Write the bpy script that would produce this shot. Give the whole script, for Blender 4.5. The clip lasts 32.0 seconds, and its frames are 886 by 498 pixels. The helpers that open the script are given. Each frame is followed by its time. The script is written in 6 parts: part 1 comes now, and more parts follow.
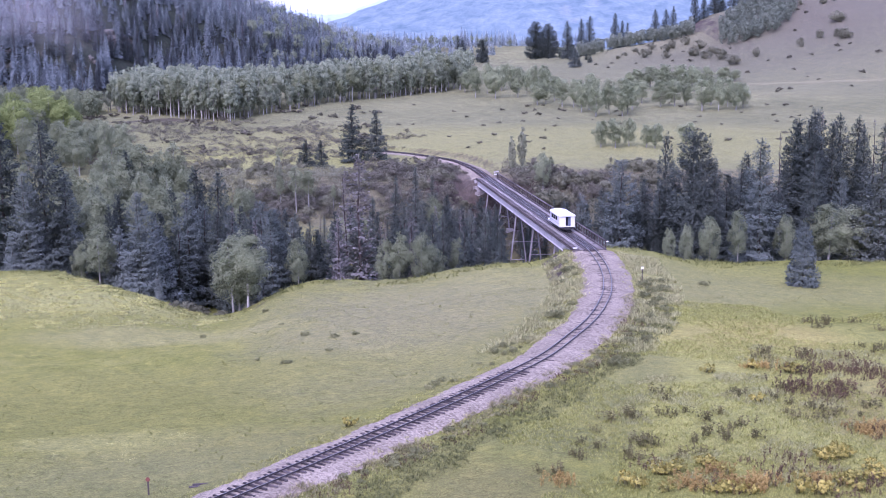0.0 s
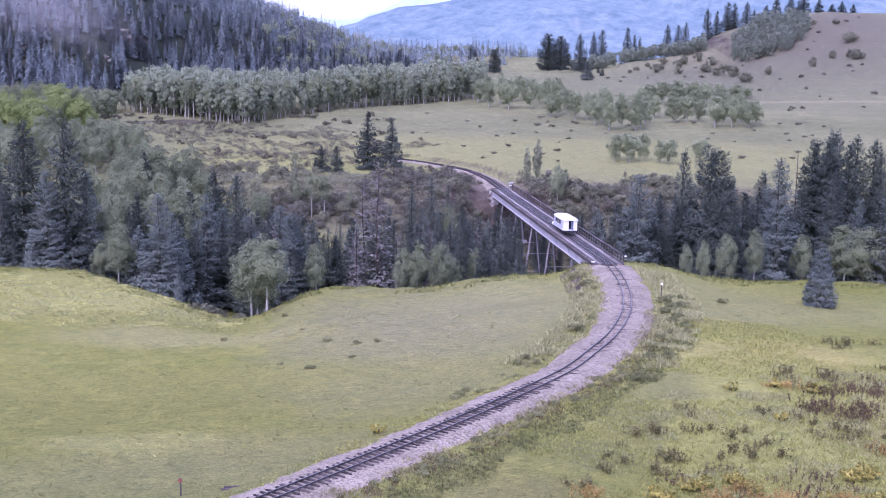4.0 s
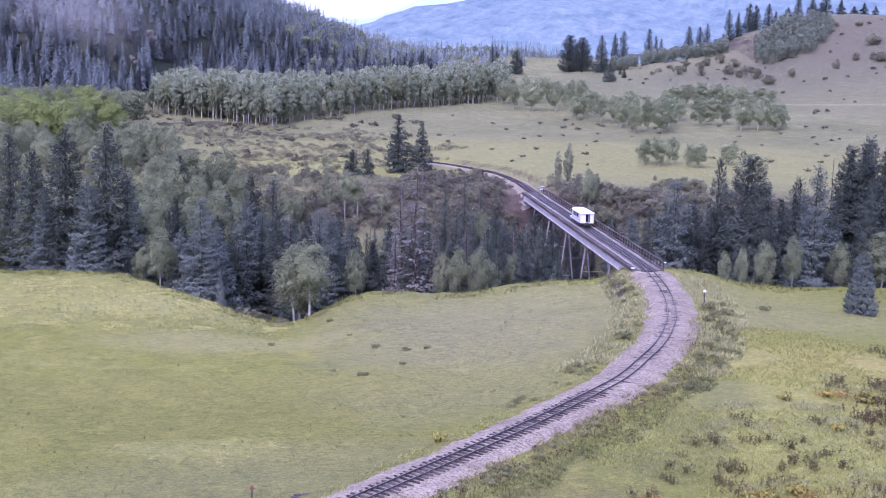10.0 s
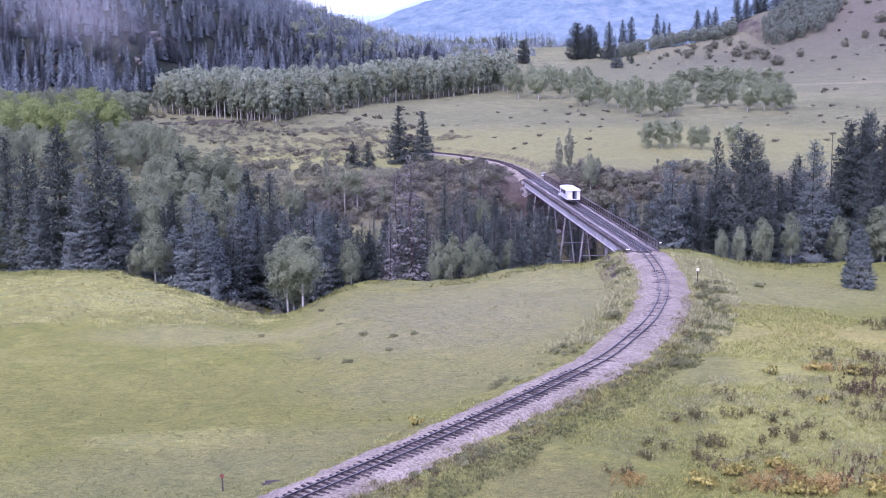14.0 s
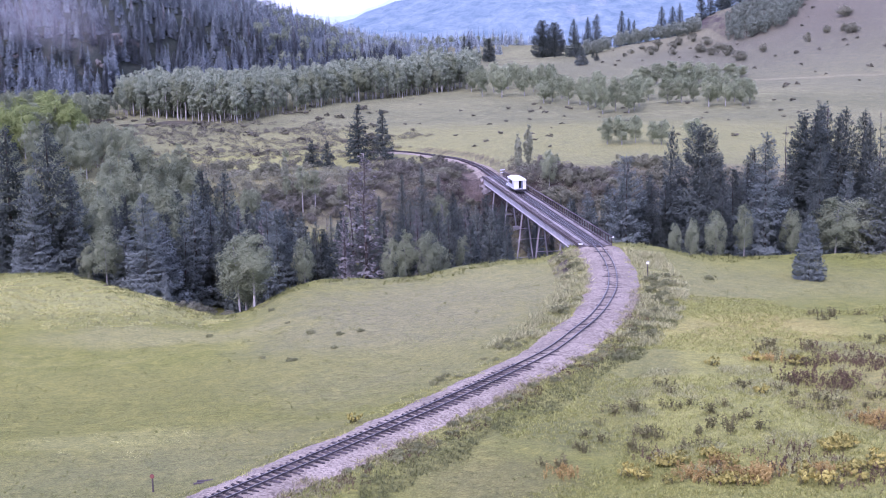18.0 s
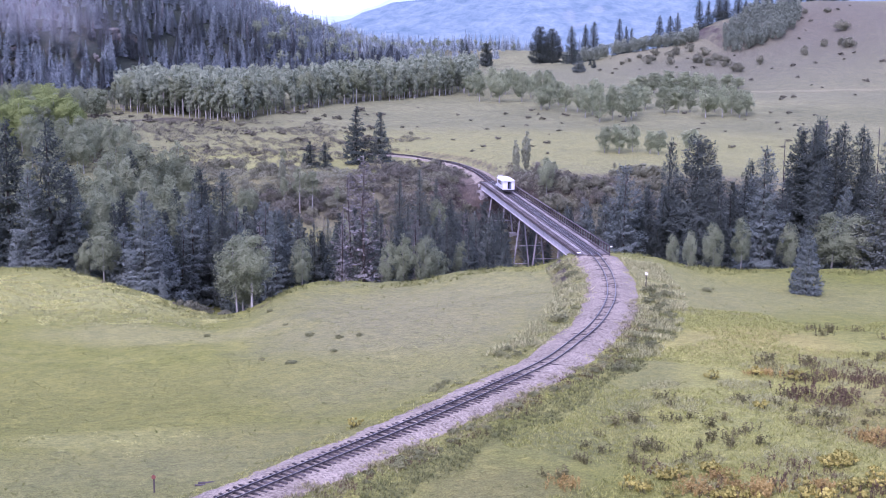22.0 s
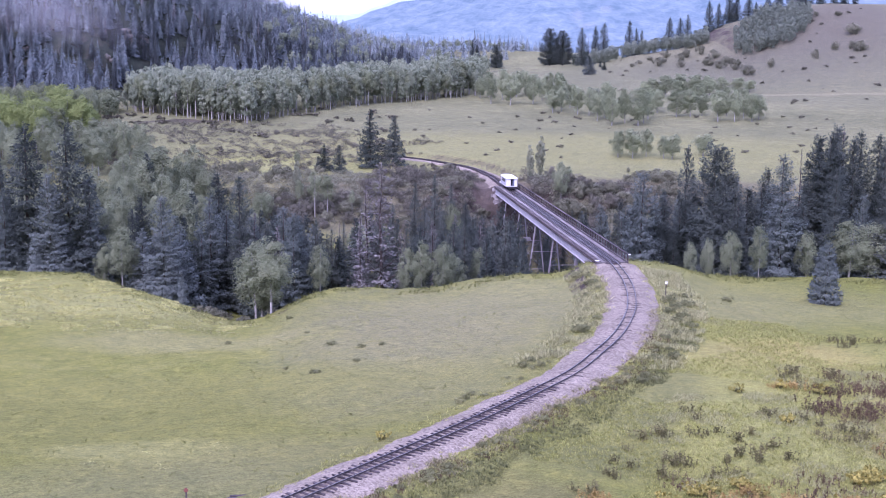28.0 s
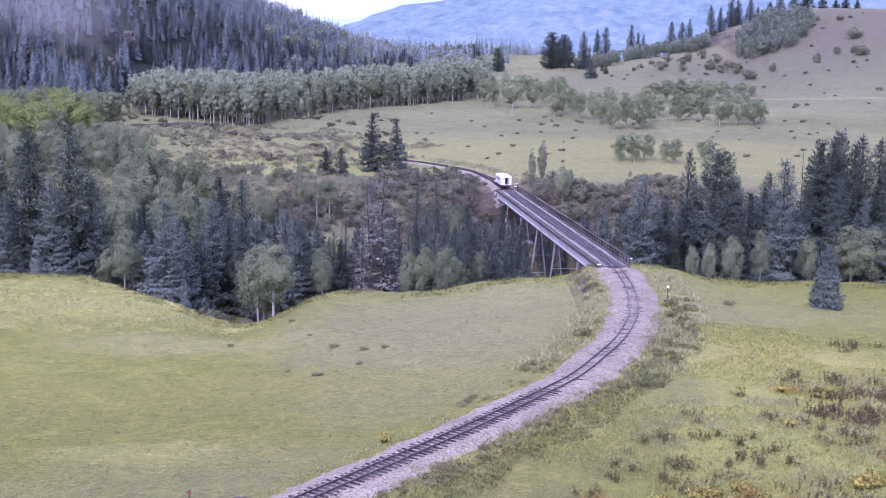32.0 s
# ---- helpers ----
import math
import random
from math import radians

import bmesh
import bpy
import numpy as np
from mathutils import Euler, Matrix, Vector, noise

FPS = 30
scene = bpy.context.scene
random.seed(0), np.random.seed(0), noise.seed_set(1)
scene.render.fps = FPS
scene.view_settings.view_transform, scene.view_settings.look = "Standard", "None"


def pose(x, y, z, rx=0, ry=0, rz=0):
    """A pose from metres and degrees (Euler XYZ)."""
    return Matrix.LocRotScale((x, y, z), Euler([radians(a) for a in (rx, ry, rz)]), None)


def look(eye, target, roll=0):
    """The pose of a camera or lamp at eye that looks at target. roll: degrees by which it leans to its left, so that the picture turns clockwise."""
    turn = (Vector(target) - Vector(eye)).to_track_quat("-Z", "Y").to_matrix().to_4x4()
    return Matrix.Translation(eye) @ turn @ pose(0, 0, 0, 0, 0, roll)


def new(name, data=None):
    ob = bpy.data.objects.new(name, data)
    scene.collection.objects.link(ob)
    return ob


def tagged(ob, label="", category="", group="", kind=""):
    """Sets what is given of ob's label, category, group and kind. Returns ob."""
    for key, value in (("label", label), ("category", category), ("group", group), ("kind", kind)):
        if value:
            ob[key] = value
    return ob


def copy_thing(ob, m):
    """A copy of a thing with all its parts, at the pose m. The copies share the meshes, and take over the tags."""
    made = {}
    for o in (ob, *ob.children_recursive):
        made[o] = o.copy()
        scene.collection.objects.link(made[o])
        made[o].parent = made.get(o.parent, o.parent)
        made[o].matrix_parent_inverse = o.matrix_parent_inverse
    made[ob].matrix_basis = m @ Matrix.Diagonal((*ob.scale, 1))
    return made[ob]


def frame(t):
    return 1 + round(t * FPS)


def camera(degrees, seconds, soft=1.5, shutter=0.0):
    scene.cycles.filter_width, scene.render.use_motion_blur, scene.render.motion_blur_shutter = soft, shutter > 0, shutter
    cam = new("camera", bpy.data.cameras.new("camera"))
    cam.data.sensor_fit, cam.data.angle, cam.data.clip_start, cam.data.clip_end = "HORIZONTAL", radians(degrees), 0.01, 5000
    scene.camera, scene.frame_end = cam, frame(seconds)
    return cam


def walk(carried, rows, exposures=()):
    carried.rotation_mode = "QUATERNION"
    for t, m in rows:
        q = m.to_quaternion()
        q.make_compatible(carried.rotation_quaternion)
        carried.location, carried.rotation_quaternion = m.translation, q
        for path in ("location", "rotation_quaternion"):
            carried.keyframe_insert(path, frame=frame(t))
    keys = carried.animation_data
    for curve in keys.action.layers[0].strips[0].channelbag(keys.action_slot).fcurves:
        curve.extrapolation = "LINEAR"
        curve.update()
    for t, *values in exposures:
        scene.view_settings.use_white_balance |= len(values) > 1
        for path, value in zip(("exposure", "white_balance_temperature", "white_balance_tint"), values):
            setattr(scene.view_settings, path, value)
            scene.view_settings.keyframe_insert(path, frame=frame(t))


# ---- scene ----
cam = camera(40.0, 32.0, soft=0.95)

# seconds, eye, heading (to the left), pitch (up), roll
PATH = [
    (0, 0.04, -0.02, 28.10, 0.005, -9.497, -0.499),
    (0.5, -0.06, -0.00, 28.11, 0.107, -9.490, -0.310),
    (1, -0.22, -0.02, 28.12, 0.174, -9.444, -0.116),
    (1.5, -0.42, -0.05, 28.14, 0.190, -9.429, 0.039),
    (2, -0.65, -0.10, 28.17, 0.237, -9.387, 0.231),
    (2.5, -0.93, -0.22, 28.21, 0.235, -9.329, 0.408),
    (3, -1.29, -0.40, 28.28, 0.239, -9.270, 0.613),
    (3.5, -1.74, -0.60, 28.37, 0.171, -9.193, 0.893),
    (5.5, -4.23, -1.33, 28.79, 0.176, -8.998, 2.016),
    (6, -4.80, -1.50, 28.94, 0.274, -8.972, 2.246),
    (6.5, -5.37, -1.62, 29.11, 0.336, -8.986, 2.396),
    (7, -5.81, -1.71, 29.24, 0.380, -8.991, 2.464),
    (7.5, -6.12, -1.77, 29.34, 0.227, -9.015, 2.386),
    (8, -6.34, -1.81, 29.43, 0.198, -9.051, 2.234),
    (8.5, -6.43, -1.80, 29.48, 0.254, -9.088, 2.027),
    (9, -6.42, -1.81, 29.50, 0.353, -9.117, 1.823),
    (9.5, -6.30, -1.6, 29.48, 0.512, -9.145, 1.579),
    (10, -6.09, -1.72, 29.43, 0.763, -9.181, 1.330),
    (10.5, -5.77, -1.64, 29.35, 0.987, -9.206, 1.071),
    (11, -5.35, -1.53, 29.23, 1.256, -9.228, 0.831),
    (11.5, -4.91, -1.39, 29.09, 1.464, -9.261, 0.596),
    (12, -4.45, -1.24, 28.91, 1.725, -9.284, 0.360),
    (12.5, -3.96, -1.11, 28.74, 1.850, -9.322, 0.103),
    (13, -3.44, -0.99, 28.57, 1.882, -9.367, -0.092),
    (13.5, -2.87, -0.88, 28.40, 1.750, -9.427, -0.349),
    (14, -2.31, -0.79, 28.25, 1.724, -9.445, -0.619),
    (14.5, -1.82, -0.71, 28.11, 1.278, -9.472, -0.791),
    (16.5, -0.23, -0.36, 27.74, 0.584, -9.505, -1.175),
    (17, 0.09, -0.29, 27.71, 0.516, -9.496, -1.155),
    (17.5, 0.38, -0.22, 27.69, 0.500, -9.479, -1.168),
    (18, 0.64, -0.17, 27.69, 0.478, -9.463, -1.224),
    (18.5, 0.85, -0.15, 27.70, 0.487, -9.459, -1.219),
    (19, 0.98, -0.13, 27.72, 0.452, -9.448, -1.163),
    (19.5, 0.97, -0.13, 27.75, 0.285, -9.448, -1.008),
    (20, 0.84, -0.14, 27.79, 0.090, -9.436, -0.771),
    (20.5, 0.63, -0.14, 27.83, 0.016, -9.421, -0.553),
    (21, 0.33, -0.17, 27.90, 0.000, -9.416, -0.287),
    (21.5, -0.06, -0.23, 28.00, 0.099, -9.380, 0.036),
    (22, -0.51, -0.30, 28.11, 0.013, -9.349, 0.329),
    (22.5, -0.94, -0.39, 28.24, 0.070, -9.303, 0.591),
    (23, -1.36, -0.47, 28.38, 0.025, -9.275, 0.824),
    (23.5, -1.74, -0.53, 28.53, -0.023, -9.245, 0.928),
    (24, -2.03, -0.59, 28.67, -0.097, -9.239, 1.027),
    (24.5, -2.20, -0.65, 28.79, -0.038, -9.236, 1.067),
    (25, -2.33, -0.68, 28.89, -0.019, -9.251, 1.067),
    (25.5, -2.45, -0.66, 28.98, 0.037, -9.271, 1.041),
    (27.5, -2.48, -0.50, 29.23, 0.256, -9.385, 0.707),
    (28, -2.32, -0.41, 29.25, 0.281, -9.398, 0.599),
    (28.5, -2.18, -0.36, 29.27, 0.270, -9.425, 0.486),
    (29, -2.07, -0.32, 29.30, 0.350, -9.430, 0.460),
    (29.5, -2.01, -0.29, 29.32, 0.398, -9.431, 0.430),
    (30, -2.01, -0.32, 29.32, 0.393, -9.400, 0.422),
    (30.5, -2.07, -0.40, 29.32, 0.274, -9.365, 0.445),
    (31, -2.18, -0.48, 29.32, 0.216, -9.330, 0.534),
    (31.5, -2.31, -0.57, 29.32, 0.261, -9.279, 0.655),
    (32, -2.44, -0.67, 29.31, 0.339, -9.247, 0.728),
]


def aim(x, y, z, yaw, pitch, roll):
    """The camera's pose from a heading to the left of +y, a pitch upwards and a roll, in degrees."""
    ahead = Vector((-math.sin(radians(yaw)) * math.cos(radians(pitch)), math.cos(radians(yaw)) * math.cos(radians(pitch)), math.sin(radians(pitch))))
    eye = Vector((x, y, z))
    return look(eye, eye + ahead * 100, roll)


walk(cam, [(t, aim(*p)) for t, *p in PATH], [(0.0, 1.66, 5230, 48), (4.0, 1.62, 5230, 48), (7.0, 1.57, 5230, 48), (9.0, 1.6, 5230, 48), (14.0, 1.63, 5230, 48), (18.0, 1.66, 5230, 48), (32.0, 1.66, 5230, 48)])

# ---- light ----
world = bpy.data.worlds.new("sky")
scene.world = world
world.use_nodes = True
wn = world.node_tree.nodes
sky = wn.new("ShaderNodeTexSky")
sky.sky_type = "NISHITA"
sky.sun_disc = False
sky.sun_elevation, sky.sun_rotation = radians(42), radians(200)
sky.air_density, sky.dust_density, sky.ozone_density = 1.0, 5.0, 1.0
wn["Background"].inputs["Strength"].default_value = 0.15
# an even sheet of cloud over the clear sky
cloud = wn.new("ShaderNodeMix")
cloud.data_type = "RGBA"
cloud.inputs[0].default_value = 0.8
cloud.inputs[7].default_value = (2.79, 3.0, 3.63, 1)
world.node_tree.links.new(sky.outputs["Color"], cloud.inputs[6])
world.node_tree.links.new(cloud.outputs[2], wn["Background"].inputs["Color"])
sun = new("sun", bpy.data.lights.new("sun", "SUN"))
sun.data.energy, sun.data.angle, sun.data.color = 0.9, radians(20), (1.0, 0.96, 0.9)
sun.matrix_world = look((0, 0, 0), (math.sin(radians(20)), math.cos(radians(20)), -math.tan(radians(42))))

# ---- materials ----
def material(name, rough=0.9, spec=0.2, metal=0.0):
    m = bpy.data.materials.new(name)
    m.use_nodes = True
    b = m.node_tree.nodes["Principled BSDF"]
    b.inputs["Roughness"].default_value = rough
    b.inputs["Specular IOR Level"].default_value = spec
    b.inputs["Metallic"].default_value = metal
    return m, m.node_tree.nodes, m.node_tree.links, b


def ramp(nodes, links, fac, stops):
    r = nodes.new("ShaderNodeValToRGB")
    e = r.color_ramp.elements
    while len(e) < len(stops):
        e.new(0.5)
    for k, (p, c) in enumerate(stops):
        e[k].position, e[k].color = p, (*c, 1)
    links.new(fac, r.inputs["Fac"])
    return r.outputs["Color"]


def noise_of(nodes, links, scale, detail=4.0, rough=0.6, coord=None, distortion=0.0):
    n = nodes.new("ShaderNodeTexNoise")
    n.inputs["Scale"].default_value = scale
    n.inputs["Detail"].default_value = detail
    n.inputs["Roughness"].default_value = rough
    n.inputs["Distortion"].default_value = distortion
    if coord is not None:
        links.new(coord, n.inputs["Vector"])
    return n.outputs["Fac"]


def blend(nodes, links, fac, a, b, how="MIX"):
    n = nodes.new("ShaderNodeMix")
    n.data_type, n.blend_type = "RGBA", how
    for value, slot in ((fac, 0), (a, 6), (b, 7)):
        if isinstance(value, (int, float)):
            n.inputs[slot].default_value = value
        elif isinstance(value, tuple):
            n.inputs[slot].default_value = (*value, 1)
        else:
            links.new(value, n.inputs[slot])
    return n.outputs[2]


def calc(nodes, links, op, a, b=0.0, clamp=False):
    n = nodes.new("ShaderNodeMath")
    n.operation, n.use_clamp = op, clamp
    for value, slot in ((a, 0), (b, 1)):
        if isinstance(value, (int, float)):
            n.inputs[slot].default_value = value
        else:
            links.new(value, n.inputs[slot])
    return n.outputs[0]


def bump(nodes, links, b, height, strength=0.4, distance=0.05):
    n = nodes.new("ShaderNodeBump")
    n.inputs["Strength"].default_value, n.inputs["Distance"].default_value = strength, distance
    links.new(height, n.inputs["Height"])
    links.new(n.outputs["Normal"], b.inputs["Normal"])


def world_coord(nodes):
    return nodes.new("ShaderNodeNewGeometry").outputs["Position"]


def mottled(name, dark, light, scale=3.0, rough=0.9, spec=0.2, metal=0.0, fine=40.0, relief=0.3, per_object=0.0):
    """A plain surface with stains and grain at two scales."""
    m, n, l, b = material(name, rough, spec, metal)
    at = n.new("ShaderNodeTexCoord").outputs["Object"]
    a, c = noise_of(n, l, scale, coord=at), noise_of(n, l, fine, coord=at)
    mixed = calc(n, l, "ADD", calc(n, l, "MULTIPLY", a, 0.65), calc(n, l, "MULTIPLY", c, 0.35))
    if per_object:
        r = n.new("ShaderNodeObjectInfo").outputs["Random"]
        mixed = calc(n, l, "ADD", mixed, calc(n, l, "MULTIPLY", calc(n, l, "SUBTRACT", r, 0.5), per_object))
    l.new(ramp(n, l, mixed, [(0.3, dark), (0.7, light)]), b.inputs["Base Color"])
    if relief:
        bump(n, l, b, c, relief, 0.02)
    return m


def foliage(name, dark, mid, light, gloss=0.06, translucent=0.0, patch=0.0, spread_out=1.0):
    """Leaves or needles: each spray has its own tone, each plant a slight cast."""
    m, n, l, b = material(name, 0.8, gloss)
    isl = n.new("ShaderNodeNewGeometry").outputs["Random Per Island"]
    who = n.new("ShaderNodeObjectInfo").outputs["Random"]
    at = n.new("ShaderNodeTexCoord").outputs["Object"]
    f = calc(n, l, "MULTIPLY", calc(n, l, "SUBTRACT", isl, 0.5), 0.42 * spread_out)
    f = calc(n, l, "ADD", f, calc(n, l, "MULTIPLY", calc(n, l, "SUBTRACT", noise_of(n, l, 0.8, coord=at), 0.5), 0.5))
    f = calc(n, l, "ADD", f, calc(n, l, "MULTIPLY", calc(n, l, "SUBTRACT", who, 0.5), 0.36))
    if patch:
        by_tree = noise_of(n, l, 0.13, 2, 0.5, at)
        f = calc(n, l, "ADD", f, calc(n, l, "MULTIPLY", calc(n, l, "SUBTRACT", by_tree, 0.5), patch))
    col = ramp(n, l, calc(n, l, "ADD", f, 0.5), [(0.1, dark), (0.5, mid), (0.9, light)])
    l.new(col, b.inputs["Base Color"])
    if translucent:
        t = n.new("ShaderNodeBsdfTranslucent")
        l.new(col, t.inputs["Color"])
        mix = n.new("ShaderNodeMixShader")
        mix.inputs[0].default_value = translucent
        l.new(b.outputs[0], mix.inputs[1])
        l.new(t.outputs[0], mix.inputs[2])
        l.new(mix.outputs[0], n["Material Output"].inputs["Surface"])
    return m


# ---- the lie of the land ----
def step(a, b, v):
    t = np.clip((v - a) / (b - a), 0, 1)
    return t * t * (3 - 2 * t)


def hump(x, y, cx, cy, rx, ry):
    return np.exp(-((x - cx) / rx) ** 2 - ((y - cy) / ry) ** 2)


def near_rim(x):
    """Where the near meadow breaks off into the gorge."""
    y = 168 + 5 * np.sin(x * 0.045 + 1.0) + 10 * step(20, 60, x) + 12 * step(-42, -62, x)
    return y - 9 * np.exp(-((x + 29) / np.where(x > -29, 6.0, 10.0)) ** 2)


def far_rim(x):
    return 257 + 12 * step(0, -60, x) + 8 * step(15, 60, x) + 7 * np.exp(-(((x - 9) / 9) ** 2))


def land(x, y):
    """The height of the ground over the plan, the rails being at 0."""
    x, y = np.asarray(x, float), np.asarray(y, float)
    left = step(12, -45, x)
    near = -0.75 - 2.6 * left * step(70, 135, y) - 1.2 * left + 0.4 * hump(x, y, 30, 100, 16, 30) - 2.7 * step(118, 160, y) * step(24, 42, x)
    near = near + 1.1 * hump(x, y, -58, 166, 20, 16) - 1.5 * hump(x, y, -4, 160, 16, 25) - 0.9 * left * step(120, 165, y) * step(-45, -30, x)
    near = near - 1.5 * step(-24, -8, x) * (1 - step(12, 18.5, x)) * step(138, 160, y)
    g = x + 27.5 + (y - 152) * 0.1
    near = near - 2.2 * np.exp(-((g / np.where(g > 0, 6.0, 11.0)) ** 2)) * step(115, 165, y)
    side = step(-40, 0, x)
    far = 0.2 + 0.056 * (np.minimum(y, 720) - 268 - side * (np.clip(y, 640, 720) - 640)) + 1.3 * hump(x, y, 25, 300, 70, 28) - 1.5 * hump(x, y, -58, 292, 26, 22)
    far = far + side * (1 - step(100, 170, x)) * (11.0 * step(830, 960, y) - 5.5 * step(655, 730, y))
    hill = np.interp(x, [70, 80, 95, 109, 123, 135, 148, 157, 166, 176, 190, 204, 215], [0, 1.2, 4.8, 6.7, 9, 12.5, 20.3, 24, 25.7, 28, 32, 34.2, 34.5])
    far = far + hill * step(465, 690, y) * (1 - step(715, 900, y)) + 2.5 * hump(x, y, 205, 600, 16, 60)
    foot = np.interp(x, [-220, -140, -110, -60, -20], [398, 425, 478, 505, 545])
    flank = np.maximum(0, -45 - x) * np.interp(y, [600, 1000], [0.4, 0.27]) * (1 - step(1050, 1500, y))
    far = far + np.minimum(0.36 * np.maximum(0, y - foot), flank) * step(0, 60, y - foot) - 20 * step(1000, 1500, y)
    far = far + 1.1 * np.sin(x * 0.035 + 0.5) * np.sin(y * 0.027) * step(280, 360, y)
    n0, f0 = near_rim(x), far_rim(x)
    u = np.clip((y - n0) / (f0 - n0), 0, 1)
    base = near * (1 - step(0.0, 1.0, u)) + far * step(0.0, 1.0, u)
    deep = (6.5 + 12.0 * np.exp(-((x - 14) / 22) ** 2)) * np.sin(np.pi * np.power(u, 0.8)) ** 0.9
    bumps = 0.25 * np.sin(x * 0.31 + 1.3 * np.sin(y * 0.11)) * np.sin(y * 0.23 + 0.7) + 0.12 * np.sin(x * 0.9) * np.sin(y * 0.7 + x * 0.2)
    z = base - deep + bumps
    z = z - 5.5 * hump(x, y, 7.8, 256.6, 5.0, 4.8)
    # the formation of the railway: cut or filled to a level strip
    cx, d, cz = line_near(x, y)
    flat = step(6.5, 2.6, d) * np.where(y > 210, step(257.5, 260.5, y), 1.0)
    return z * (1 - flat) + (cz - 0.62) * flat


# the railway's centre line: x, y, z
LINE_NEAR = [(-30.5, 50.0, 0), (-22.0, 62.0, 0), (-14.1, 73.3, 0), (-6.3, 84.3, 0), (0.0, 93.5, 0), (5.4, 102.0, 0), (9.3, 108.6, 0), (12.4, 115.8, 0), (15.6, 124.2, 0),
             (18.3, 134.5, 0), (19.8, 143.8, 0), (20.6, 153.3, 0), (20.75, 163.0, 0), (20.6, 168.0, 0)]
LINE_FAR = [(9.75, 260.0, 0), (8.6, 268.0, 0.25), (6.7, 276.5, 0.75), (2.4, 285.5, 1.6), (-3.0, 291.5, 2.0), (-8.4, 296.0, 2.4), (-14.0, 299.0, 2.65), (-19.0, 301.0, 2.8)]


def spline(pts, each):
    """Points every so many metres along a smooth curve through pts."""
    p = np.array([2 * np.array(pts[0]) - pts[1], *pts, 2 * np.array(pts[-1]) - pts[-2]], float)
    out = []
    for a, b, c, d in zip(p, p[1:], p[2:], p[3:]):
        for t in np.linspace(0, 1, 24, endpoint=False):
            out.append(0.5 * (2 * b + (c - a) * t + (2 * a - 5 * b + 4 * c - d) * t**2 + (3 * b - a - 3 * c + d) * t**3))
    out = np.array([*out, p[-2]])
    s = np.r_[0, np.cumsum(np.linalg.norm(np.diff(out, axis=0), axis=1))]
    at = np.arange(0, s[-1], each)
    return np.stack([np.interp(at, s, out[:, k]) for k in range(3)], 1)


CURVE_NEAR, CURVE_FAR = spline(LINE_NEAR, 0.5), spline(LINE_FAR, 0.5)
ALL_LINE = np.concatenate([CURVE_NEAR[::4], CURVE_FAR[::4]])


def line_near(x, y):
    """The nearest point of the railway on the ground: nothing, its distance and its height."""
    shape = np.shape(x)
    x, y = np.ravel(x), np.ravel(y)
    d = np.full(len(x), 1e9)
    z = np.zeros(len(x))
    sel = np.where((np.abs(x) < 60) & (y > 30) & (y < 330))[0]
    for k in range(0, len(sel), 4000):
        i = sel[k:k + 4000]
        q = (x[i, None] - ALL_LINE[:, 0]) ** 2 + (y[i, None] - ALL_LINE[:, 1]) ** 2
        j = q.argmin(1)
        d[i], z[i] = np.sqrt(q[np.arange(len(i)), j]), ALL_LINE[j, 2]
    return None, d.reshape(shape), z.reshape(shape)


# ---- meshes ----
def mesh(name, verts, faces, mat=None, smooth=False):
    me = bpy.data.meshes.new(name)
    me.from_pydata([tuple(v) for v in np.asarray(verts, float).tolist()], [], [tuple(f) for f in faces])
    if mat:
        me.materials.append(mat)
    if smooth:
        me.polygons.foreach_set("use_smooth", [True] * len(me.polygons))
    me.update()
    return me


def child(name, me, parent, label="", m=None):
    ob = new(name, me)
    ob.parent = parent
    if m is not None:
        ob.matrix_basis = m
    if label:
        ob["label"] = label
    return ob


def part(name, bm, mat, parent, label=""):
    me = bpy.data.meshes.new(name)
    bm.to_mesh(me)
    bm.free()
    me.materials.append(mat)
    return child(name, me, parent, label)


def box(bm, x0, x1, y0, y1, z0, z1):
    c = Matrix.Translation(((x0 + x1) / 2, (y0 + y1) / 2, (z0 + z1) / 2)) @ Matrix.Diagonal((x1 - x0, y1 - y0, z1 - z0, 1))
    return bmesh.ops.create_cube(bm, size=1, matrix=c)["verts"]


def boxes(*sizes, bevel=0.0):
    bm = bmesh.new()
    for s in sizes:
        box(bm, *s)
    if bevel:
        bmesh.ops.bevel(bm, geom=bm.edges[:], offset=bevel, segments=1, affect="EDGES")
    return bm


def beam(bm, a, b, w, h=None):
    """A bar of section w by h from a to b."""
    a, b = Vector(a), Vector(b)
    q = (b - a).to_track_quat("Z", "Y").to_matrix().to_4x4()
    bmesh.ops.create_cube(bm, size=1, matrix=Matrix.Translation((a + b) / 2) @ q @ Matrix.Diagonal((w, h or w, (b - a).length, 1)))


def tube(path, radii, sides=7):
    """Vertices and faces of a tapered tube along a path, closed at its end."""
    path = np.array(path, float)
    v, f = [], []
    for k, (p, r) in enumerate(zip(path, radii)):
        d = path[min(k + 1, len(path) - 1)] - path[max(k - 1, 0)]
        d /= np.linalg.norm(d) + 1e-9
        a = np.cross(d, (0.3, 1, 0.2))
        a /= np.linalg.norm(a)
        b = np.cross(d, a)
        v += [p + r * (math.cos(t) * a + math.sin(t) * b) for t in np.linspace(0, 2 * math.pi, sides, endpoint=False)]
    for k in range(len(path) - 1):
        for s in range(sides):
            i, j = k * sides + s, k * sides + (s + 1) % sides
            f.append((i, j, j + sides, i + sides))
    v.append(path[-1])
    f += [((len(path) - 1) * sides + s, (len(path) - 1) * sides + (s + 1) % sides, len(v) - 1) for s in range(sides)]
    return v, f


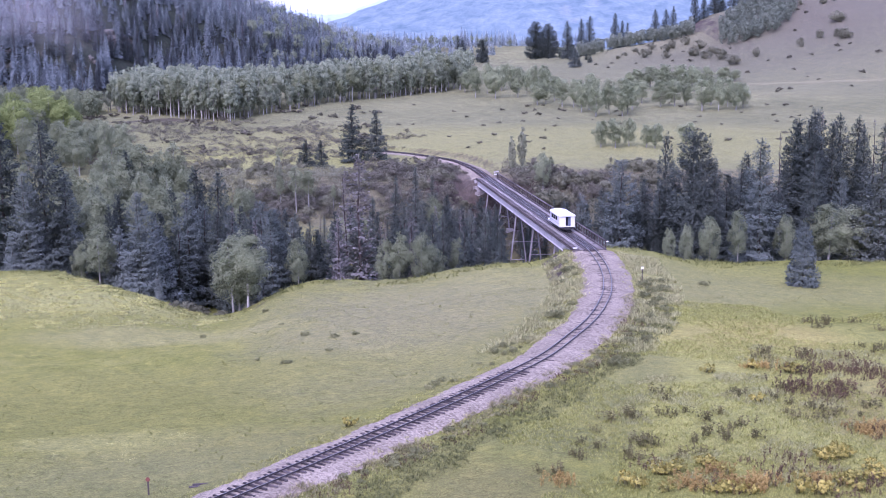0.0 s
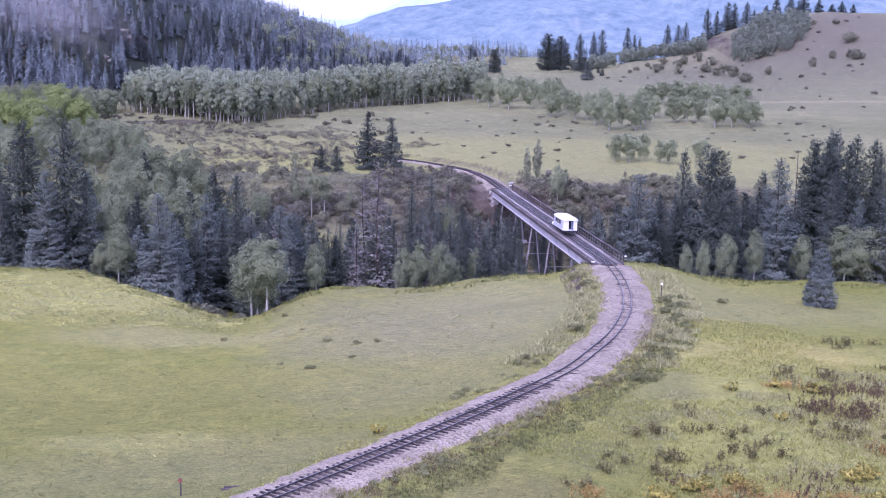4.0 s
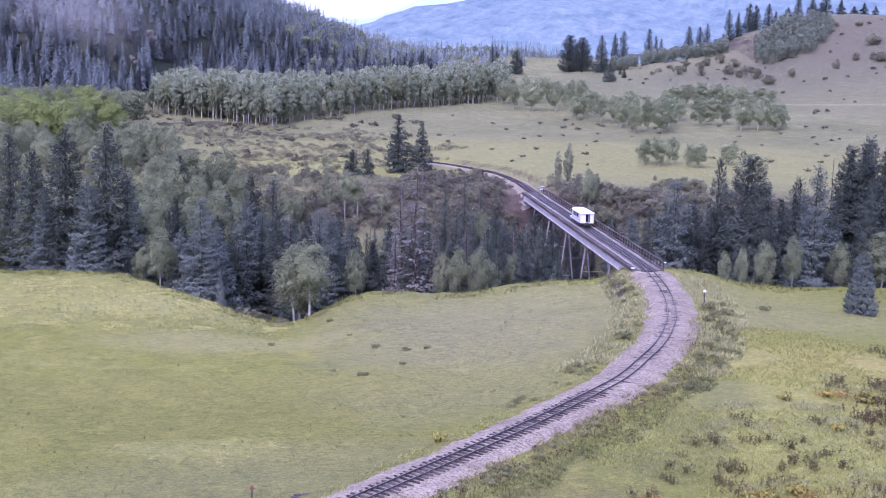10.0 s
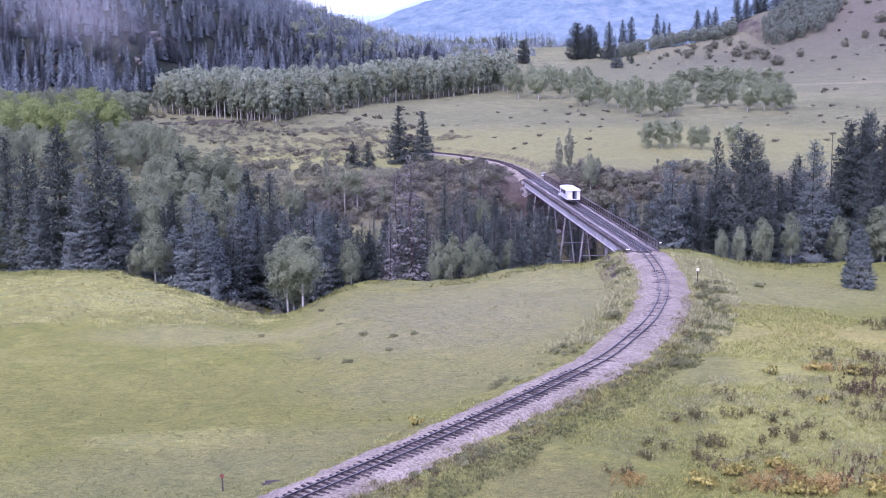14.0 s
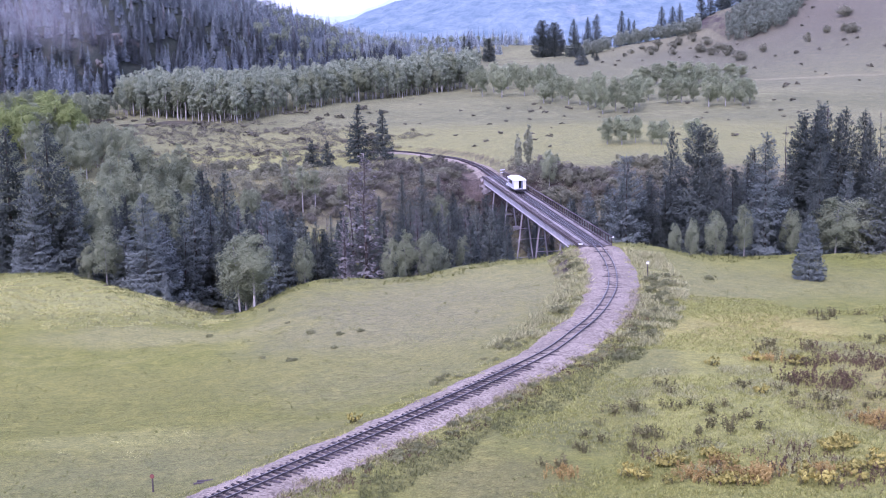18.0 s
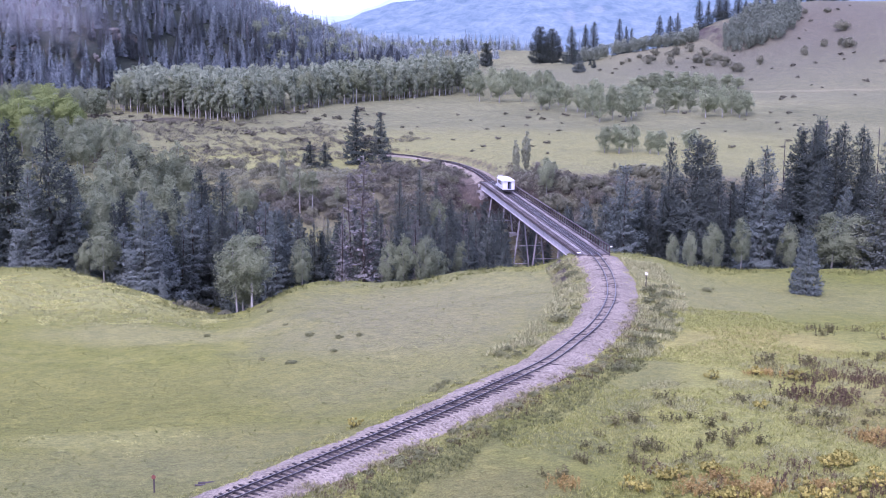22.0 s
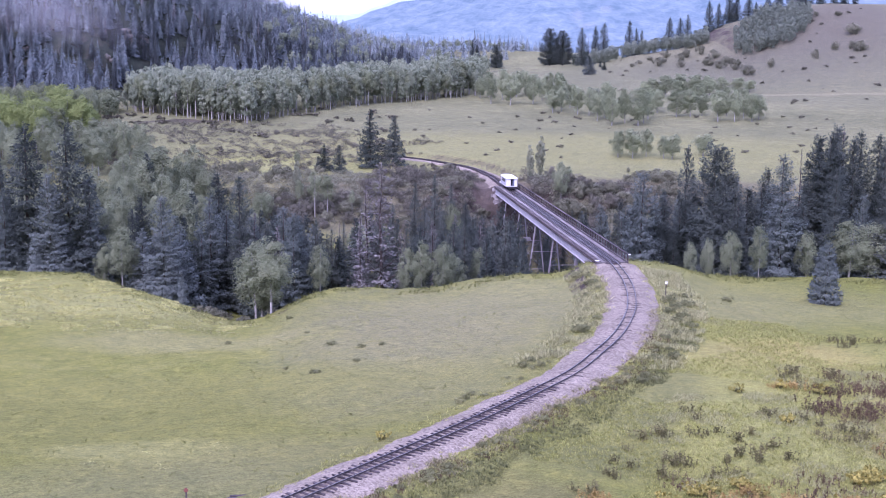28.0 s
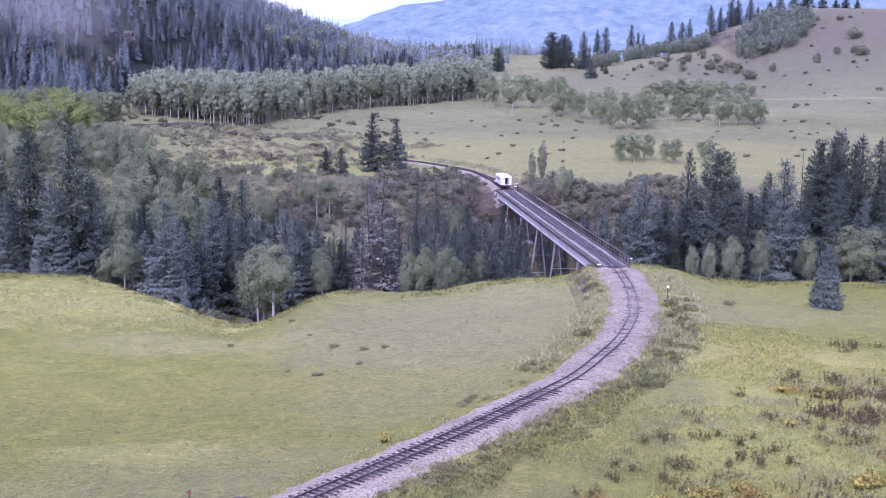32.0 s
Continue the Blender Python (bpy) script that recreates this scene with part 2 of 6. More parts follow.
def joined(pieces):
    v, f = [], []
    for pv, pf in pieces:
        n = len(v)
        v += list(pv)
        f += [tuple(i + n for i in q) for q in pf]
    return v, f


def kites(base, tip, side, mid=0.45, out=None):
    """Folded four-cornered leaves from arrays of bases, tips and half widths, with the way each one faces."""
    n = len(base)
    m = base + (tip - base) * mid
    flat = np.cross(m - side - base, tip - base)
    if out is None:
        out = unit(flat) * np.where(flat[:, 2:] < 0, -1, 1)
    side = np.where((flat * out).sum(1, keepdims=True) < 0, -side, side)
    v = np.stack([base, m - side, tip, m + side], 1).reshape(-1, 3)
    i = np.arange(n)[:, None] * 4
    return v, np.concatenate([i + [0, 1, 2], i + [0, 2, 3]], 0), np.repeat(unit(out), 4, 0)


def leafage(name, v, f, out, mat):
    """A mesh of leaves, each shaded by the way its spray faces."""
    me = bpy.data.meshes.new(name)
    f = np.asarray(f)
    me.vertices.add(len(v))
    me.vertices.foreach_set("co", np.asarray(v, np.float32).ravel())
    me.loops.add(f.size)
    me.loops.foreach_set("vertex_index", f.astype(np.int32).ravel())
    me.polygons.add(len(f))
    me.polygons.foreach_set("loop_start", np.arange(0, f.size, 3, dtype=np.int32))
    me.update(calc_edges=True)
    me.polygons.foreach_set("use_smooth", np.ones(len(f), bool))
    me.normals_split_custom_set_from_vertices(np.asarray(out, np.float32))
    me.materials.append(mat)
    return me


def unit(a):
    return a / (np.linalg.norm(a, axis=-1, keepdims=True) + 1e-9)

# ---- plants ----
def spruce_mesh(seed, tall=20.0, wide=3.5, boughs=15.0, ragged=0.25, bare=0.04, droop=0.3, sprays=20.0, leaf=0.36, full=0.8, core=1.0, whorl=0.5):
    """The needles of a conifer: whorls of drooping boughs, each a thick frond of many small hanging sprays."""
    r = np.random.default_rng(seed)
    n = int(boughs * tall)
    tier = 0.034 * (20 / tall)
    u = bare + (0.98 - bare) * r.random(n)
    u = np.clip(np.where(r.random(n) < whorl, np.round(u / tier) * tier + r.normal(0, tier * 0.12, n), u), bare, 0.985)
    a = r.random(n) * 6.283

    def girth(h):
        return wide * (1 - h) ** full * np.minimum(1.0, 0.76 + 1.6 * h) + 0.14 * min(1.0, tall / 20)

    lobe = 1 + 0.14 * np.sin(2 * a + seed + 5 * u) + 0.1 * np.sin(23 * u + seed)
    reach = girth(u) * (1 - ragged * r.random(n) ** 1.4 * 1.4) * lobe
    rise = 0.6 * u - droop * (1 - u) ** 0.6 + r.normal(0, 0.07, n)
    m = np.maximum(8, (reach * sprays).astype(int))
    i = np.repeat(np.arange(n), m)
    t = 0.2 + 0.8 * r.random(len(i)) ** 0.62
    ray_out = np.stack([np.cos(a[i]), np.sin(a[i]), 0 * t], 1)
    flat = np.stack([-np.sin(a[i]), np.cos(a[i]), 0 * t], 1)
    w = r.uniform(-1, 1, len(i))
    deep = r.random(len(i))
    p = ray_out * (reach[i] * t)[:, None] + flat * (w * reach[i] * (0.1 + 0.5 * t * (1.12 - t)))[:, None]
    p[:, 2] += u[i] * tall + reach[i] * (rise[i] * t + 0.22 * t**3 - 0.16 * np.abs(w) * t) - 0.34 * deep * np.minimum(1, reach[i])
    fan = w * 0.8 + r.normal(0, 0.3, len(i))
    d = ray_out * np.cos(fan)[:, None] + flat * np.sin(fan)[:, None]
    d[:, 2] += rise[i] * 0.8 - 1.1 * deep**2 + r.normal(0, 0.12, len(i))
    size = leaf * r.uniform(0.6, 1.1, len(i)) * (1.1 - 0.45 * u[i])
    d = unit(d) * size[:, None]
    side = unit(np.cross(d, r.normal(0, 0.7, d.shape) + (0, 0, 1))) * (size * 0.3)[:, None]
    face = ray_out * (0.3 + 0.6 * t)[:, None] + np.stack([0 * t, 0 * t, 0.85 - 0.7 * deep], 1) + flat * (0.3 * w)[:, None] + r.normal(0, 0.25, d.shape)
    # filler round the stem, added to close gaps and keep the inside dark
    k = int(34 * tall * core)
    h = bare + (0.97 - bare) * r.random(k)
    b = r.random(k) * 6.283
    ring = np.stack([np.cos(b), np.sin(b), 0 * b], 1)
    q = ring * (girth(h) * r.uniform(0.12, 0.42, k))[:, None] + np.stack([0 * h, 0 * h, h * tall], 1)
    hang = np.stack([0.25 * np.cos(b), 0.25 * np.sin(b), -1 + 0 * b], 1) * (0.22 + 0.09 * girth(h))[:, None]
    broad = np.stack([-np.sin(b), np.cos(b), 0 * b], 1) * (0.06 + 0.05 * girth(h))[:, None]
    base = np.concatenate([p, q, [[0, 0, tall * 0.95]]])
    tip = np.concatenate([p + d, q + hang, [[0, 0, tall]]])
    return kites(base, tip, np.concatenate([side, broad, [[0.05, 0, 0]]]), 0.5, np.concatenate([face, ring * 0.7 + (0, 0, -0.5) + r.normal(0, 0.2, ring.shape), [[0, -0.6, 0.6]]]))


def leafy_mesh(seed, tall=10.0, wide=2.6, low=0.3, clumps=34, leaves=60, leaf=0.3, gap=0.0):
    """The leaves of a broad-leaved tree: a crown of rounded clumps of small leaves, with gaps."""
    r = np.random.default_rng(seed)
    base, d, side, face = [], [], [], []
    half = tall * (1 - low) / 2
    for k in range(clumps):
        v = unit(r.normal(0, 1, 3)) * (r.random() ** 0.4)
        taper = 1 - 0.35 * max(0.0, v[2]) - 0.2 * max(0.0, -v[2])
        s = min(half, wide) * (0.2 + 0.16 * r.random())
        c = np.array([v[0] * (wide - s * 0.7) * taper, v[1] * (wide - s * 0.7) * taper, tall * low + half + v[2] * (half - s * 0.7)])
        n = int(leaves * (0.6 + 0.8 * r.random()) * (1 - gap * r.random()))
        q = unit(r.normal(0, 1, (n, 3)) + v * 0.7 + (0, 0, 0.25)) * (r.random((n, 1)) ** 0.35)
        out = unit(q * 0.6 + v * 0.8 + (0, 0, 0.3) + r.normal(0, 0.3, (n, 3)))
        turn = unit(out + r.normal(0, 0.6, (n, 3)))
        e = unit(np.cross(turn, r.normal(0, 1, (n, 3))))
        size = leaf * (0.6 + 0.8 * r.random((n, 1)))
        base.append(c + q * (s, s, s * 1.15) - e * size / 2)
        d.append(e * size)
        side.append(np.cross(turn, e) * size * 0.45)
        face.append(out)
    base, d, side = np.concatenate(base), np.concatenate(d), np.concatenate(side)
    return kites(base, base + d, side, 0.5, np.concatenate(face))


def trunk_mesh(seed, tall, thick, sway=0.1, limbs=0, low=0.4, reach=1.6):
    r = np.random.default_rng(seed)
    k = np.linspace(0, 1, 7)
    path = np.stack([np.cumsum(r.normal(0, sway, 7)) * k, np.cumsum(r.normal(0, sway, 7)) * k, k * tall - 0.4 * (k == 0)], 1)
    pieces = [tube(path, thick * (1 - 0.88 * k) + 0.01)]
    for _ in range(limbs):
        u = low + (0.9 - low) * r.random()
        p = np.array([np.interp(u, k, path[:, c]) for c in range(3)])
        a = r.random() * 6.28
        e = p + np.array([math.cos(a), math.sin(a), 0.9]) * reach * (1.15 - u) * (0.7 + 0.5 * r.random())
        pieces.append(tube([p, (p + e) / 2 + (0, 0, -0.1), e], [thick * 0.35 * (1.1 - u), thick * 0.22 * (1.1 - u), 0.012], 5))
    return joined(pieces)


def plant(name, crown, trunk, leaf_mat, bark_mat, label, category, group, crown_name="crown"):
    """A tree standing below the ground, out of the way, from which the trees of the place are copied."""
    root = tagged(new(name), label, category, group)
    stem = child("trunk" if crown_name in ("crown", "deadwood") else "stem", leafage("stem", *trunk, bark_mat) if len(trunk) == 3 else mesh("trunk", *trunk, bark_mat, True), root)
    top = child(crown_name, leafage(crown_name, *crown, leaf_mat), root)
    for ob in ((top,) if stem.name.startswith("trunk") else (stem, top)):
        ob["kind"] = "stuff"
    return root


def stalks_mesh(seed, stems, tall, spread, leaves=5, thin=0.022):
    """Upright stems of tall weeds with narrow leaves along them."""
    r = np.random.default_rng(seed)
    base, tip, side = [], [], []
    for _ in range(stems):
        p = np.array([r.normal(0, spread), r.normal(0, spread), -0.05])
        up = np.array([r.normal(0, 0.14), r.normal(0, 0.14), 1.0]) * tall * (0.6 + 0.5 * r.random())
        base.append(p)
        tip.append(p + up)
        side.append(unit(np.array([r.normal(), r.normal(), 0])) * thin)
        for k in range(leaves * 2):
            q = p + up * (0.25 + 0.7 * r.random())
            d = np.array([r.normal(), r.normal(), 0.6])
            d = unit(d) * tall * (0.12 + 0.12 * r.random())
            base.append(q)
            tip.append(q + d)
            side.append(unit(np.cross(d, r.normal(0, 1, 3))) * tall * 0.05)
    return kites(np.array(base), np.array(tip), np.array(side), 0.5)


SPRUCE_BLUE = foliage("spruce_needles_blue", (0.1, 0.122, 0.109), (0.165, 0.197, 0.174), (0.26, 0.3, 0.268), translucent=0.12, spread_out=0.8)
SPRUCE_DARK = foliage("spruce_needles_dark", (0.055, 0.07, 0.06), (0.095, 0.116, 0.099), (0.16, 0.187, 0.16), translucent=0.12, spread_out=0.8)
PINE = foliage("fir_needles", (0.092, 0.108, 0.09), (0.154, 0.176, 0.147), (0.228, 0.254, 0.213), translucent=0.12, spread_out=0.8)
# the two hill needles are bluer: distance haze mixed into their colour
SPRUCE_HILL = foliage("hill_spruce_needles_hazed", (0.06, 0.073, 0.076), (0.1, 0.119, 0.123), (0.148, 0.17, 0.174), translucent=0.15, spread_out=0.6)
FIR_HILL = foliage("hill_fir_needles_hazed", (0.085, 0.104, 0.1), (0.145, 0.172, 0.165), (0.205, 0.235, 0.222), translucent=0.15, spread_out=0.6)
ASPEN_LEAF = foliage("aspen_leaves", (0.172, 0.2, 0.122), (0.265, 0.298, 0.182), (0.37, 0.405, 0.252), 0.08, 0.45, 0.3)
ASPEN_BRIGHT = foliage("aspen_leaves_bright", (0.185, 0.228, 0.08), (0.275, 0.328, 0.118), (0.38, 0.435, 0.17), 0.08, 0.45)
WILLOW = foliage("willow_leaves", (0.135, 0.14, 0.095), (0.22, 0.225, 0.152), (0.31, 0.315, 0.215), 0.08, 0.35)
SAGE_LEAF = foliage("sagebrush_leaves", (0.11, 0.105, 0.078), (0.17, 0.164, 0.122), (0.24, 0.232, 0.175), translucent=0.3)
YELLOW_LEAF = foliage("yellow_flowering_bush", (0.2, 0.195, 0.065), (0.4, 0.36, 0.1), (0.64, 0.54, 0.16), translucent=0.3)
RUSSET_LEAF = foliage("russet_weed", (0.062, 0.044, 0.03), (0.13, 0.092, 0.058), (0.23, 0.172, 0.1), translucent=0.3)
AMBER_LEAF = foliage("amber_weed", (0.2, 0.14, 0.05), (0.38, 0.28, 0.1), (0.58, 0.45, 0.17), translucent=0.3)
SHRUB_LEAF = foliage("verge_shrub_leaves", (0.16, 0.17, 0.085), (0.28, 0.29, 0.145), (0.43, 0.43, 0.22), 0.08, 0.45)
POPLAR_LEAF = foliage("poplar_leaves", (0.21, 0.228, 0.155), (0.32, 0.342, 0.235), (0.43, 0.455, 0.31), 0.08, 0.45)
STALK_LEAF = foliage("dark_weed", (0.08, 0.078, 0.035), (0.165, 0.155, 0.07), (0.3, 0.275, 0.12), translucent=0.3)
BARK_DARK = mottled("conifer_bark", (0.035, 0.028, 0.024), (0.09, 0.075, 0.065), 2.0)
BARK_PALE = mottled("aspen_bark", (0.17, 0.17, 0.15), (0.44, 0.43, 0.39), 1.6, 0.8)
TWIGS = foliage("bare_brown_twigs", (0.122, 0.118, 0.092), (0.2, 0.192, 0.15), (0.28, 0.27, 0.212), translucent=0.4, spread_out=1.0)
# hill and grove leaves are greyed, with the haze put into their colour
HILL_LEAF = foliage("hill_aspen_leaves_hazed", (0.155, 0.182, 0.138), (0.232, 0.266, 0.2), (0.32, 0.355, 0.268), 0.08, 0.45, 0.3)
GROVE_LEAF = foliage("grove_aspen_leaves_hazed", (0.19, 0.224, 0.15), (0.29, 0.333, 0.226), (0.4, 0.44, 0.305), 0.08, 0.45, 0.3)
PARK_LEAF = foliage("meadow_aspen_leaves", (0.205, 0.238, 0.14), (0.31, 0.352, 0.212), (0.425, 0.465, 0.288), 0.08, 0.45, 0.3)
DEAD_WOOD = foliage("dead_twigs", (0.138, 0.132, 0.122), (0.22, 0.212, 0.197), (0.335, 0.325, 0.305))

KINDS = {}
SPR, ASP, BSH = "conifers of the gorge", "aspens of the valley", "bushes"
for k, (w, ra) in enumerate([(3.8, 0.22), (3.45, 0.28), (4.1, 0.25)]):
    KINDS["blue", k] = plant("spruce_tree", spruce_mesh(10 + k, 20, w, 14, ra, droop=0.38, sprays=28, leaf=0.3, full=0.62), trunk_mesh(k, 19.0, 0.2), SPRUCE_BLUE, BARK_DARK, "blue-grey spruce with frosted drooping boughs on the slope", "tree", SPR)
    KINDS["dark", k] = plant("spruce_tree", spruce_mesh(20 + k, 20, w * 0.95, 16, ra - 0.03, sprays=27, leaf=0.3, full=0.66), trunk_mesh(9 + k, 19.0, 0.2), SPRUCE_DARK, BARK_DARK, "dark green spruce with a pointed crown in the gorge", "tree", SPR)
    KINDS["pine", k] = plant("fir_tree", spruce_mesh(30 + k, 20, w * 0.95, 12, 0.4, 0.06, 0.12, 24, 0.32, 0.75), trunk_mesh(19 + k, 19.0, 0.2), PINE, BARK_DARK, "tall ragged green fir in the gorge", "tree", SPR)
    KINDS["round", k] = plant("pine_tree", spruce_mesh(230 + k, 20, 4.8, 22, 0.18, 0.05, 0.0, 27, 0.34, 0.5, 1.5), trunk_mesh(239 + k, 19.0, 0.25), SPRUCE_DARK, BARK_DARK, "broad dark green pine with a rounded top", "tree", "pines")
    KINDS["dead", k] = plant("dead_fir", spruce_mesh(90 + k, 20, w * 0.8, 7, 0.6, 0.12, 0.3, 9, 0.4, core=0.2), trunk_mesh(79 + k, 19.0, 0.2, 0.1, 26, 0.15, 2.4), DEAD_WOOD, BARK_DARK, "dying fir with bare grey twigs in the gorge", "tree", "dying firs", "deadwood")
    KINDS["snag", k] = plant("bare_snag", spruce_mesh(390 + k, 10, 0.5, 4, 0.6, 0.3, 0.3, 7, 0.2, core=0.0), trunk_mesh(379 + k, 9.8, 0.13, 0.05, 16, 0.4, 0.9), DEAD_WOOD, BARK_DARK, "bare grey snag of a dead spruce", "tree", "snags", "deadwood")
    KINDS["lone", k] = plant("young_spruce", spruce_mesh(410 + k, 9, 2.25, 44, 0.12, 0.01, 0.26, 24, 0.28, 0.6, whorl=0.9), trunk_mesh(419 + k, 8.6, 0.12), SPRUCE_BLUE, BARK_DARK, "dense broad blue-grey spruce standing alone on the meadow", "tree", SPR)
    KINDS["small", k] = plant("young_spruce", spruce_mesh(110 + k, 9, w * 0.56, 30, ra * 0.7, 0.02, 0.3, 24, 0.28), trunk_mesh(99 + k, 8.6, 0.12), SPRUCE_BLUE, BARK_DARK, "young blue-grey spruce, dense and broad at its foot", "tree", SPR)
    KINDS["dusky", k] = plant("young_spruce", spruce_mesh(210 + k, 9, w * 0.5, 28, ra, 0.02, 0.26, 22, 0.28), trunk_mesh(199 + k, 8.6, 0.12), SPRUCE_DARK, BARK_DARK, "dark green young spruce with a pointed crown", "tree", SPR)
    KINDS["aspen", k] = plant("aspen_tree", leafy_mesh(40 + k, 10, 2.4 + 0.2 * k, 0.14, 70, 130, 0.155), trunk_mesh(29 + k, 8.6, 0.12, 0.08, 7), ASPEN_LEAF, BARK_PALE, "green-leaved aspen with a slender pale trunk", "tree", ASP)
    KINDS["parkland", k] = plant("aspen_tree", leafy_mesh(440 + k, 10, 2.5, 0.04, 72, 100, 0.18), trunk_mesh(449 + k, 8.6, 0.12, 0.08, 7), PARK_LEAF, BARK_PALE, "light green aspen with a low rounded crown on the meadow", "tree", ASP)
    KINDS["tall", k] = plant("aspen_tree", leafy_mesh(340 + k, 18, 3.3, 0.25, 130, 80, 0.23), trunk_mesh(349 + k, 16.5, 0.16, 0.12, 12), ASPEN_LEAF, BARK_PALE, "tall green-leaved aspen with a pale trunk in the gorge", "tree", ASP)
    KINDS["bright", k] = plant("aspen_tree", leafy_mesh(50 + k, 10, 2.9, 0.08, 64, 90, 0.21), trunk_mesh(39 + k, 8.4, 0.1, 0.08, 7), ASPEN_BRIGHT, BARK_PALE, "yellow-green aspen with a dense rounded crown", "tree", ASP)
    KINDS["grove", k] = plant("grove_aspen", leafy_mesh(60 + k, 10, 1.8, 0.16, 48, 70, 0.22), trunk_mesh(49 + k, 9.0, 0.12, 0.06, 5, 0.5), GROVE_LEAF, BARK_PALE, "aspen of a dense grove with a bare pale trunk", "tree", "aspens of the groves")
    KINDS["stem", k] = plant("aspen_tree", leafy_mesh(360 + k, 10, 2.0, 0.42, 44, 80, 0.2), trunk_mesh(359 + k, 9.0, 0.13, 0.06, 6, 0.5), ASPEN_LEAF, BARK_PALE, "aspen with a high crown and a bare white trunk", "tree", ASP)
    KINDS["twig", k] = plant("bare_bush", leafy_mesh(370 + k, 3.0, 1.9, 0.02, 34, 60, 0.15, 0.4), trunk_mesh(369 + k, 2.2, 0.04, 0.12, 9, 0.1, 1.3), TWIGS, BARK_DARK, "brown twiggy bush on the gorge's bank", "bush", BSH, "foliage")
    KINDS["bush", k] = plant("willow_bush", leafy_mesh(70 + k, 3.0, 1.9, -0.05, 36, 60, 0.17), trunk_mesh(59 + k, 2.2, 0.04, 0.12, 5, 0.1, 1.2), WILLOW, BARK_DARK, "grey-green willow bush on the bank", "bush", BSH, "foliage")
    KINDS["sage", k] = plant("sagebrush", leafy_mesh(80 + k, 1.1, 1.1, 0.02, 14, 34, 0.17), trunk_mesh(69 + k, 0.7, 0.03, 0.08, 4, 0.1, 0.6), SAGE_LEAF, BARK_DARK, "low grey-brown sagebrush on the meadow", "bush", "sagebrush", "foliage")
    KINDS["flower", k] = plant("flowering_bush", leafy_mesh(120 + k, 0.9, 0.8, 0.2, 18, 20, 0.12), stalks_mesh(130 + k, 12, 0.6, 0.2), YELLOW_LEAF, STALK_LEAF, "yellow-flowering rabbitbrush in the rough grass", "bush", "yellow bushes", "blossom")
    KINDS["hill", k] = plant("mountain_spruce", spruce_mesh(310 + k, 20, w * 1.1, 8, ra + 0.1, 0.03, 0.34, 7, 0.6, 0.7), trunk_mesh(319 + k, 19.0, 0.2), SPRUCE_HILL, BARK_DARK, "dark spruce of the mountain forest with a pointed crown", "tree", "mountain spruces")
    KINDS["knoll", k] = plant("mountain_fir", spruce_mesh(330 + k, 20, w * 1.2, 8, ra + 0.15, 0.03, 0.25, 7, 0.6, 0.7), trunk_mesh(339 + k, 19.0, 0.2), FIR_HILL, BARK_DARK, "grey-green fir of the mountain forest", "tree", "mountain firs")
    KINDS["poplar", k] = plant("poplar_tree", leafy_mesh(220 + k, 10, 1.25, 0.02, 130, 50, 0.17), trunk_mesh(229 + k, 9.0, 0.1, 0.06, 6), POPLAR_LEAF, BARK_DARK, "narrow upright grey-green poplar beside the bridge end", "tree", "poplars")
    KINDS["amber", k] = plant("amber_weed", stalks_mesh(240 + k, 16, 0.7, 0.45, 9), stalks_mesh(250 + k, 8, 0.4, 0.3), AMBER_LEAF, STALK_LEAF, "clump of amber and orange withering weeds", "plant", "amber weeds", "foliage")
    KINDS["shrub", k] = plant("verge_shrub", leafy_mesh(260 + k, 1.5, 1.2, -0.05, 34, 60, 0.1), trunk_mesh(269 + k, 1.0, 0.03, 0.08, 4, 0.1, 0.7), SHRUB_LEAF, BARK_DARK, "low olive-green shrub on the railway verge", "bush", "verge shrubs", "foliage")
    KINDS["russet", k] = plant("russet_weed", stalks_mesh(140 + k, 20, 0.75, 0.6, 6), stalks_mesh(150 + k, 10, 0.5, 0.4), RUSSET_LEAF, STALK_LEAF, "clump of russet-brown withered weeds in the grass", "plant", "russet weeds", "foliage")
    KINDS["stalk", k] = plant("tall_weed", stalks_mesh(160 + k, 11, 0.8, 0.28, 6), stalks_mesh(170 + k, 8, 0.35, 0.25), STALK_LEAF, STALK_LEAF, "clump of dark upright seed stalks in the grass", "plant", "dark weeds", "foliage")
HEIGHT = {"blue": 20, "dark": 20, "pine": 20, "round": 20, "snag": 10, "stem": 10, "tall": 18, "lone": 9, "twig": 3.0, "dead": 20, "small": 9, "dusky": 9, "aspen": 10, "parkland": 10, "bright": 10, "grove": 10, "bush": 3.0, "sage": 1.1, "flower": 0.9, "russet": 0.85, "stalk": 0.8, "poplar": 10, "hill": 20, "knoll": 20, "amber": 0.75, "shrub": 1.5}
USED = set()
rand = random.Random(5)


def grow(kind, x, y, tall, broad=1.0):
    """A tree of that kind and height on the ground at x, y."""
    if tall < 13.5 and kind in ("blue", "dark"):
        kind = "small" if kind == "blue" else "dusky"
    if tall > 12.5 and kind == "aspen":
        kind = "tall"
    k = rand.randrange(3)
    s = tall / HEIGHT[kind]
    w = s * broad * (0.92 + 0.16 * rand.random())
    z = float(land(x, y)) - 0.12
    m = Matrix.Translation((x, y, z)) @ Matrix.Rotation(rand.random() * 6.28, 4, "Z") @ Matrix.Diagonal((w, w, s, 1))
    root = KINDS[kind, k]
    if (kind, k) in USED:
        return copy_thing(root, m @ Matrix.Diagonal((*(1 / c for c in root.scale), 1)))
    USED.add((kind, k))
    root.matrix_basis = m
    return root

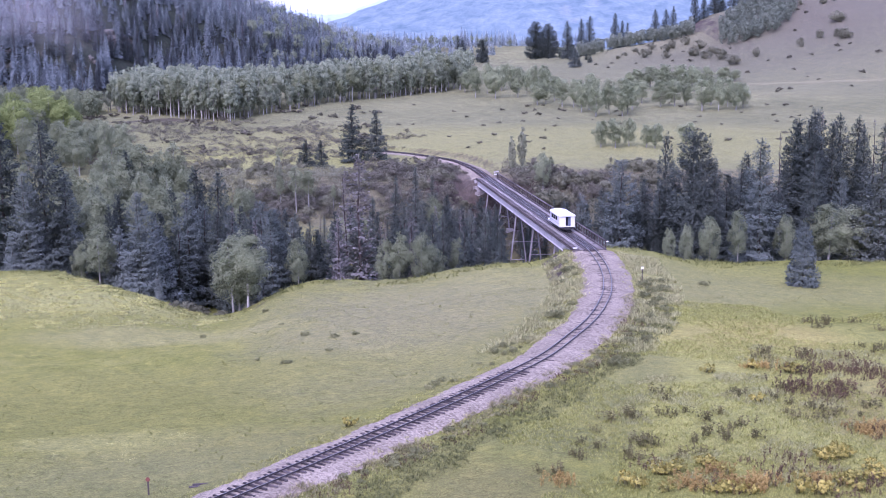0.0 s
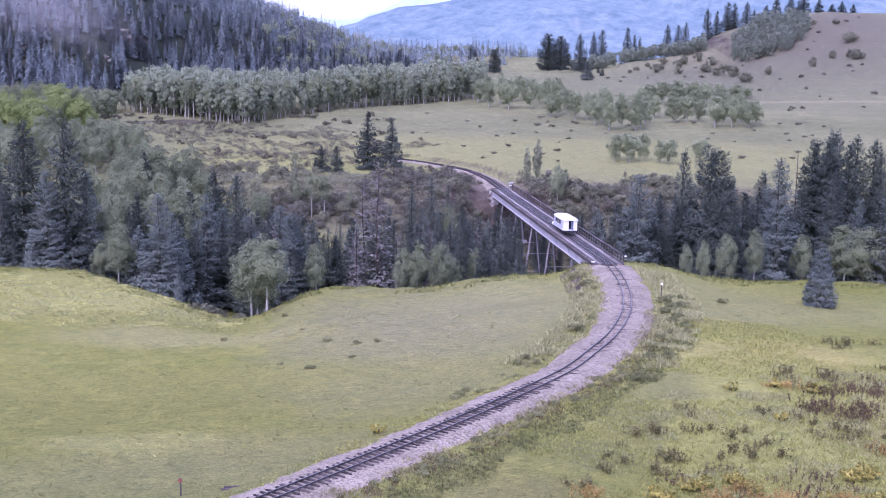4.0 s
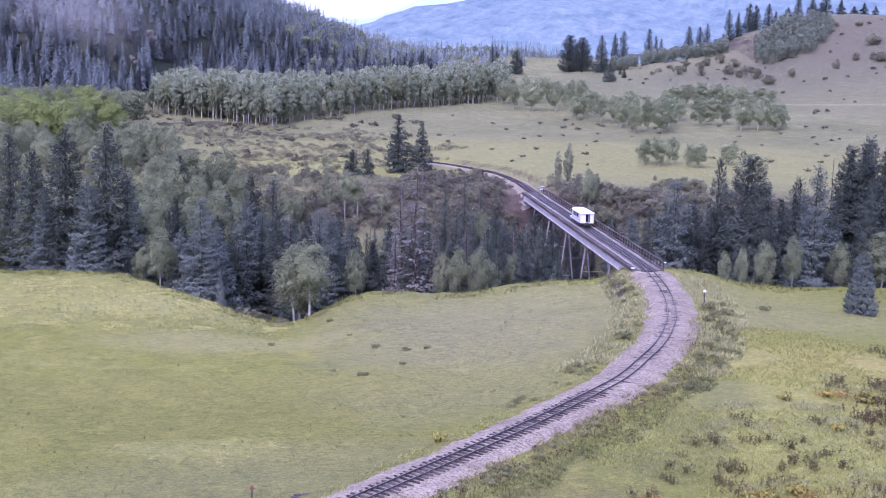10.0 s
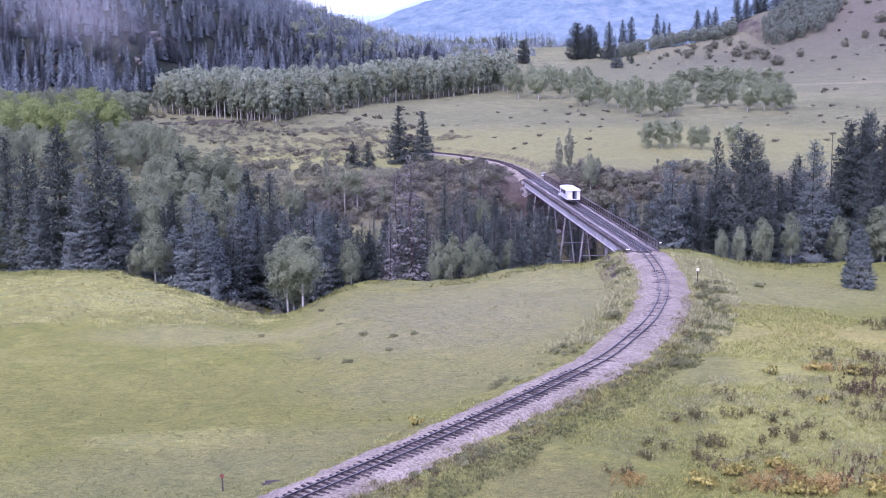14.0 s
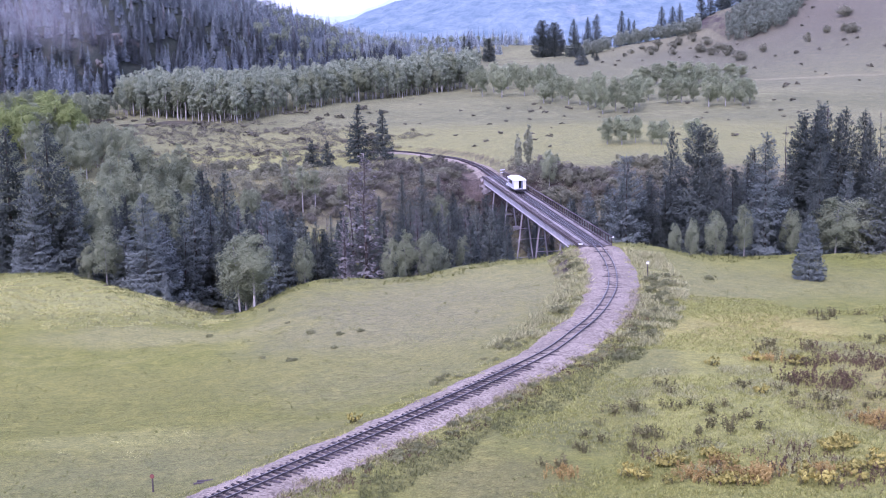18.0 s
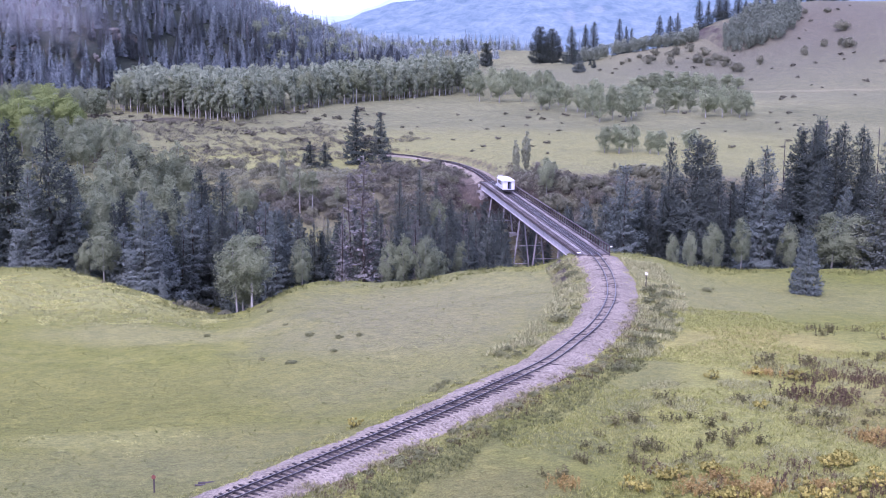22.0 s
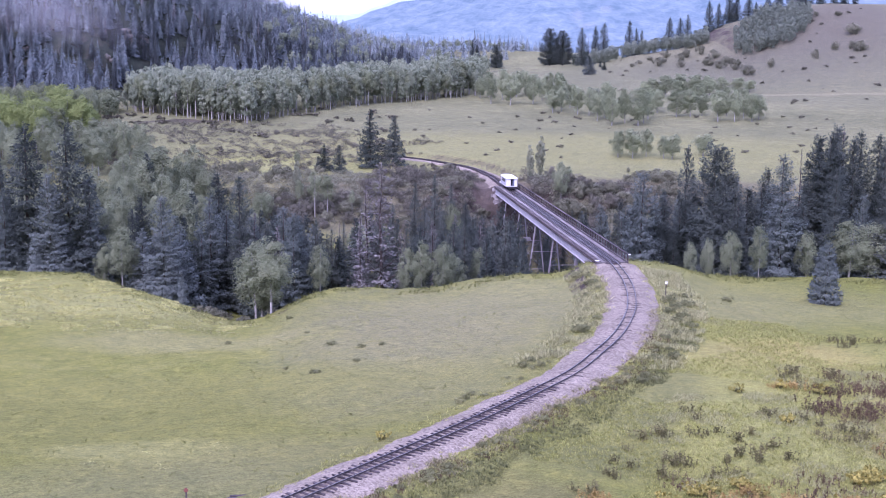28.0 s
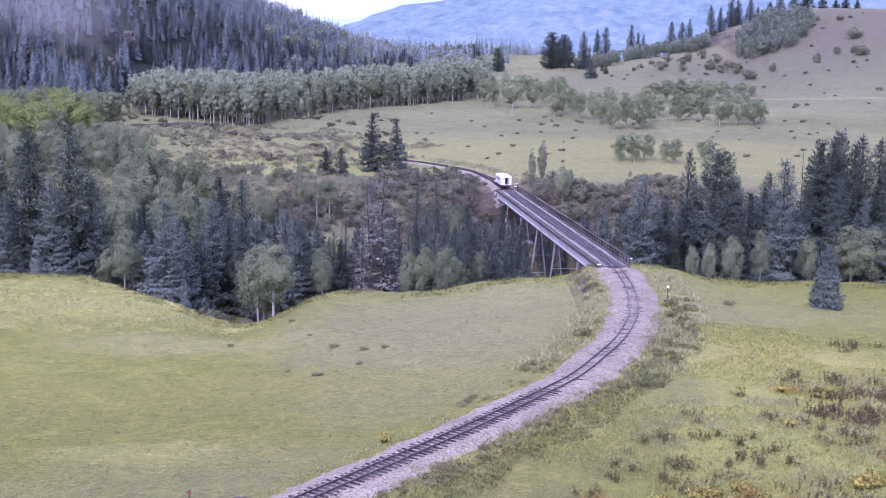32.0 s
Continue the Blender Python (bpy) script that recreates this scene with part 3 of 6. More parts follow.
# ---- ground ----
def stretched(lo, a, b, hi, fine, growth):
    """Plan lines, fine between a and b, wider and wider outwards."""
    mid = list(np.arange(a, b, fine))
    up, s = [mid[-1]], fine
    while up[-1] < hi:
        s *= growth
        up.append(up[-1] + s)
    down, s = [mid[0]], fine
    while down[-1] > lo:
        s *= growth
        down.append(down[-1] - s)
    return np.array(down[:0:-1] + mid + up[1:])


xs, ys = stretched(-4500, -95, 95, 4500, 1.1, 1.045), stretched(-3000, 62, 300, 4600, 1.1, 1.018)
gx, gy = np.meshgrid(xs, ys)
gz = land(gx, gy)
nx, ny = len(xs), len(ys)
quads = (np.arange(nx - 1)[None] + np.arange(ny - 1)[:, None] * nx).ravel()
quads = np.stack([quads, quads + 1, quads + nx + 1, quads + nx], 1).tolist()

GROUND, n, l, b = material("meadow_ground", 0.95, 0.1)
at = world_coord(n)
sep = n.new("ShaderNodeSeparateXYZ")
l.new(at, sep.inputs[0])
# grass lies in streaks across the slope: finer one way than the other
lie = n.new("ShaderNodeVectorMath")
lie.operation = "MULTIPLY"
lie.inputs[1].default_value = (0.75, 1.0, 1.0)
l.new(at, lie.inputs[0])
big, mid, fine = noise_of(n, l, 0.03, 6, 0.6, at), noise_of(n, l, 0.28, 6, 0.7, at, 0.5), noise_of(n, l, 2.6, 8, 0.8, lie.outputs[0])
tussock = noise_of(n, l, 0.75, 4, 0.65, lie.outputs[0], 0.6)
speck = noise_of(n, l, 11.0, 3, 0.8, lie.outputs[0])
tone = calc(n, l, "ADD", calc(n, l, "MULTIPLY", big, 0.5), calc(n, l, "MULTIPLY", mid, 0.5))


def blob(cx, cy, rx, ry, soft=0.5):
    """A mask over a stretch of the plan with a ragged edge."""
    u = calc(n, l, "DIVIDE", calc(n, l, "SUBTRACT", sep.outputs["X"], cx), rx)
    v = calc(n, l, "DIVIDE", calc(n, l, "SUBTRACT", sep.outputs["Y"], cy), ry)
    d = calc(n, l, "ADD", calc(n, l, "MULTIPLY", u, u), calc(n, l, "MULTIPLY", v, v))
    d = calc(n, l, "ADD", d, calc(n, l, "MULTIPLY", calc(n, l, "SUBTRACT", mid, 0.5), 2.2))
    return calc(n, l, "DIVIDE", calc(n, l, "SUBTRACT", 1.0 + soft, d), 2 * soft, True)


col = ramp(n, l, tone, [(0.32, (0.16, 0.178, 0.048)), (0.46, (0.22, 0.232, 0.06)), (0.56, (0.268, 0.272, 0.078)), (0.7, (0.34, 0.334, 0.115))])
# the far meadow's colour carries some blue of the haze
far_grass_hazed = ramp(n, l, tone, [(0.34, (0.152, 0.157, 0.088)), (0.5, (0.205, 0.209, 0.112)), (0.6, (0.252, 0.252, 0.135)), (0.72, (0.305, 0.302, 0.168))])
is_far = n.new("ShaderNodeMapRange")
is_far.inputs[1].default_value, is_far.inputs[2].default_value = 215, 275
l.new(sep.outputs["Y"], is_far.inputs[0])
col = blend(n, l, is_far.outputs[0], col, far_grass_hazed)
for where, tint, much in (
    (blob(-24, 102, 24, 12, 0.8), (0.232, 0.235, 0.07), 0.8),
    (blob(-14, 86, 16, 7, 0.7), (0.255, 0.25, 0.1), 0.7),
    (blob(-3, 145, 19, 24, 0.9), (0.275, 0.262, 0.15), 0.75),
    (blob(-6, 118, 14, 18, 0.9), (0.27, 0.262, 0.13), 0.7),
    (blob(-56, 158, 24, 15, 0.7), (0.34, 0.335, 0.12), 0.6),
    (blob(-45, 155, 15, 5, 0.6), (0.37, 0.37, 0.14), 0.6),
    (blob(-34, 137, 14, 6, 0.7), (0.35, 0.335, 0.15), 0.6),
    (blob(-30, 112, 30, 7, 0.8), (0.262, 0.262, 0.078), 0.6),
    (blob(-22, 80, 16, 7, 0.7), (0.225, 0.23, 0.095), 0.7),
    (blob(-27, 91, 7, 2.5, 0.7), (0.33, 0.33, 0.12), 0.7),
    (blob(30, 117, 8, 6, 0.8), (0.36, 0.28, 0.1), 0.9),
    (blob(27, 100, 16, 28, 0.7), (0.385, 0.375, 0.125), 0.7),
    (blob(26, 92, 10, 9, 0.7), (0.33, 0.34, 0.115), 0.7),
    (blob(13.5, 96, 3.2, 7, 0.7), (0.185, 0.195, 0.08), 0.7),
    (blob(9, 86, 5, 4, 0.7), (0.185, 0.195, 0.08), 0.7),
    (blob(18, 106, 3, 8, 0.7), (0.2, 0.205, 0.085), 0.6),
    (blob(3, 77, 6, 5, 0.7), (0.2, 0.19, 0.085), 0.6),
    (blob(34, 92, 7, 8, 0.6), (0.26, 0.225, 0.1), 0.6),
    (blob(24, 152, 34, 17, 0.8), (0.3, 0.295, 0.135), 0.6),
    (blob(30, 140, 7, 9, 0.8), (0.27, 0.265, 0.11), 0.6),
    (blob(-66, 312, 56, 44, 0.8), (0.222, 0.225, 0.105), 0.7),
    (blob(-50, 296, 20, 11, 0.6), (0.32, 0.325, 0.12), 0.85),
    (blob(-34, 286, 18, 13, 0.6), (0.29, 0.3, 0.11), 0.85),
    (blob(-30, 330, 26, 8, 0.6), (0.24, 0.235, 0.115), 0.6),
    (blob(-56, 290, 16, 9, 0.6), (0.3, 0.298, 0.135), 0.6),
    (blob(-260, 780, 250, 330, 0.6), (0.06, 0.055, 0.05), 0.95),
    (blob(150, 540, 120, 100, 0.8), (0.185, 0.186, 0.118), 0.6),
    (blob(165, 590, 75, 70, 0.8), (0.15, 0.147, 0.106), 0.8),
    (blob(190, 640, 60, 70, 0.8), (0.15, 0.138, 0.106), 0.8),
    (blob(118, 640, 34, 40, 0.8), (0.215, 0.208, 0.125), 0.7),
    (blob(130, 486, 60, 3, 0.8), (0.3, 0.28, 0.17), 0.6),
    (blob(30, 312, 90, 40, 0.7), (0.285, 0.284, 0.118), 0.7),
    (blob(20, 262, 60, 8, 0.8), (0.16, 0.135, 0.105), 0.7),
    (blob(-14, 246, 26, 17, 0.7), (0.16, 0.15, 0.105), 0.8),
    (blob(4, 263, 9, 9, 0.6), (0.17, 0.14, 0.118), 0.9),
    (blob(-84, 371, 16, 3, 0.6), (0.09, 0.075, 0.068), 0.8),
    (blob(-107, 409, 6, 6, 0.6), (0.38, 0.37, 0.15), 0.8),
):
    col = blend(n, l, calc(n, l, "MULTIPLY", where, much), col, tint)
# bare soil and litter on the steep banks
slope = n.new("ShaderNodeSeparateXYZ")
l.new(n.new("ShaderNodeNewGeometry").outputs["True Normal"], slope.inputs[0])
steep = n.new("ShaderNodeMapRange")
steep.inputs[1].default_value, steep.inputs[2].default_value = 0.94, 0.84
l.new(slope.outputs["Z"], steep.inputs[0])
soil = ramp(n, l, mid, [(0.35, (0.06, 0.05, 0.044)), (0.65, (0.13, 0.108, 0.096))])
col = blend(n, l, steep.outputs[0], col, soil)
# a darker colour over the whole stretch of the mountain wood
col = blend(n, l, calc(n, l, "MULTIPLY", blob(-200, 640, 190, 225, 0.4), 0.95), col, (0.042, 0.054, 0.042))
col = blend(n, l, 0.8, col, ramp(n, l, tussock, [(0.34, (0.82, 0.85, 0.88)), (0.5, (1.0, 1.0, 1.0)), (0.64, (1.13, 1.11, 1.06))]), "MULTIPLY")
col = blend(n, l, 0.95, col, ramp(n, l, fine, [(0.32, (0.55, 0.56, 0.52)), (0.5, (0.95, 0.95, 0.93)), (0.66, (1.25, 1.22, 1.15))]), "MULTIPLY")
col = blend(n, l, 0.65, col, ramp(n, l, speck, [(0.36, (0.35, 0.36, 0.32)), (0.5, (0.9, 0.9, 0.88)), (0.62, (1.35, 1.32, 1.25))]), "MULTIPLY")
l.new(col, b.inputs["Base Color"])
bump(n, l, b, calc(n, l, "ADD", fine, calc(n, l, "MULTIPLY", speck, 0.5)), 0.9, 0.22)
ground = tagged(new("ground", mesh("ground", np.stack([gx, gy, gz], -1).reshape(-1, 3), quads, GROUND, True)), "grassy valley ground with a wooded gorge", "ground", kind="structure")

# ---- distant mountains ----
def ridge(name, y, deep, tops, seed, mat, label, x0=-3500, x1=3500, n_x=160):
    """A mountain range: its crest runs across the valley's end."""
    r = np.random.default_rng(seed)
    xx = np.linspace(x0, x1, n_x)
    crest = np.interp(xx, *zip(*tops))
    crest = crest + np.convolve(r.normal(0, 1, n_x + 8), np.ones(9) / 9, "valid") * 14
    rows = []
    for k, (u, hgt) in enumerate([(0, -0.35), (0.25, 0.05), (0.5, 0.42), (0.75, 0.75), (1.0, 1.0), (1.3, 0.6)]):
        rows.append(np.stack([xx + r.normal(0, 8, n_x), y + deep * u + 60 * np.sin(xx * 0.008 + k), crest * hgt + (np.convolve(r.normal(0, 1, n_x + 6), np.ones(7) / 7, "valid") * 22 if 0 < k < 4 else 0)], 1))
    v = np.concatenate(rows)
    q = (np.arange(n_x - 1)[None] + np.arange(len(rows) - 1)[:, None] * n_x).ravel()
    return tagged(new(name, mesh(name, v, np.stack([q, q + 1, q + n_x + 1, q + n_x], 1).tolist(), mat, True)), label, "mountain", kind="structure")


def haze_painted(name, dark, light, glow, pale, strength):
    """Distant forest with the blue of much air and bands of mist painted into its colour and glow."""
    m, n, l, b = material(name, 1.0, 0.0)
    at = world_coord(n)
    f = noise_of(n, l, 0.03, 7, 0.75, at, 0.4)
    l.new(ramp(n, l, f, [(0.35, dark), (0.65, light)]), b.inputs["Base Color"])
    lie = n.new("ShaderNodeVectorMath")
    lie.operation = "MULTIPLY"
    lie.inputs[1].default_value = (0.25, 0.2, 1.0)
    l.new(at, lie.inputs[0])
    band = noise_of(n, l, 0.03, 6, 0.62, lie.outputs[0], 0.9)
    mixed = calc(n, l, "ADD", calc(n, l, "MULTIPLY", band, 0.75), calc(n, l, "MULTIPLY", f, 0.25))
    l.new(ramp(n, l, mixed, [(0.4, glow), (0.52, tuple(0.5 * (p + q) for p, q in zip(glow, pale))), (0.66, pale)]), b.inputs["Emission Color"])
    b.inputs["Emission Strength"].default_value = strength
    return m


# blue and pale tones are painted haze, given off as a faint glow
BLUE_NEAR = haze_painted("forest_painted_haze", (0.045, 0.065, 0.07), (0.1, 0.125, 0.132), (0.2, 0.32, 0.44), (0.43, 0.555, 0.67), 0.22)
BLUE_FAR = haze_painted("far_range_painted_haze", (0.1, 0.14, 0.2), (0.16, 0.2, 0.26), (0.5, 0.62, 0.78), (0.66, 0.75, 0.86), 0.33)
ridge("backdrop_1", 3000, 600, [(-3500, 500), (-900, 200), (-420, 30), (-330, 100), (-180, 150), (0, 175), (300, 215), (700, 235), (1500, 330), (3500, 420)], 3, BLUE_NEAR, "forested mountain with blue haze painted in")
ridge("backdrop_2", 3900, 500, [(-3500, 600), (-900, 330), (-620, 165), (-430, 138), (-340, 152), (-230, 190), (-100, 270), (500, 300), (3500, 420)], 4, BLUE_FAR, "far mountain range with pale haze painted in")

# ---- the trees, one by one ----
LEFT = [
    ("dark", -60.2, 183, 25.4, 1.2), ("dark", -67.6, 186, 25.4, 1.25), ("blue", -57.4, 184, 17.9, 1.2), ("blue", -62.2, 180, 16.8, 1.2), ("blue", -43.3, 172, 15.8, 1.4), ("blue", -39.3, 186, 18, 1.3),
    ("dark", -41.7, 205, 19.8, 1.06), ("dark", -38.5, 208, 19.2, 1.06), ("dark", -46.2, 205, 15.8, 1.18), ("blue", -46.3, 195, 15.2, 1.18), ("blue", -37.6, 190, 15.8, 1.18), ("blue", -32.9, 186, 16, 1.18),
    ("blue", -27.8, 185, 17, 1.42), ("dark", -25.8, 188, 14.3, 1.18), ("aspen", -26.2, 160, 10.7, 1.3), ("aspen", -28.7, 163, 12.1, 1.25), ("aspen", -28.2, 165, 12.3, 1.3), ("aspen", -50.5, 176, 9.8, 1.1),
    ("aspen", -53.8, 178, 6.8, 1), ("aspen", -49.4, 180, 8.2, 1), ("dark", -74.2, 190, 22, 1.3), ("blue", -63.8, 178, 6.8, 1.2), ("dark", -40, 180, 12.4, 1.18), ("dark", -85.2, 210, 24.7, 1.18),
    ("blue", -69.9, 182, 14.4, 1.1), ("small", -39.5, 166, 5.4, 0.9),
]
MIDL = [
    ("dark", -31.2, 278, 6.2, 1.9), ("dark", -27.5, 276, 6.5, 1.7), ("dark", -20.9, 284, 13.4, 1.3), ("dark", -15.5, 285, 12.0, 1.2), ("aspen", -39.1, 292, 3.5, 1.1), ("stem", -29.5, 243.5, 9.6, 1.0), ("stem", -26.9, 243, 8.6, 1.1), ("stem", -22.1, 244.9, 5.2, 0.7), ("stem", -33, 246, 7, 0.9), ("poplar", -35, 259.1, 7.2, 1.1),
    ("dead", -12.8, 186, 23, 1.5), ("dead", -15.1, 190, 20.2, 1.2), ("pine", -5.2, 236, 14.5, 1), ("pine", -8.9, 232, 13.6, 1),
    ("pine", -2, 240, 12.1, 0.9), ("dark", 0.8, 232, 13.8, 1.06), ("aspen", -1.7, 238, 9.4, 0.9), ("pine", -12.4, 215, 14.4, 1), ("pine", -3.7, 205, 17.5, 1), ("pine", 1.7, 210, 18.4, 1),
    ("pine", -6.6, 208, 17.1, 1), ("dark", 6.3, 200, 22.8, 1.18), ("dark", 7.5, 196, 20.4, 1.18), ("aspen", -6.3, 175, 9.3, 1), ("aspen", -3.2, 175, 9, 0.9), ("aspen", -8.5, 177, 9.1, 0.8),
    ("small", 3.9, 181, 11.7, 0.9), ("small", 8.4, 179, 7.8, 0.9), ("dark", -22.6, 190, 10.9, 1.3), ("dark", -19.5, 186, 10.4, 1.3), ("dark", -17.8, 196, 10.8, 1.3), ("dark", -22.3, 180, 8.7, 1.18),
    ("aspen", 2.3, 185, 12.7, 0.8),
]
MASS = [
    ("aspen", -58.5, 235, 18.6, 1.1), ("aspen", -56, 240, 15.5, 1), ("aspen", -54.2, 245, 15.3, 1.1), ("aspen", -60.6, 230, 17, 1), ("aspen", -62.1, 225, 15.6, 1.1), ("aspen", -62.4, 215, 15.3, 1),
    ("aspen", -68.8, 225, 16.7, 1.2), ("aspen", -54.5, 220, 16.3, 1.1), ("aspen", -50.9, 222, 15.1, 1), ("dark", -60.3, 232, 17.9, 1.06), ("aspen", -50.5, 240, 12, 1), ("aspen", -60.1, 200, 13, 1),
    ("aspen", -56.8, 205, 14.3, 1), ("aspen", -52, 205, 13.9, 1), ("aspen", -47.6, 220, 12, 1), ("aspen", -41.5, 245, 5.4, 0.9), ("aspen", -65.9, 210, 15, 1),
]
RIGHT = [
    ("blue", 28.3, 192, 24, 1.25), ("dark", 37.5, 203, 27.2, 0.85), ("round", 40.8, 196, 25.8, 1.1), ("pine", 43.9, 195, 20.3, 1.0), ("blue", 47.9, 182, 20.8, 1.42), ("dark", 47.3, 200, 17.8, 1.42),
    ("dark", 50.8, 205, 18.4, 1.3), ("dark", 52.9, 210, 20.3, 1.18), ("dark", 60.3, 206, 25.3, 1.18), ("dark", 61.5, 203, 25.7, 1.2), ("dark", 64.7, 210, 27.1, 1.06), ("dark", 56.9, 185, 19.2, 0.9),
    ("dark", 69.2, 212, 26.2, 1.0), ("dark", 73.2, 214, 25.4, 1.0), ("dark", 66.8, 208, 25.5, 0.9), ("dark", 71.4, 206, 24.2, 0.9), ("snag", 75.2, 212, 25, 0.5), ("pine", 65.5, 180, 22.5, 1.3), ("blue", 63.5, 192, 15.6, 1), ("dark", 58.2, 204, 17.8, 1.18), ("dark", 32.4, 200, 17.7, 1.18),
    ("dark", 35.8, 215, 18.7, 1.18), ("blue", 24.8, 215, 19.5, 1.1), ("dark", 29.2, 222, 16.9, 1.18), ("dark", 36.1, 200, 18, 1.18), ("dark", 43.2, 190, 15.5, 1.18), ("dark", 53.4, 190, 14.1, 1.18),
    ("lone", 47.2, 157, 8.6, 1.18), ("snag", 57.3, 206, 23.4, 0.5), ("dark", 63, 206, 27.4, 0.75), ("snag", 64.3, 206, 26.5, 0.5), ("dark", 60.9, 208, 25.4, 1.05), ("round", 62.2, 204, 22.5, 0.75), ("dark", 75.7, 200, 26.1, 1.42), ("dark", 81.4, 205, 24.6, 1.42), ("dark", 69.6, 200, 16.8, 1.18),
]
RIM = [
    ("aspen", 33.2, 176, 6.3, 0.77), ("aspen", 35.8, 176, 7.1, 0.68), ("aspen", 39.4, 177, 8.7, 0.85), ("aspen", 43.5, 177, 9.1, 0.77), ("aspen", 51.4, 180, 8.4, 0.85), ("aspen", 58.5, 182, 10.6, 1.4),
    ("aspen", 61.5, 182, 10.8, 1.3), ("aspen", 56.6, 184, 9.3, 1.2), ("aspen", 64, 183, 10.6, 1.2), ("bush", 34.6, 172, 0.4, 1.3), ("poplar", 15.4, 267, 8.2, 0.9), ("poplar", 17.6, 268, 10.2, 0.9), ("aspen", 21.2, 255, 8.6, 0.9),
    ("aspen", 22, 264, 4.9, 1), ("aspen", 23.4, 262, 4.6, 0.9), ("bush", 19.8, 262, 1.2, 1), ("bush", 23, 250, 4.1, 1.4), ("bush", 32.1, 258, 2.7, 1),
    ("bush", -2.9, 278, 2.2, 1.5), ("bush", -6, 272, 1.2, 1.4), ("bush", 2.1, 262, 1.5, 1.3),
]
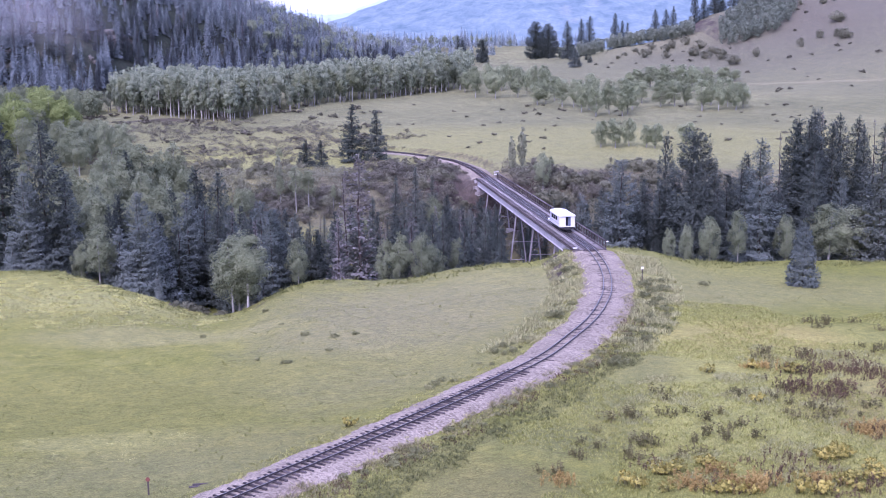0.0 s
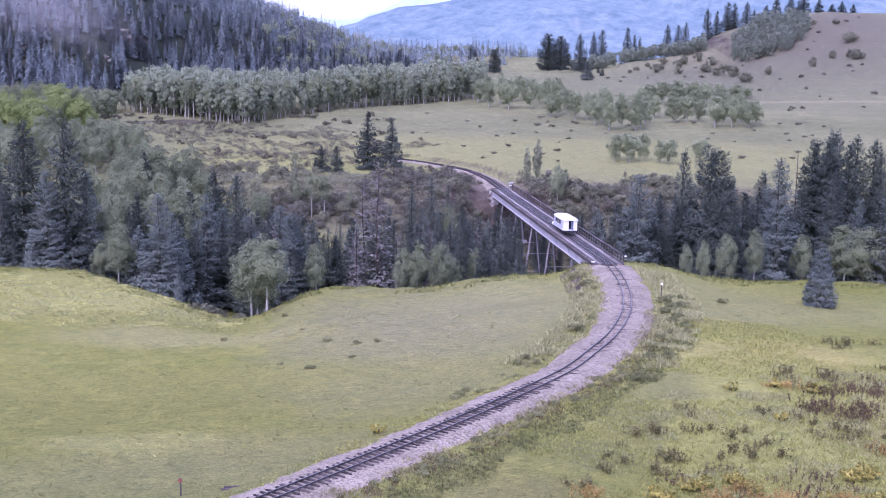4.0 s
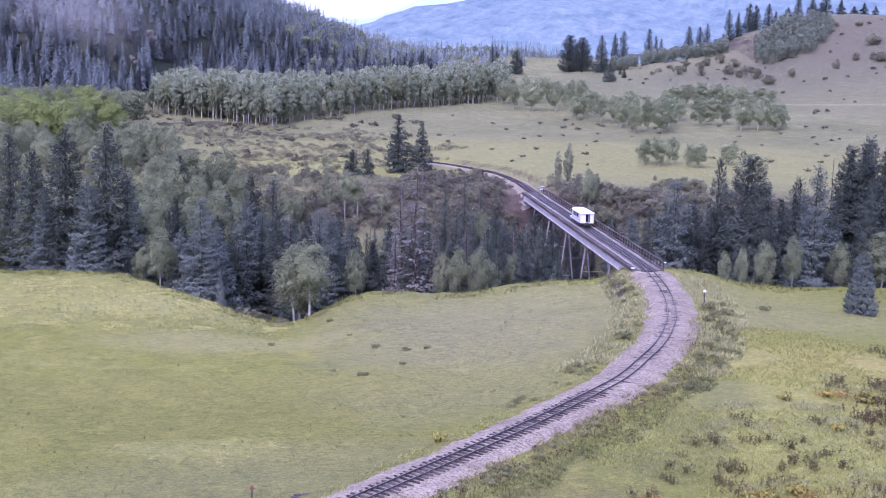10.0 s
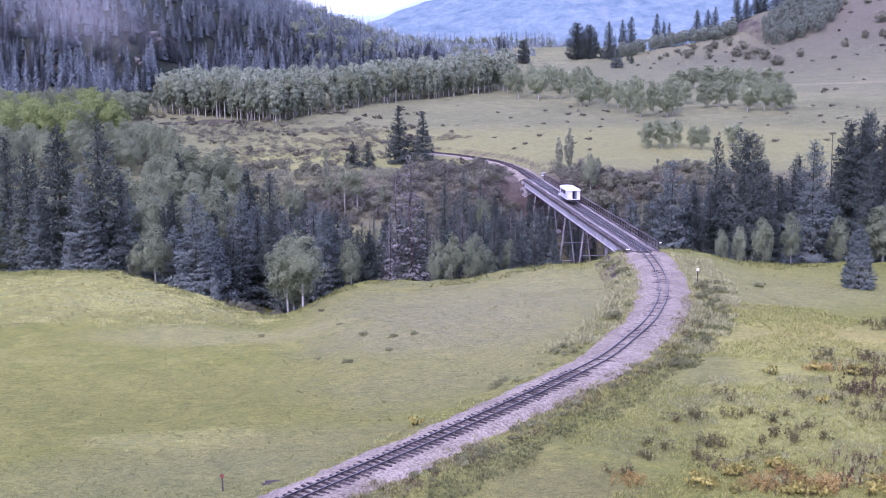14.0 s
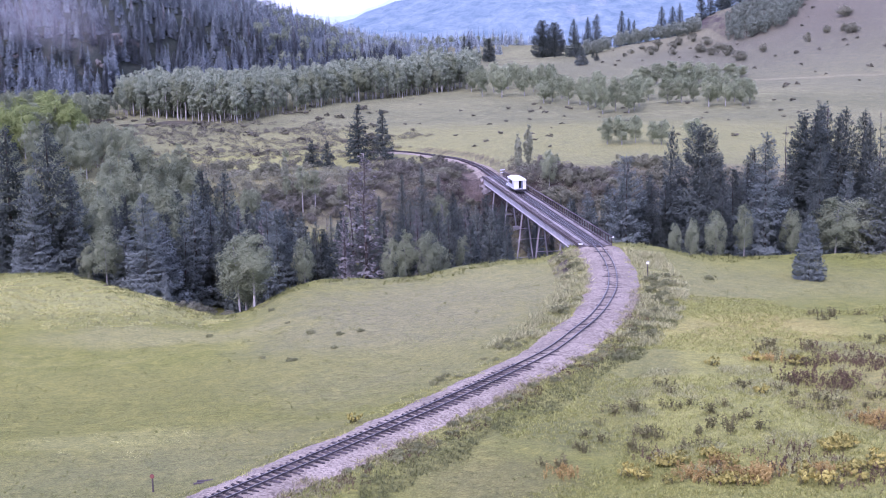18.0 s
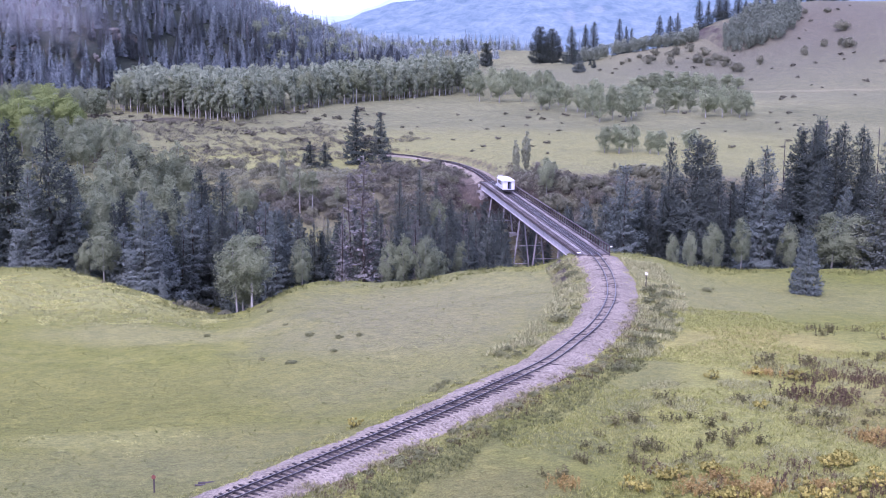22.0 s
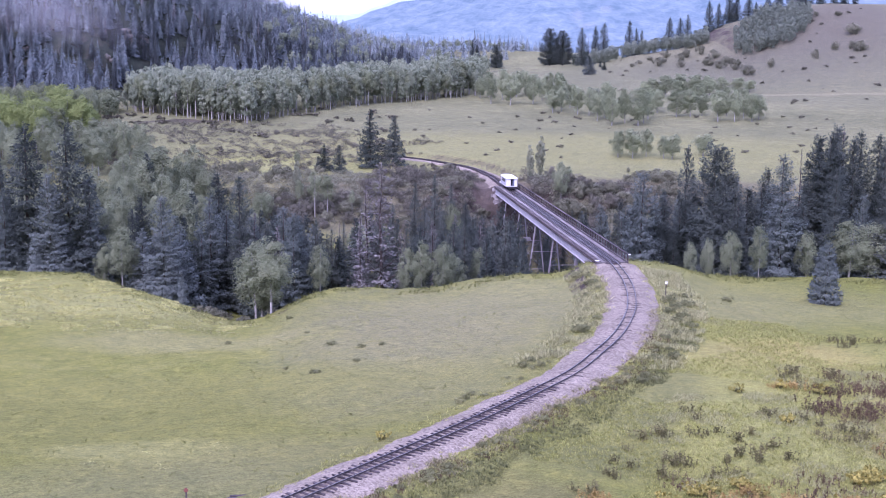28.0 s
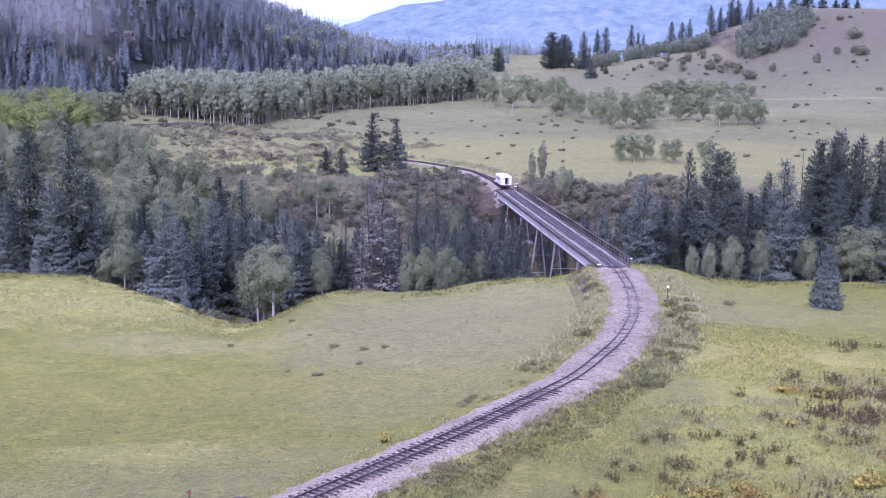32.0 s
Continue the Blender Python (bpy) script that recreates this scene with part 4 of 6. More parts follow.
MEADOW = [
    ("parkland", 8.7, 457.4, 8.4, 1.35), ("parkland", 12.2, 440.7, 12.1, 1.13), ("parkland", 19.3, 440.1, 11.7, 1.42), ("parkland", 27.4, 440.5, 11.5, 1.27), ("parkland", 16.8, 452.8, 12.0, 1.10), ("parkland", 37.8, 453.7, 10.4, 1.07),
    ("parkland", 34.5, 463.9, 10.2, 1.22), ("parkland", 26.4, 471.1, 10.3, 1.21), ("parkland", 31.6, 454.0, 9.4, 1.08), ("parkland", 22.5, 462, 10.5, 1.20), ("parkland", 12, 462, 9.8, 1.22), ("parkland", 39, 466, 9.6, 1.25),
    ("parkland", 32.7, 418.9, 8.5, 1.44), ("parkland", 35.9, 421.9, 9.7, 1.17), ("parkland", 40.6, 412.5, 10.6, 1.30), ("parkland", 44.1, 409.6, 10.0, 1.10), ("parkland", 45.1, 395.0, 11.4, 1.08), ("parkland", 47.8, 379, 13, 1.17),
    ("parkland", 52.8, 385.8, 11.9, 1.09), ("parkland", 55.9, 379, 12.4, 1.17), ("parkland", 39.8, 431.6, 9.3, 1.25), ("parkland", 50.7, 417.1, 11.4, 1.14), ("parkland", 48.5, 403, 10.5, 1.20), ("parkland", 59, 388, 11, 1.18),
    ("parkland", 62, 398, 10.4, 1.25), ("parkland", 71.8, 401.4, 9.2, 1.76), ("parkland", 76.1, 399.8, 9.5, 1.42), ("parkland", 67.9, 415.7, 8.6, 1.62), ("parkland", 80.4, 402.2, 8.1, 1.46), ("parkland", 82.3, 386.8, 10.7, 1.38),
    ("parkland", 87.0, 384.4, 11.0, 1.09), ("parkland", 92.4, 384.1, 9.3, 1.48), ("parkland", 88.3, 401.4, 10.5, 1.29), ("parkland", 92.4, 395.5, 10.0, 1.16), ("parkland", 96, 390, 8.6, 1.40), ("parkland", 74.7, 468, 7.8, 2.04),
    ("parkland", 79.9, 470, 8.5, 2.12), ("parkland", 87.2, 478, 9.0, 2.03), ("parkland", 92.2, 476, 8.8, 2.08), ("parkland", 98.9, 480, 8.5, 1.92), ("parkland", 104.9, 486, 7.6, 1.74), ("parkland", 112.7, 492, 6.6, 2.52),
    ("parkland", 119.5, 500, 5.2, 2.59), ("parkland", 71.4, 466, 6.8, 1.87), ("parkland", 83, 460, 8, 1.95), ("parkland", 95, 466, 8, 1.95), ("parkland", 89, 454, 7.5, 1.92), ("parkland", 38.8, 297.5, 7.0, 1.29),
    ("parkland", 42.2, 296.4, 7.8, 1.57), ("parkland", 45.9, 298.9, 7.2, 1.38), ("parkland", 50.0, 297.9, 6.1, 1.38), ("parkland", 51.6, 295.0, 6.6, 1.64), ("parkland", 60.5, 301.9, 5.9, 2.15),
    ("round", 50.2, 655, 20, 1.50), ("round", 56.4, 650, 18.5, 1.42), ("dark", 65.5, 640, 20, 1.12), ("dark", 78.3, 690, 23, 0.94), ("dark", 83, 690, 23.5, 1.20), ("dark", 97.1, 690, 22, 0.94),
    ("dark", 101.1, 690, 17, 0.94), ("dark", 104, 690, 15.5, 0.94), ("dark", 122, 705, 21.5, 1.39), ("dark", 128.1, 705, 19.3, 1.07), ("dark", 132.2, 705, 19, 0.99), ("dark", 146.4, 715, 18.8, 1.16),
    ("dark", 151.7, 715, 14.6, 1.28), ("dark", 159, 720, 17, 1.77), ("dark", 163, 720, 15, 1.62), ("dark", 170.1, 720, 14.4, 1.69), ("dark", 174.3, 720, 8.6, 1.74), ("dark", 181.3, 720, 9.3, 1.89),
    ("dark", 187, 720, 14.8, 1.53), ("dark", 195.3, 720, 11.5, 1.96), ("dark", 202.6, 720, 12.8, 1.90), ("dark", 211.6, 720, 8.6, 2.31), ("dark", 219.1, 720, 5.4, 2.78), ("dark", 224.8, 720, 7.3, 2.42),
    ("dark", 231.4, 720, 6, 2.50), ("small", 62.2, 574.3, 9.2, 1.61), ("round", 20.7, 622.1, 12, 1.38), ("dark", 8.6, 635, 13.8, 0.97), ("dark", 11.1, 637.5, 11, 1.23), ("dark", 73.4, 623.4, 3.4, 1.77),
    ("dark", 72.7, 602.8, 4.4, 1.70),
    ("bush", 114.1, 610.3, 5, 1.08), ("bush", 110, 603, 3.6, 1.25), ("bush", 122.1, 615.4, 4.5, 1.21), ("bush", 125.4, 598, 4.6, 1.38), ("bush", 127.6, 583.2, 3.6, 1.25), ("bush", 119.3, 581.4, 4.2, 1.51),
    ("bush", 122.4, 571, 4, 1.36), ("bush", 105.5, 616.8, 4, 0.91), ("bush", 96.7, 614.2, 2.6, 1.39), ("bush", 97, 590.6, 4.4, 1.23), ("bush", 105.9, 580.8, 4, 1.13), ("bush", 128.9, 565.4, 5, 1.08),
    ("bush", 129.9, 547.8, 5, 1.26), ("bush", 129.3, 578.9, 3.4, 1.07), ("bush", 142.1, 556.7, 4.6, 0.80), ("bush", 162.9, 559.4, 4.4, 0.80), ("bush", 175, 570.3, 4.4, 0.80), ("bush", 182.1, 568.3, 4, 0.80),
    ("bush", 184.2, 562.8, 5.4, 1.35), ("bush", 193.7, 628.9, 3, 1.21), ("bush", 184.8, 637.4, 2.8, 1.13), ("bush", 189, 590.7, 6, 1.21), ("bush", 101, 600, 3, 1.21), ("bush", 90, 606, 2.2, 1.64),
    ("bush", 86, 600, 2, 1.36),
    ("bush", 38.7, 279, 1.5, 0.57),
]

for rows in (LEFT, MIDL, MASS, RIGHT, RIM, MEADOW):
    for kind, x, y, tall, broad in rows:
        grow(kind, x, y, tall, broad)


def patches(x, y, f=0.021, p=0.0):
    return np.sin(x * f + 2.1 * np.sin(y * f * 0.7 + p)) * np.sin(y * f * 1.3 + 1.7 * np.sin(x * f * 0.6 + p))


def scatter(kind, count, inside, tall, seed, broad=(0.9, 1.2), near=3.0):
    """Trees at random over a stretch of the plan: inside gives (x0, x1, y0, y1) and a test."""
    r = random.Random(seed)
    done, tries = [], 0
    (x0, x1, y0, y1), test = inside
    while len(done) < count and tries < count * 40:
        tries += 1
        x, y = r.uniform(x0, x1), r.uniform(y0, y1)
        if test(x, y) and all((x - a) ** 2 + (y - c) ** 2 > near**2 for a, c in done):
            done.append((x, y))
            grow(kind if isinstance(kind, str) else r.choice(kind), x, y, r.uniform(*tall), r.uniform(*broad))
    return done


def wooded(x, y):
    """Where the mountain wood stands on the valley's left side."""
    return (x > -0.42 * y - 15) & (x < np.interp(y, [430, 480, 520, 620, 720, 850, 1000, 1100], [-112, -60, -10, -4, 0, 28, 75, 110])) & ~((x > -126) & (y < 486))


ROCKS = [(-131.2, 491.9, 7, 5), (-127, 499, 4, 3), (-134.7, 474.9, 3, 3), (-159, 458.2, 4.5, 3), (-163.2, 464.8, 3.5, 2), (-182.8, 480.9, 4, 3), (-158.2, 480.3, 4, 2)]


def clear_of_rock(x, y):
    """Not on a rock of the mountainside, nor just below one."""
    free = True
    for a, b, w, h in ROCKS:
        free = free & ~((np.abs(x - a) < w * 0.6) & (y > b - 4) & (y < b + 2))
    return free


def within(*lobes):
    """A test for a plan made of ellipses (cx, cy, rx, ry)."""
    return lambda x, y: any(((x - a) / c) ** 2 + ((y - b) / d) ** 2 < 1 for a, b, c, d in lobes)


# the big aspen grove, the groves on the meadow and on the hill: the trees that can be told apart
def grove_edge(x):
    """Where the big grove begins, seen from the railway."""
    return np.interp(x, [-112, -100, -83, -64, -55, -26, 0, 12], [402, 391, 377, 362, 379, 428, 457, 470])


scatter(["grove", "grove", "stem"], 200, ((-110, 8, 356, 480), lambda x, y: 0 < y - grove_edge(x) < 16), (7, 13.5), 1, near=1.9, broad=(1.0, 1.35))
scatter(["bright", "bright", "bright", "aspen"], 46, ((-142, -90, 296, 345), within((-118, 318, 22, 18))), (10, 15), 5, near=3.2, broad=(0.95, 1.25))
scatter(["aspen", "aspen", "bright"], 46, ((-160, -84, 340, 410), within((-132, 362, 24, 13))), (9, 13), 6, near=3.2, broad=(0.95, 1.3))
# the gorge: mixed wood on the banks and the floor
def wood_to_sightlines(kinds, count, box_plan, test, sight_slopes, seed, near=3.2, broad=(0.9, 1.2), least=4.0):
    """Trees of a wood, their heights set to fit the camera's view: tops on sloping sightlines, some lower, out of a
    deep floor.
    """
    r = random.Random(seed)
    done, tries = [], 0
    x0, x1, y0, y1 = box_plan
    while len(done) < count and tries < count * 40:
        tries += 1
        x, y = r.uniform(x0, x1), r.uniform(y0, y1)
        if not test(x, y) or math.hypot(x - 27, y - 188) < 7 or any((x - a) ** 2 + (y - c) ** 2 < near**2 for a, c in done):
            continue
        tall = 29.0 - r.uniform(*sight_slopes) * y - float(land(x, y))
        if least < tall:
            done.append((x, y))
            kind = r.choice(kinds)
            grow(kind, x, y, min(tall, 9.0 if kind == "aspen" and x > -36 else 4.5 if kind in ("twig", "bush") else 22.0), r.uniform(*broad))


wood_to_sightlines(["pine", "dark", "dead", "pine", "dark", "aspen"], 84, (-34, 9, 176, 240), lambda x, y: x < 12 - (y - 190) * 0.13 - 3, (0.134, 0.16), 11)
wood_to_sightlines(["aspen", "aspen", "aspen", "dark"], 60, (-95, -36, 186, 250), lambda x, y: True, (0.112, 0.145), 12, 3.6)
wood_to_sightlines(["dark", "dark", "blue"], 34, (-64, -24, 176, 206), lambda x, y: True, (0.13, 0.155), 13, 3.4)
wood_to_sightlines(["dark", "pine", "dark", "blue", "round"], 80, (27, 98, 192, 246), lambda x, y: True, (0.112, 0.145), 14, 3.8)
wood_to_sightlines(["twig", "twig", "bush"], 46, (26, 70, 236, 262), lambda x, y: True, (0.112, 0.128), 43, 2.4, (0.7, 1.0), 2.0)
r = random.Random(41)
for _ in range(46):
    x, y = r.uniform(3, 26), r.uniform(184, 246)
    room = -2.6 - float(land(x, y)) if 8 < x < 24 else 12.0
    if room > 3.5:
        grow(r.choice(["dark", "pine", "blue", "pine"]), x, y, min(room, r.uniform(5, 11)), r.uniform(0.9, 1.2))
scatter(["twig", "twig", "bush"], 110, ((-40, 7, 236, 274), lambda x, y: x < 24 - (y - 160) * 0.15 and (x > -21 or y < 254) and line_near(np.array([x]), np.array([y]))[1][0] > 5.0), (1.2, 3.4), 15, near=2.0, broad=(1.0, 1.5))
scatter(["twig", "bush", "bush"], 80, ((18, 70, 236, 272), lambda x, y: x > 24 - (y - 226) * 0.12 and y < 262 + 11 * patches(x, y, 0.17)), (1.4, 3.8), 16, near=2.2, broad=(1.0, 1.6))
scatter("bush", 40, ((-75, -32, 250, 284), lambda x, y: True), (1.5, 3.5), 17, near=2.6)
# the mountainside: the trees of its front that can be told apart
scatter(["hill", "hill", "knoll"], 300, ((-230, -20, 425, 600), lambda x, y: bool(wooded(np.array(x), np.array(y))) and clear_of_rock(x, y) and y - float(np.interp(x, [-220, -140, -110, -60, -20], [410, 432, 480, 505, 540])) < 60), (7, 12.5), 61, (0.95, 1.35), 3.2)
scatter("bush", 12, ((-36, -25, 158, 167), lambda x, y: True), (0.8, 1.8), 20, (1.1, 1.5), 1.6)
# sagebrush on the slope and dots of brush on the meadow and the hill
scatter("sage", 90, ((-112, -18, 282, 400), lambda x, y: abs(math.sin(x * 0.11 + y * 0.05)) > 0.35), (0.8, 1.7), 21, (1.0, 1.9), 1.6)
scatter("sage", 70, ((-15, 118, 292, 420), lambda x, y: True), (0.5, 1.1), 22, (1.0, 1.8), 5)
scatter("sage", 60, ((60, 210, 430, 640), lambda x, y: True), (0.7, 1.8), 23, (1.0, 1.6), 5)
scatter("aspen", 70, ((-118, -60, 240, 312), lambda x, y: x < -62 - (y - 246) * 0.3), (6.5, 11), 27, (1.0, 1.4), 3.0)
scatter("sage", 24, ((-14, 6, 262, 284), lambda x, y: True), (0.7, 1.4), 25, (1.0, 1.6), 1.5)


# ---- the weeds and bushes of the near meadows ----
FLOWER = [(14.4, 78.7), (12.5, 75.4), (18.1, 80.1), (19, 78.5), (18, 75.3), (19.8, 75.1), (23.1, 102.9), (25.3, 94.9), (26.2, 80.3), (27.1, 80.4), (26.3, 76.4), (29.1, 79.1), (-7.3, 90.5), (15.8, 78.8), (14.4, 75.3), (23.5, 76.2), (26.9, 75.1)]
RUSSET = [(33.4, 106.7), (33.8, 105.5), (34.3, 103.7), (35, 102.8), (37, 101.5), (37.2, 100.2), (36, 100.9), (32.5, 96), (31.5, 95.6), (30.9, 96.8), (33.6, 96.6), (31.4, 85.6), (32.4, 86.7), (31.4, 87.3), (20.9, 80.1), (25.7, 78.5), (20.4, 75.9), (16.7, 75.7), (19.1, 76.6), (26, 74.8), (31.4, 87.9), (30.5, 98.6)]
STALK = [(14.6, 92.1), (17.7, 97.2), (17.9, 95.1), (17.2, 91.9), (19, 92), (20.1, 90), (21.3, 87.7), (22.7, 84.9), (29.5, 106.3), (28.6, 105.4), (24, 97.2), (24.3, 96.4), (26.9, 95.8), (27.6, 94.1), (29, 89.8), (42.9, 124.2), (44.1, 120.3), (38.3, 121.1), (40.6, 126.1), (13, 83.1), (13.3, 82.3), (16.7, 83.1), (18.2, 82.9), (9.1, 83.1), (9.4, 82.5), (18, 91.6), (13.7, 82.3), (30.9, 91.2), (34, 93), (40.6, 111.2), (31, 103.4), (31.7, 104.1), (28.4, 98.6), (6.3, 79.7), (7.6, 79), (12.8, 90.6)]
BANK = [(14.2, 133.2), (16.6, 155.5), (15.4, 163.8), (11.8, 126.7), (7.2, 112.4), (16.9, 147), (24.1, 142.8), (18.1, 115.9), (20.7, 124.8), (24.1, 134.1), (25.9, 140.5), (13.9, 110.1), (32.6, 149.1), (-27.9, 137.7), (-22.3, 149.3), (-11.5, 119.3), (-18.5, 136.2), (-11.5, 125), (-18.4, 116.7), (-15.2, 114.5), (-9.3, 124.8), (-14.9, 128), (3.3, 106.1), (9, 117.4), (19.3, 120.6), (13, 127.3), (24.3, 138.4), (0.6, 87.1), (-0.7, 88.1), (4.2, 92.5)]
CLUMPS = [("russet", 34.2, 105.6, 5.2, 4.6, 4), ("russet", 34.7, 102.9, 4.8, 4.4, 4), ("russet", 36.7, 100.7, 4.6, 5.0, 5), ("russet", 32.6, 96.3, 5.6, 4.6, 6), ("russet", 31.4, 98.3, 1.74, 2.61, 3), ("stalk", 31.9, 106.7, 3.62, 3.62, 5), ("stalk", 29.9, 107.1, 1.74, 2.17, 4), ("stalk", 41.3, 112.2, 2.17, 2.9, 4), ("stalk", 39.5, 122.9, 3.62, 2.17, 4), ("stalk", 24.5, 90, 7.25, 4.35, 8), ("stalk", 18.1, 88.7, 7.25, 4.35, 7), ("stalk", 12.7, 83.6, 4.35, 2.9, 5), ("russet", 20.8, 78.8, 3.19, 1.74, 1), ("russet", 23.9, 77.7, 2.61, 1.16, 2), ("russet", 17.1, 77.4, 2.9, 1.45, 1), ("russet", 23.9, 80.3, 2.17, 1.45, 1), ("russet", 12.3, 80.6, 2.17, 1.01, 1), ("amber", 19.1, 76.6, 1.74, 0.61, 7), ("amber", 24.9, 77.3, 1.3, 0.7, 5), ("amber", 18.5, 78.8, 0.87, 0.7, 4), ("amber", 20.8, 76.4, 1.04, 0.52, 4), ("amber", 8.1, 78.5, 1.3, 0.8, 1), ("amber", 31.8, 87.3, 1.39, 1.39, 6), ("amber", 16.5, 76.5, 1.04, 0.52, 4), ("flower", 27.3, 81.3, 1.3, 0.52, 8), ("flower", 18, 80.1, 0.87, 0.52, 4), ("flower", 15, 78.5, 0.87, 0.43, 3), ("flower", 18.5, 75.6, 1.3, 0.35, 4), ("flower", 12.4, 76.3, 0.87, 0.43, 3), ("flower", 27.7, 76.7, 1.22, 0.61, 4), ("flower", 23.9, 75.1, 1.13, 0.35, 3), ("russet", 28.1, 76.2, 2.17, 1.16, 1), ("russet", 26.1, 75.1, 2.17, 0.72, 1), ("amber", 28.5, 105.3, 2.17, 1.74, 3), ("flower", 29.8, 104.5, 2.61, 1.74, 3), ("stalk", 31.2, 90.5, 4.35, 3.62, 5), ("amber", 7.4, 76.8, 0.7, 0.35, 1)]

for x, y in FLOWER:
    grow("flower", x, y, rand.uniform(0.8, 1.2), rand.uniform(0.8, 1.2))
for x, y in RUSSET:
    grow("russet", x + rand.uniform(-0.5, 0.5), y + rand.uniform(-0.6, 0.6), rand.uniform(0.5, 0.9), rand.uniform(0.9, 1.4))
for x, y in STALK:
    grow("stalk", x, y, rand.uniform(0.6, 0.95), rand.uniform(0.9, 1.4))
for kind, x, y, rx, ry, count in CLUMPS:
    for _ in range(count):
        a, q = rand.uniform(0, 6.28), math.sqrt(rand.random())
        grow(kind, x + rx * q * math.cos(a), y + ry * q * math.sin(a), rand.uniform(0.6, 1.15), rand.uniform(0.8, 1.2))
for x, y in BANK:
    if line_near(np.array([x]), np.array([y]))[1][0] < 4.0:
        continue
    grow("shrub", x, y, rand.uniform(0.6, 1.15) if x > 5 else rand.uniform(0.3, 0.6), rand.uniform(1.1, 1.7))


def beside(x, y, side, lo, hi):
    """Whether a point lies beside the near track, on its right (1) or left (-1), so far off."""
    off = (x - np.interp(y, CURVE_NEAR[:, 1], CURVE_NEAR[:, 0])) * side
    d = line_near(x, y)[1]
    return (off > 0) & (d > lo) & (d < hi)


scatter("shrub", 22, ((6, 40, 106, 152), lambda x, y: bool(beside(np.array([x]), np.array([y]), 1, 4.0, 7.2)[0])), (0.4, 0.95), 51, (1.0, 1.5), 1.6)
scatter("shrub", 44, ((-2, 24, 100, 166), lambda x, y: bool(beside(np.array([x]), np.array([y]), -1, 3.6, 5.6)[0])), (0.3, 0.75), 52, (1.0, 1.5), 1.0)


scatter("shrub", 34, ((-14, 18, 68, 116), lambda x, y: bool(beside(np.array([x]), np.array([y]), 1, 3.1, 4.6)[0])), (0.25, 0.65), 53, (1.1, 1.9), 0.9)
scatter("russet", 50, ((-14, 24, 68, 130), lambda x, y: bool(beside(np.array([x]), np.array([y]), 1, 3.2, 5.2)[0])), (0.3, 0.55), 54, (0.9, 1.3), 1.0)


# ---- rocks and mist on the mountainside ----
ROCK = mottled("weathered_grey_rock", (0.085, 0.08, 0.07), (0.2, 0.188, 0.165), 0.35, 0.95, fine=2.5)


def rock_outcrop(x, y, wide, high, seed):
    """A weathered outcrop of a few cracked, leaning blocks."""
    r = random.Random(seed)
    bm = bmesh.new()
    for _ in range(9):
        w = wide * r.uniform(0.2, 0.42)
        px, py = r.uniform(-0.4, 0.4) * wide, r.uniform(-0.15, 0.35) * wide
        z = float(land(x + px, y + py)) - float(land(x, y))
        m = Matrix.Translation((px, py, z + r.uniform(0.0, 0.25) * high)) @ Matrix.Rotation(r.uniform(0, 6.28), 4, "Z") @ Matrix.Rotation(r.uniform(-0.4, 0.4), 4, "X") @ Matrix.Diagonal((w, w * 0.8, high * r.uniform(0.15, 0.4), 1))
        for q in bmesh.ops.create_icosphere(bm, subdivisions=1, radius=0.75, matrix=m)["verts"]:
            q.co += Vector((r.gauss(0, 0.1), r.gauss(0, 0.1), r.gauss(0, 0.14))) * w
    root = tagged(new("rock_outcrop"), "pale pinkish-grey rock outcrop among the mountain spruces", "rock", "rock outcrops")
    root.matrix_basis = Matrix.Translation((x, y, float(land(x, y))))
    part("rock", bm, ROCK, root)
    return root


for k, (x, y, w, h) in enumerate(ROCKS):
    rock_outcrop(x, y, w, h, 400 + k)

MIST, n, l, b = material("thin_mist", 1.0, 0.0)
b.inputs["Base Color"].default_value = (0.6, 0.6, 0.63, 1)
at = n.new("ShaderNodeTexCoord").outputs["Object"]
size = n.new("ShaderNodeVectorMath")
size.operation = "LENGTH"
l.new(at, size.inputs[0])
body = calc(n, l, "MULTIPLY", calc(n, l, "SUBTRACT", 1.0, size.outputs["Value"], True), 1.5)
wisp = calc(n, l, "MULTIPLY", calc(n, l, "SUBTRACT", noise_of(n, l, 2.2, 5, 0.55, at, 0.8), 0.55), 2.4)
thick = calc(n, l, "MULTIPLY", calc(n, l, "ADD", body, wisp, True), calc(n, l, "MULTIPLY", body, 1.0, True))
l.new(calc(n, l, "MULTIPLY", thick, 0.06), b.inputs["Alpha"])


def mist(name, place, size, lean, turn, label, sheets=3):
    """A bank of thin mist: a few bulged veils behind one another."""
    root = tagged(new(name), label, "mist", "mist")
    root.matrix_basis = Matrix.Translation(place) @ Matrix.Rotation(turn, 4, "Y") @ Matrix.Rotation(lean, 4, "X")
    for k in range(sheets):
        bm = bmesh.new()
        bmesh.ops.create_grid(bm, x_segments=12, y_segments=8, size=1)
        for q in bm.verts:
            q.co.z = 0.25 * (1 - q.co.x**2) * (1 - q.co.y**2)
        veil = part("veil", bm, MIST, root)
        veil.matrix_basis = Matrix.Translation((0.16 * size[0] * (k - 1), 0.1 * size[1] * (k % 2), 2.5 * k)) @ Matrix.Diagonal((size[0] * (1 - 0.15 * k) * (-1) ** k, size[1], 6, 1))
        veil.visible_shadow = False
    return root


mist("mist_bank", (-150, 452, 41), (46, 17), radians(78), radians(12), "thin wisp of grey mist drifting over the mountain forest")
mist("mist_puff", (278, 2760, 101), (26, 22), radians(85), 0.0, "small white puff of cloud before the far mountain")
mist("mist_puff", (298, 2760, 79), (38, 10), radians(85), radians(-12), "small white puff of cloud before the far mountain")
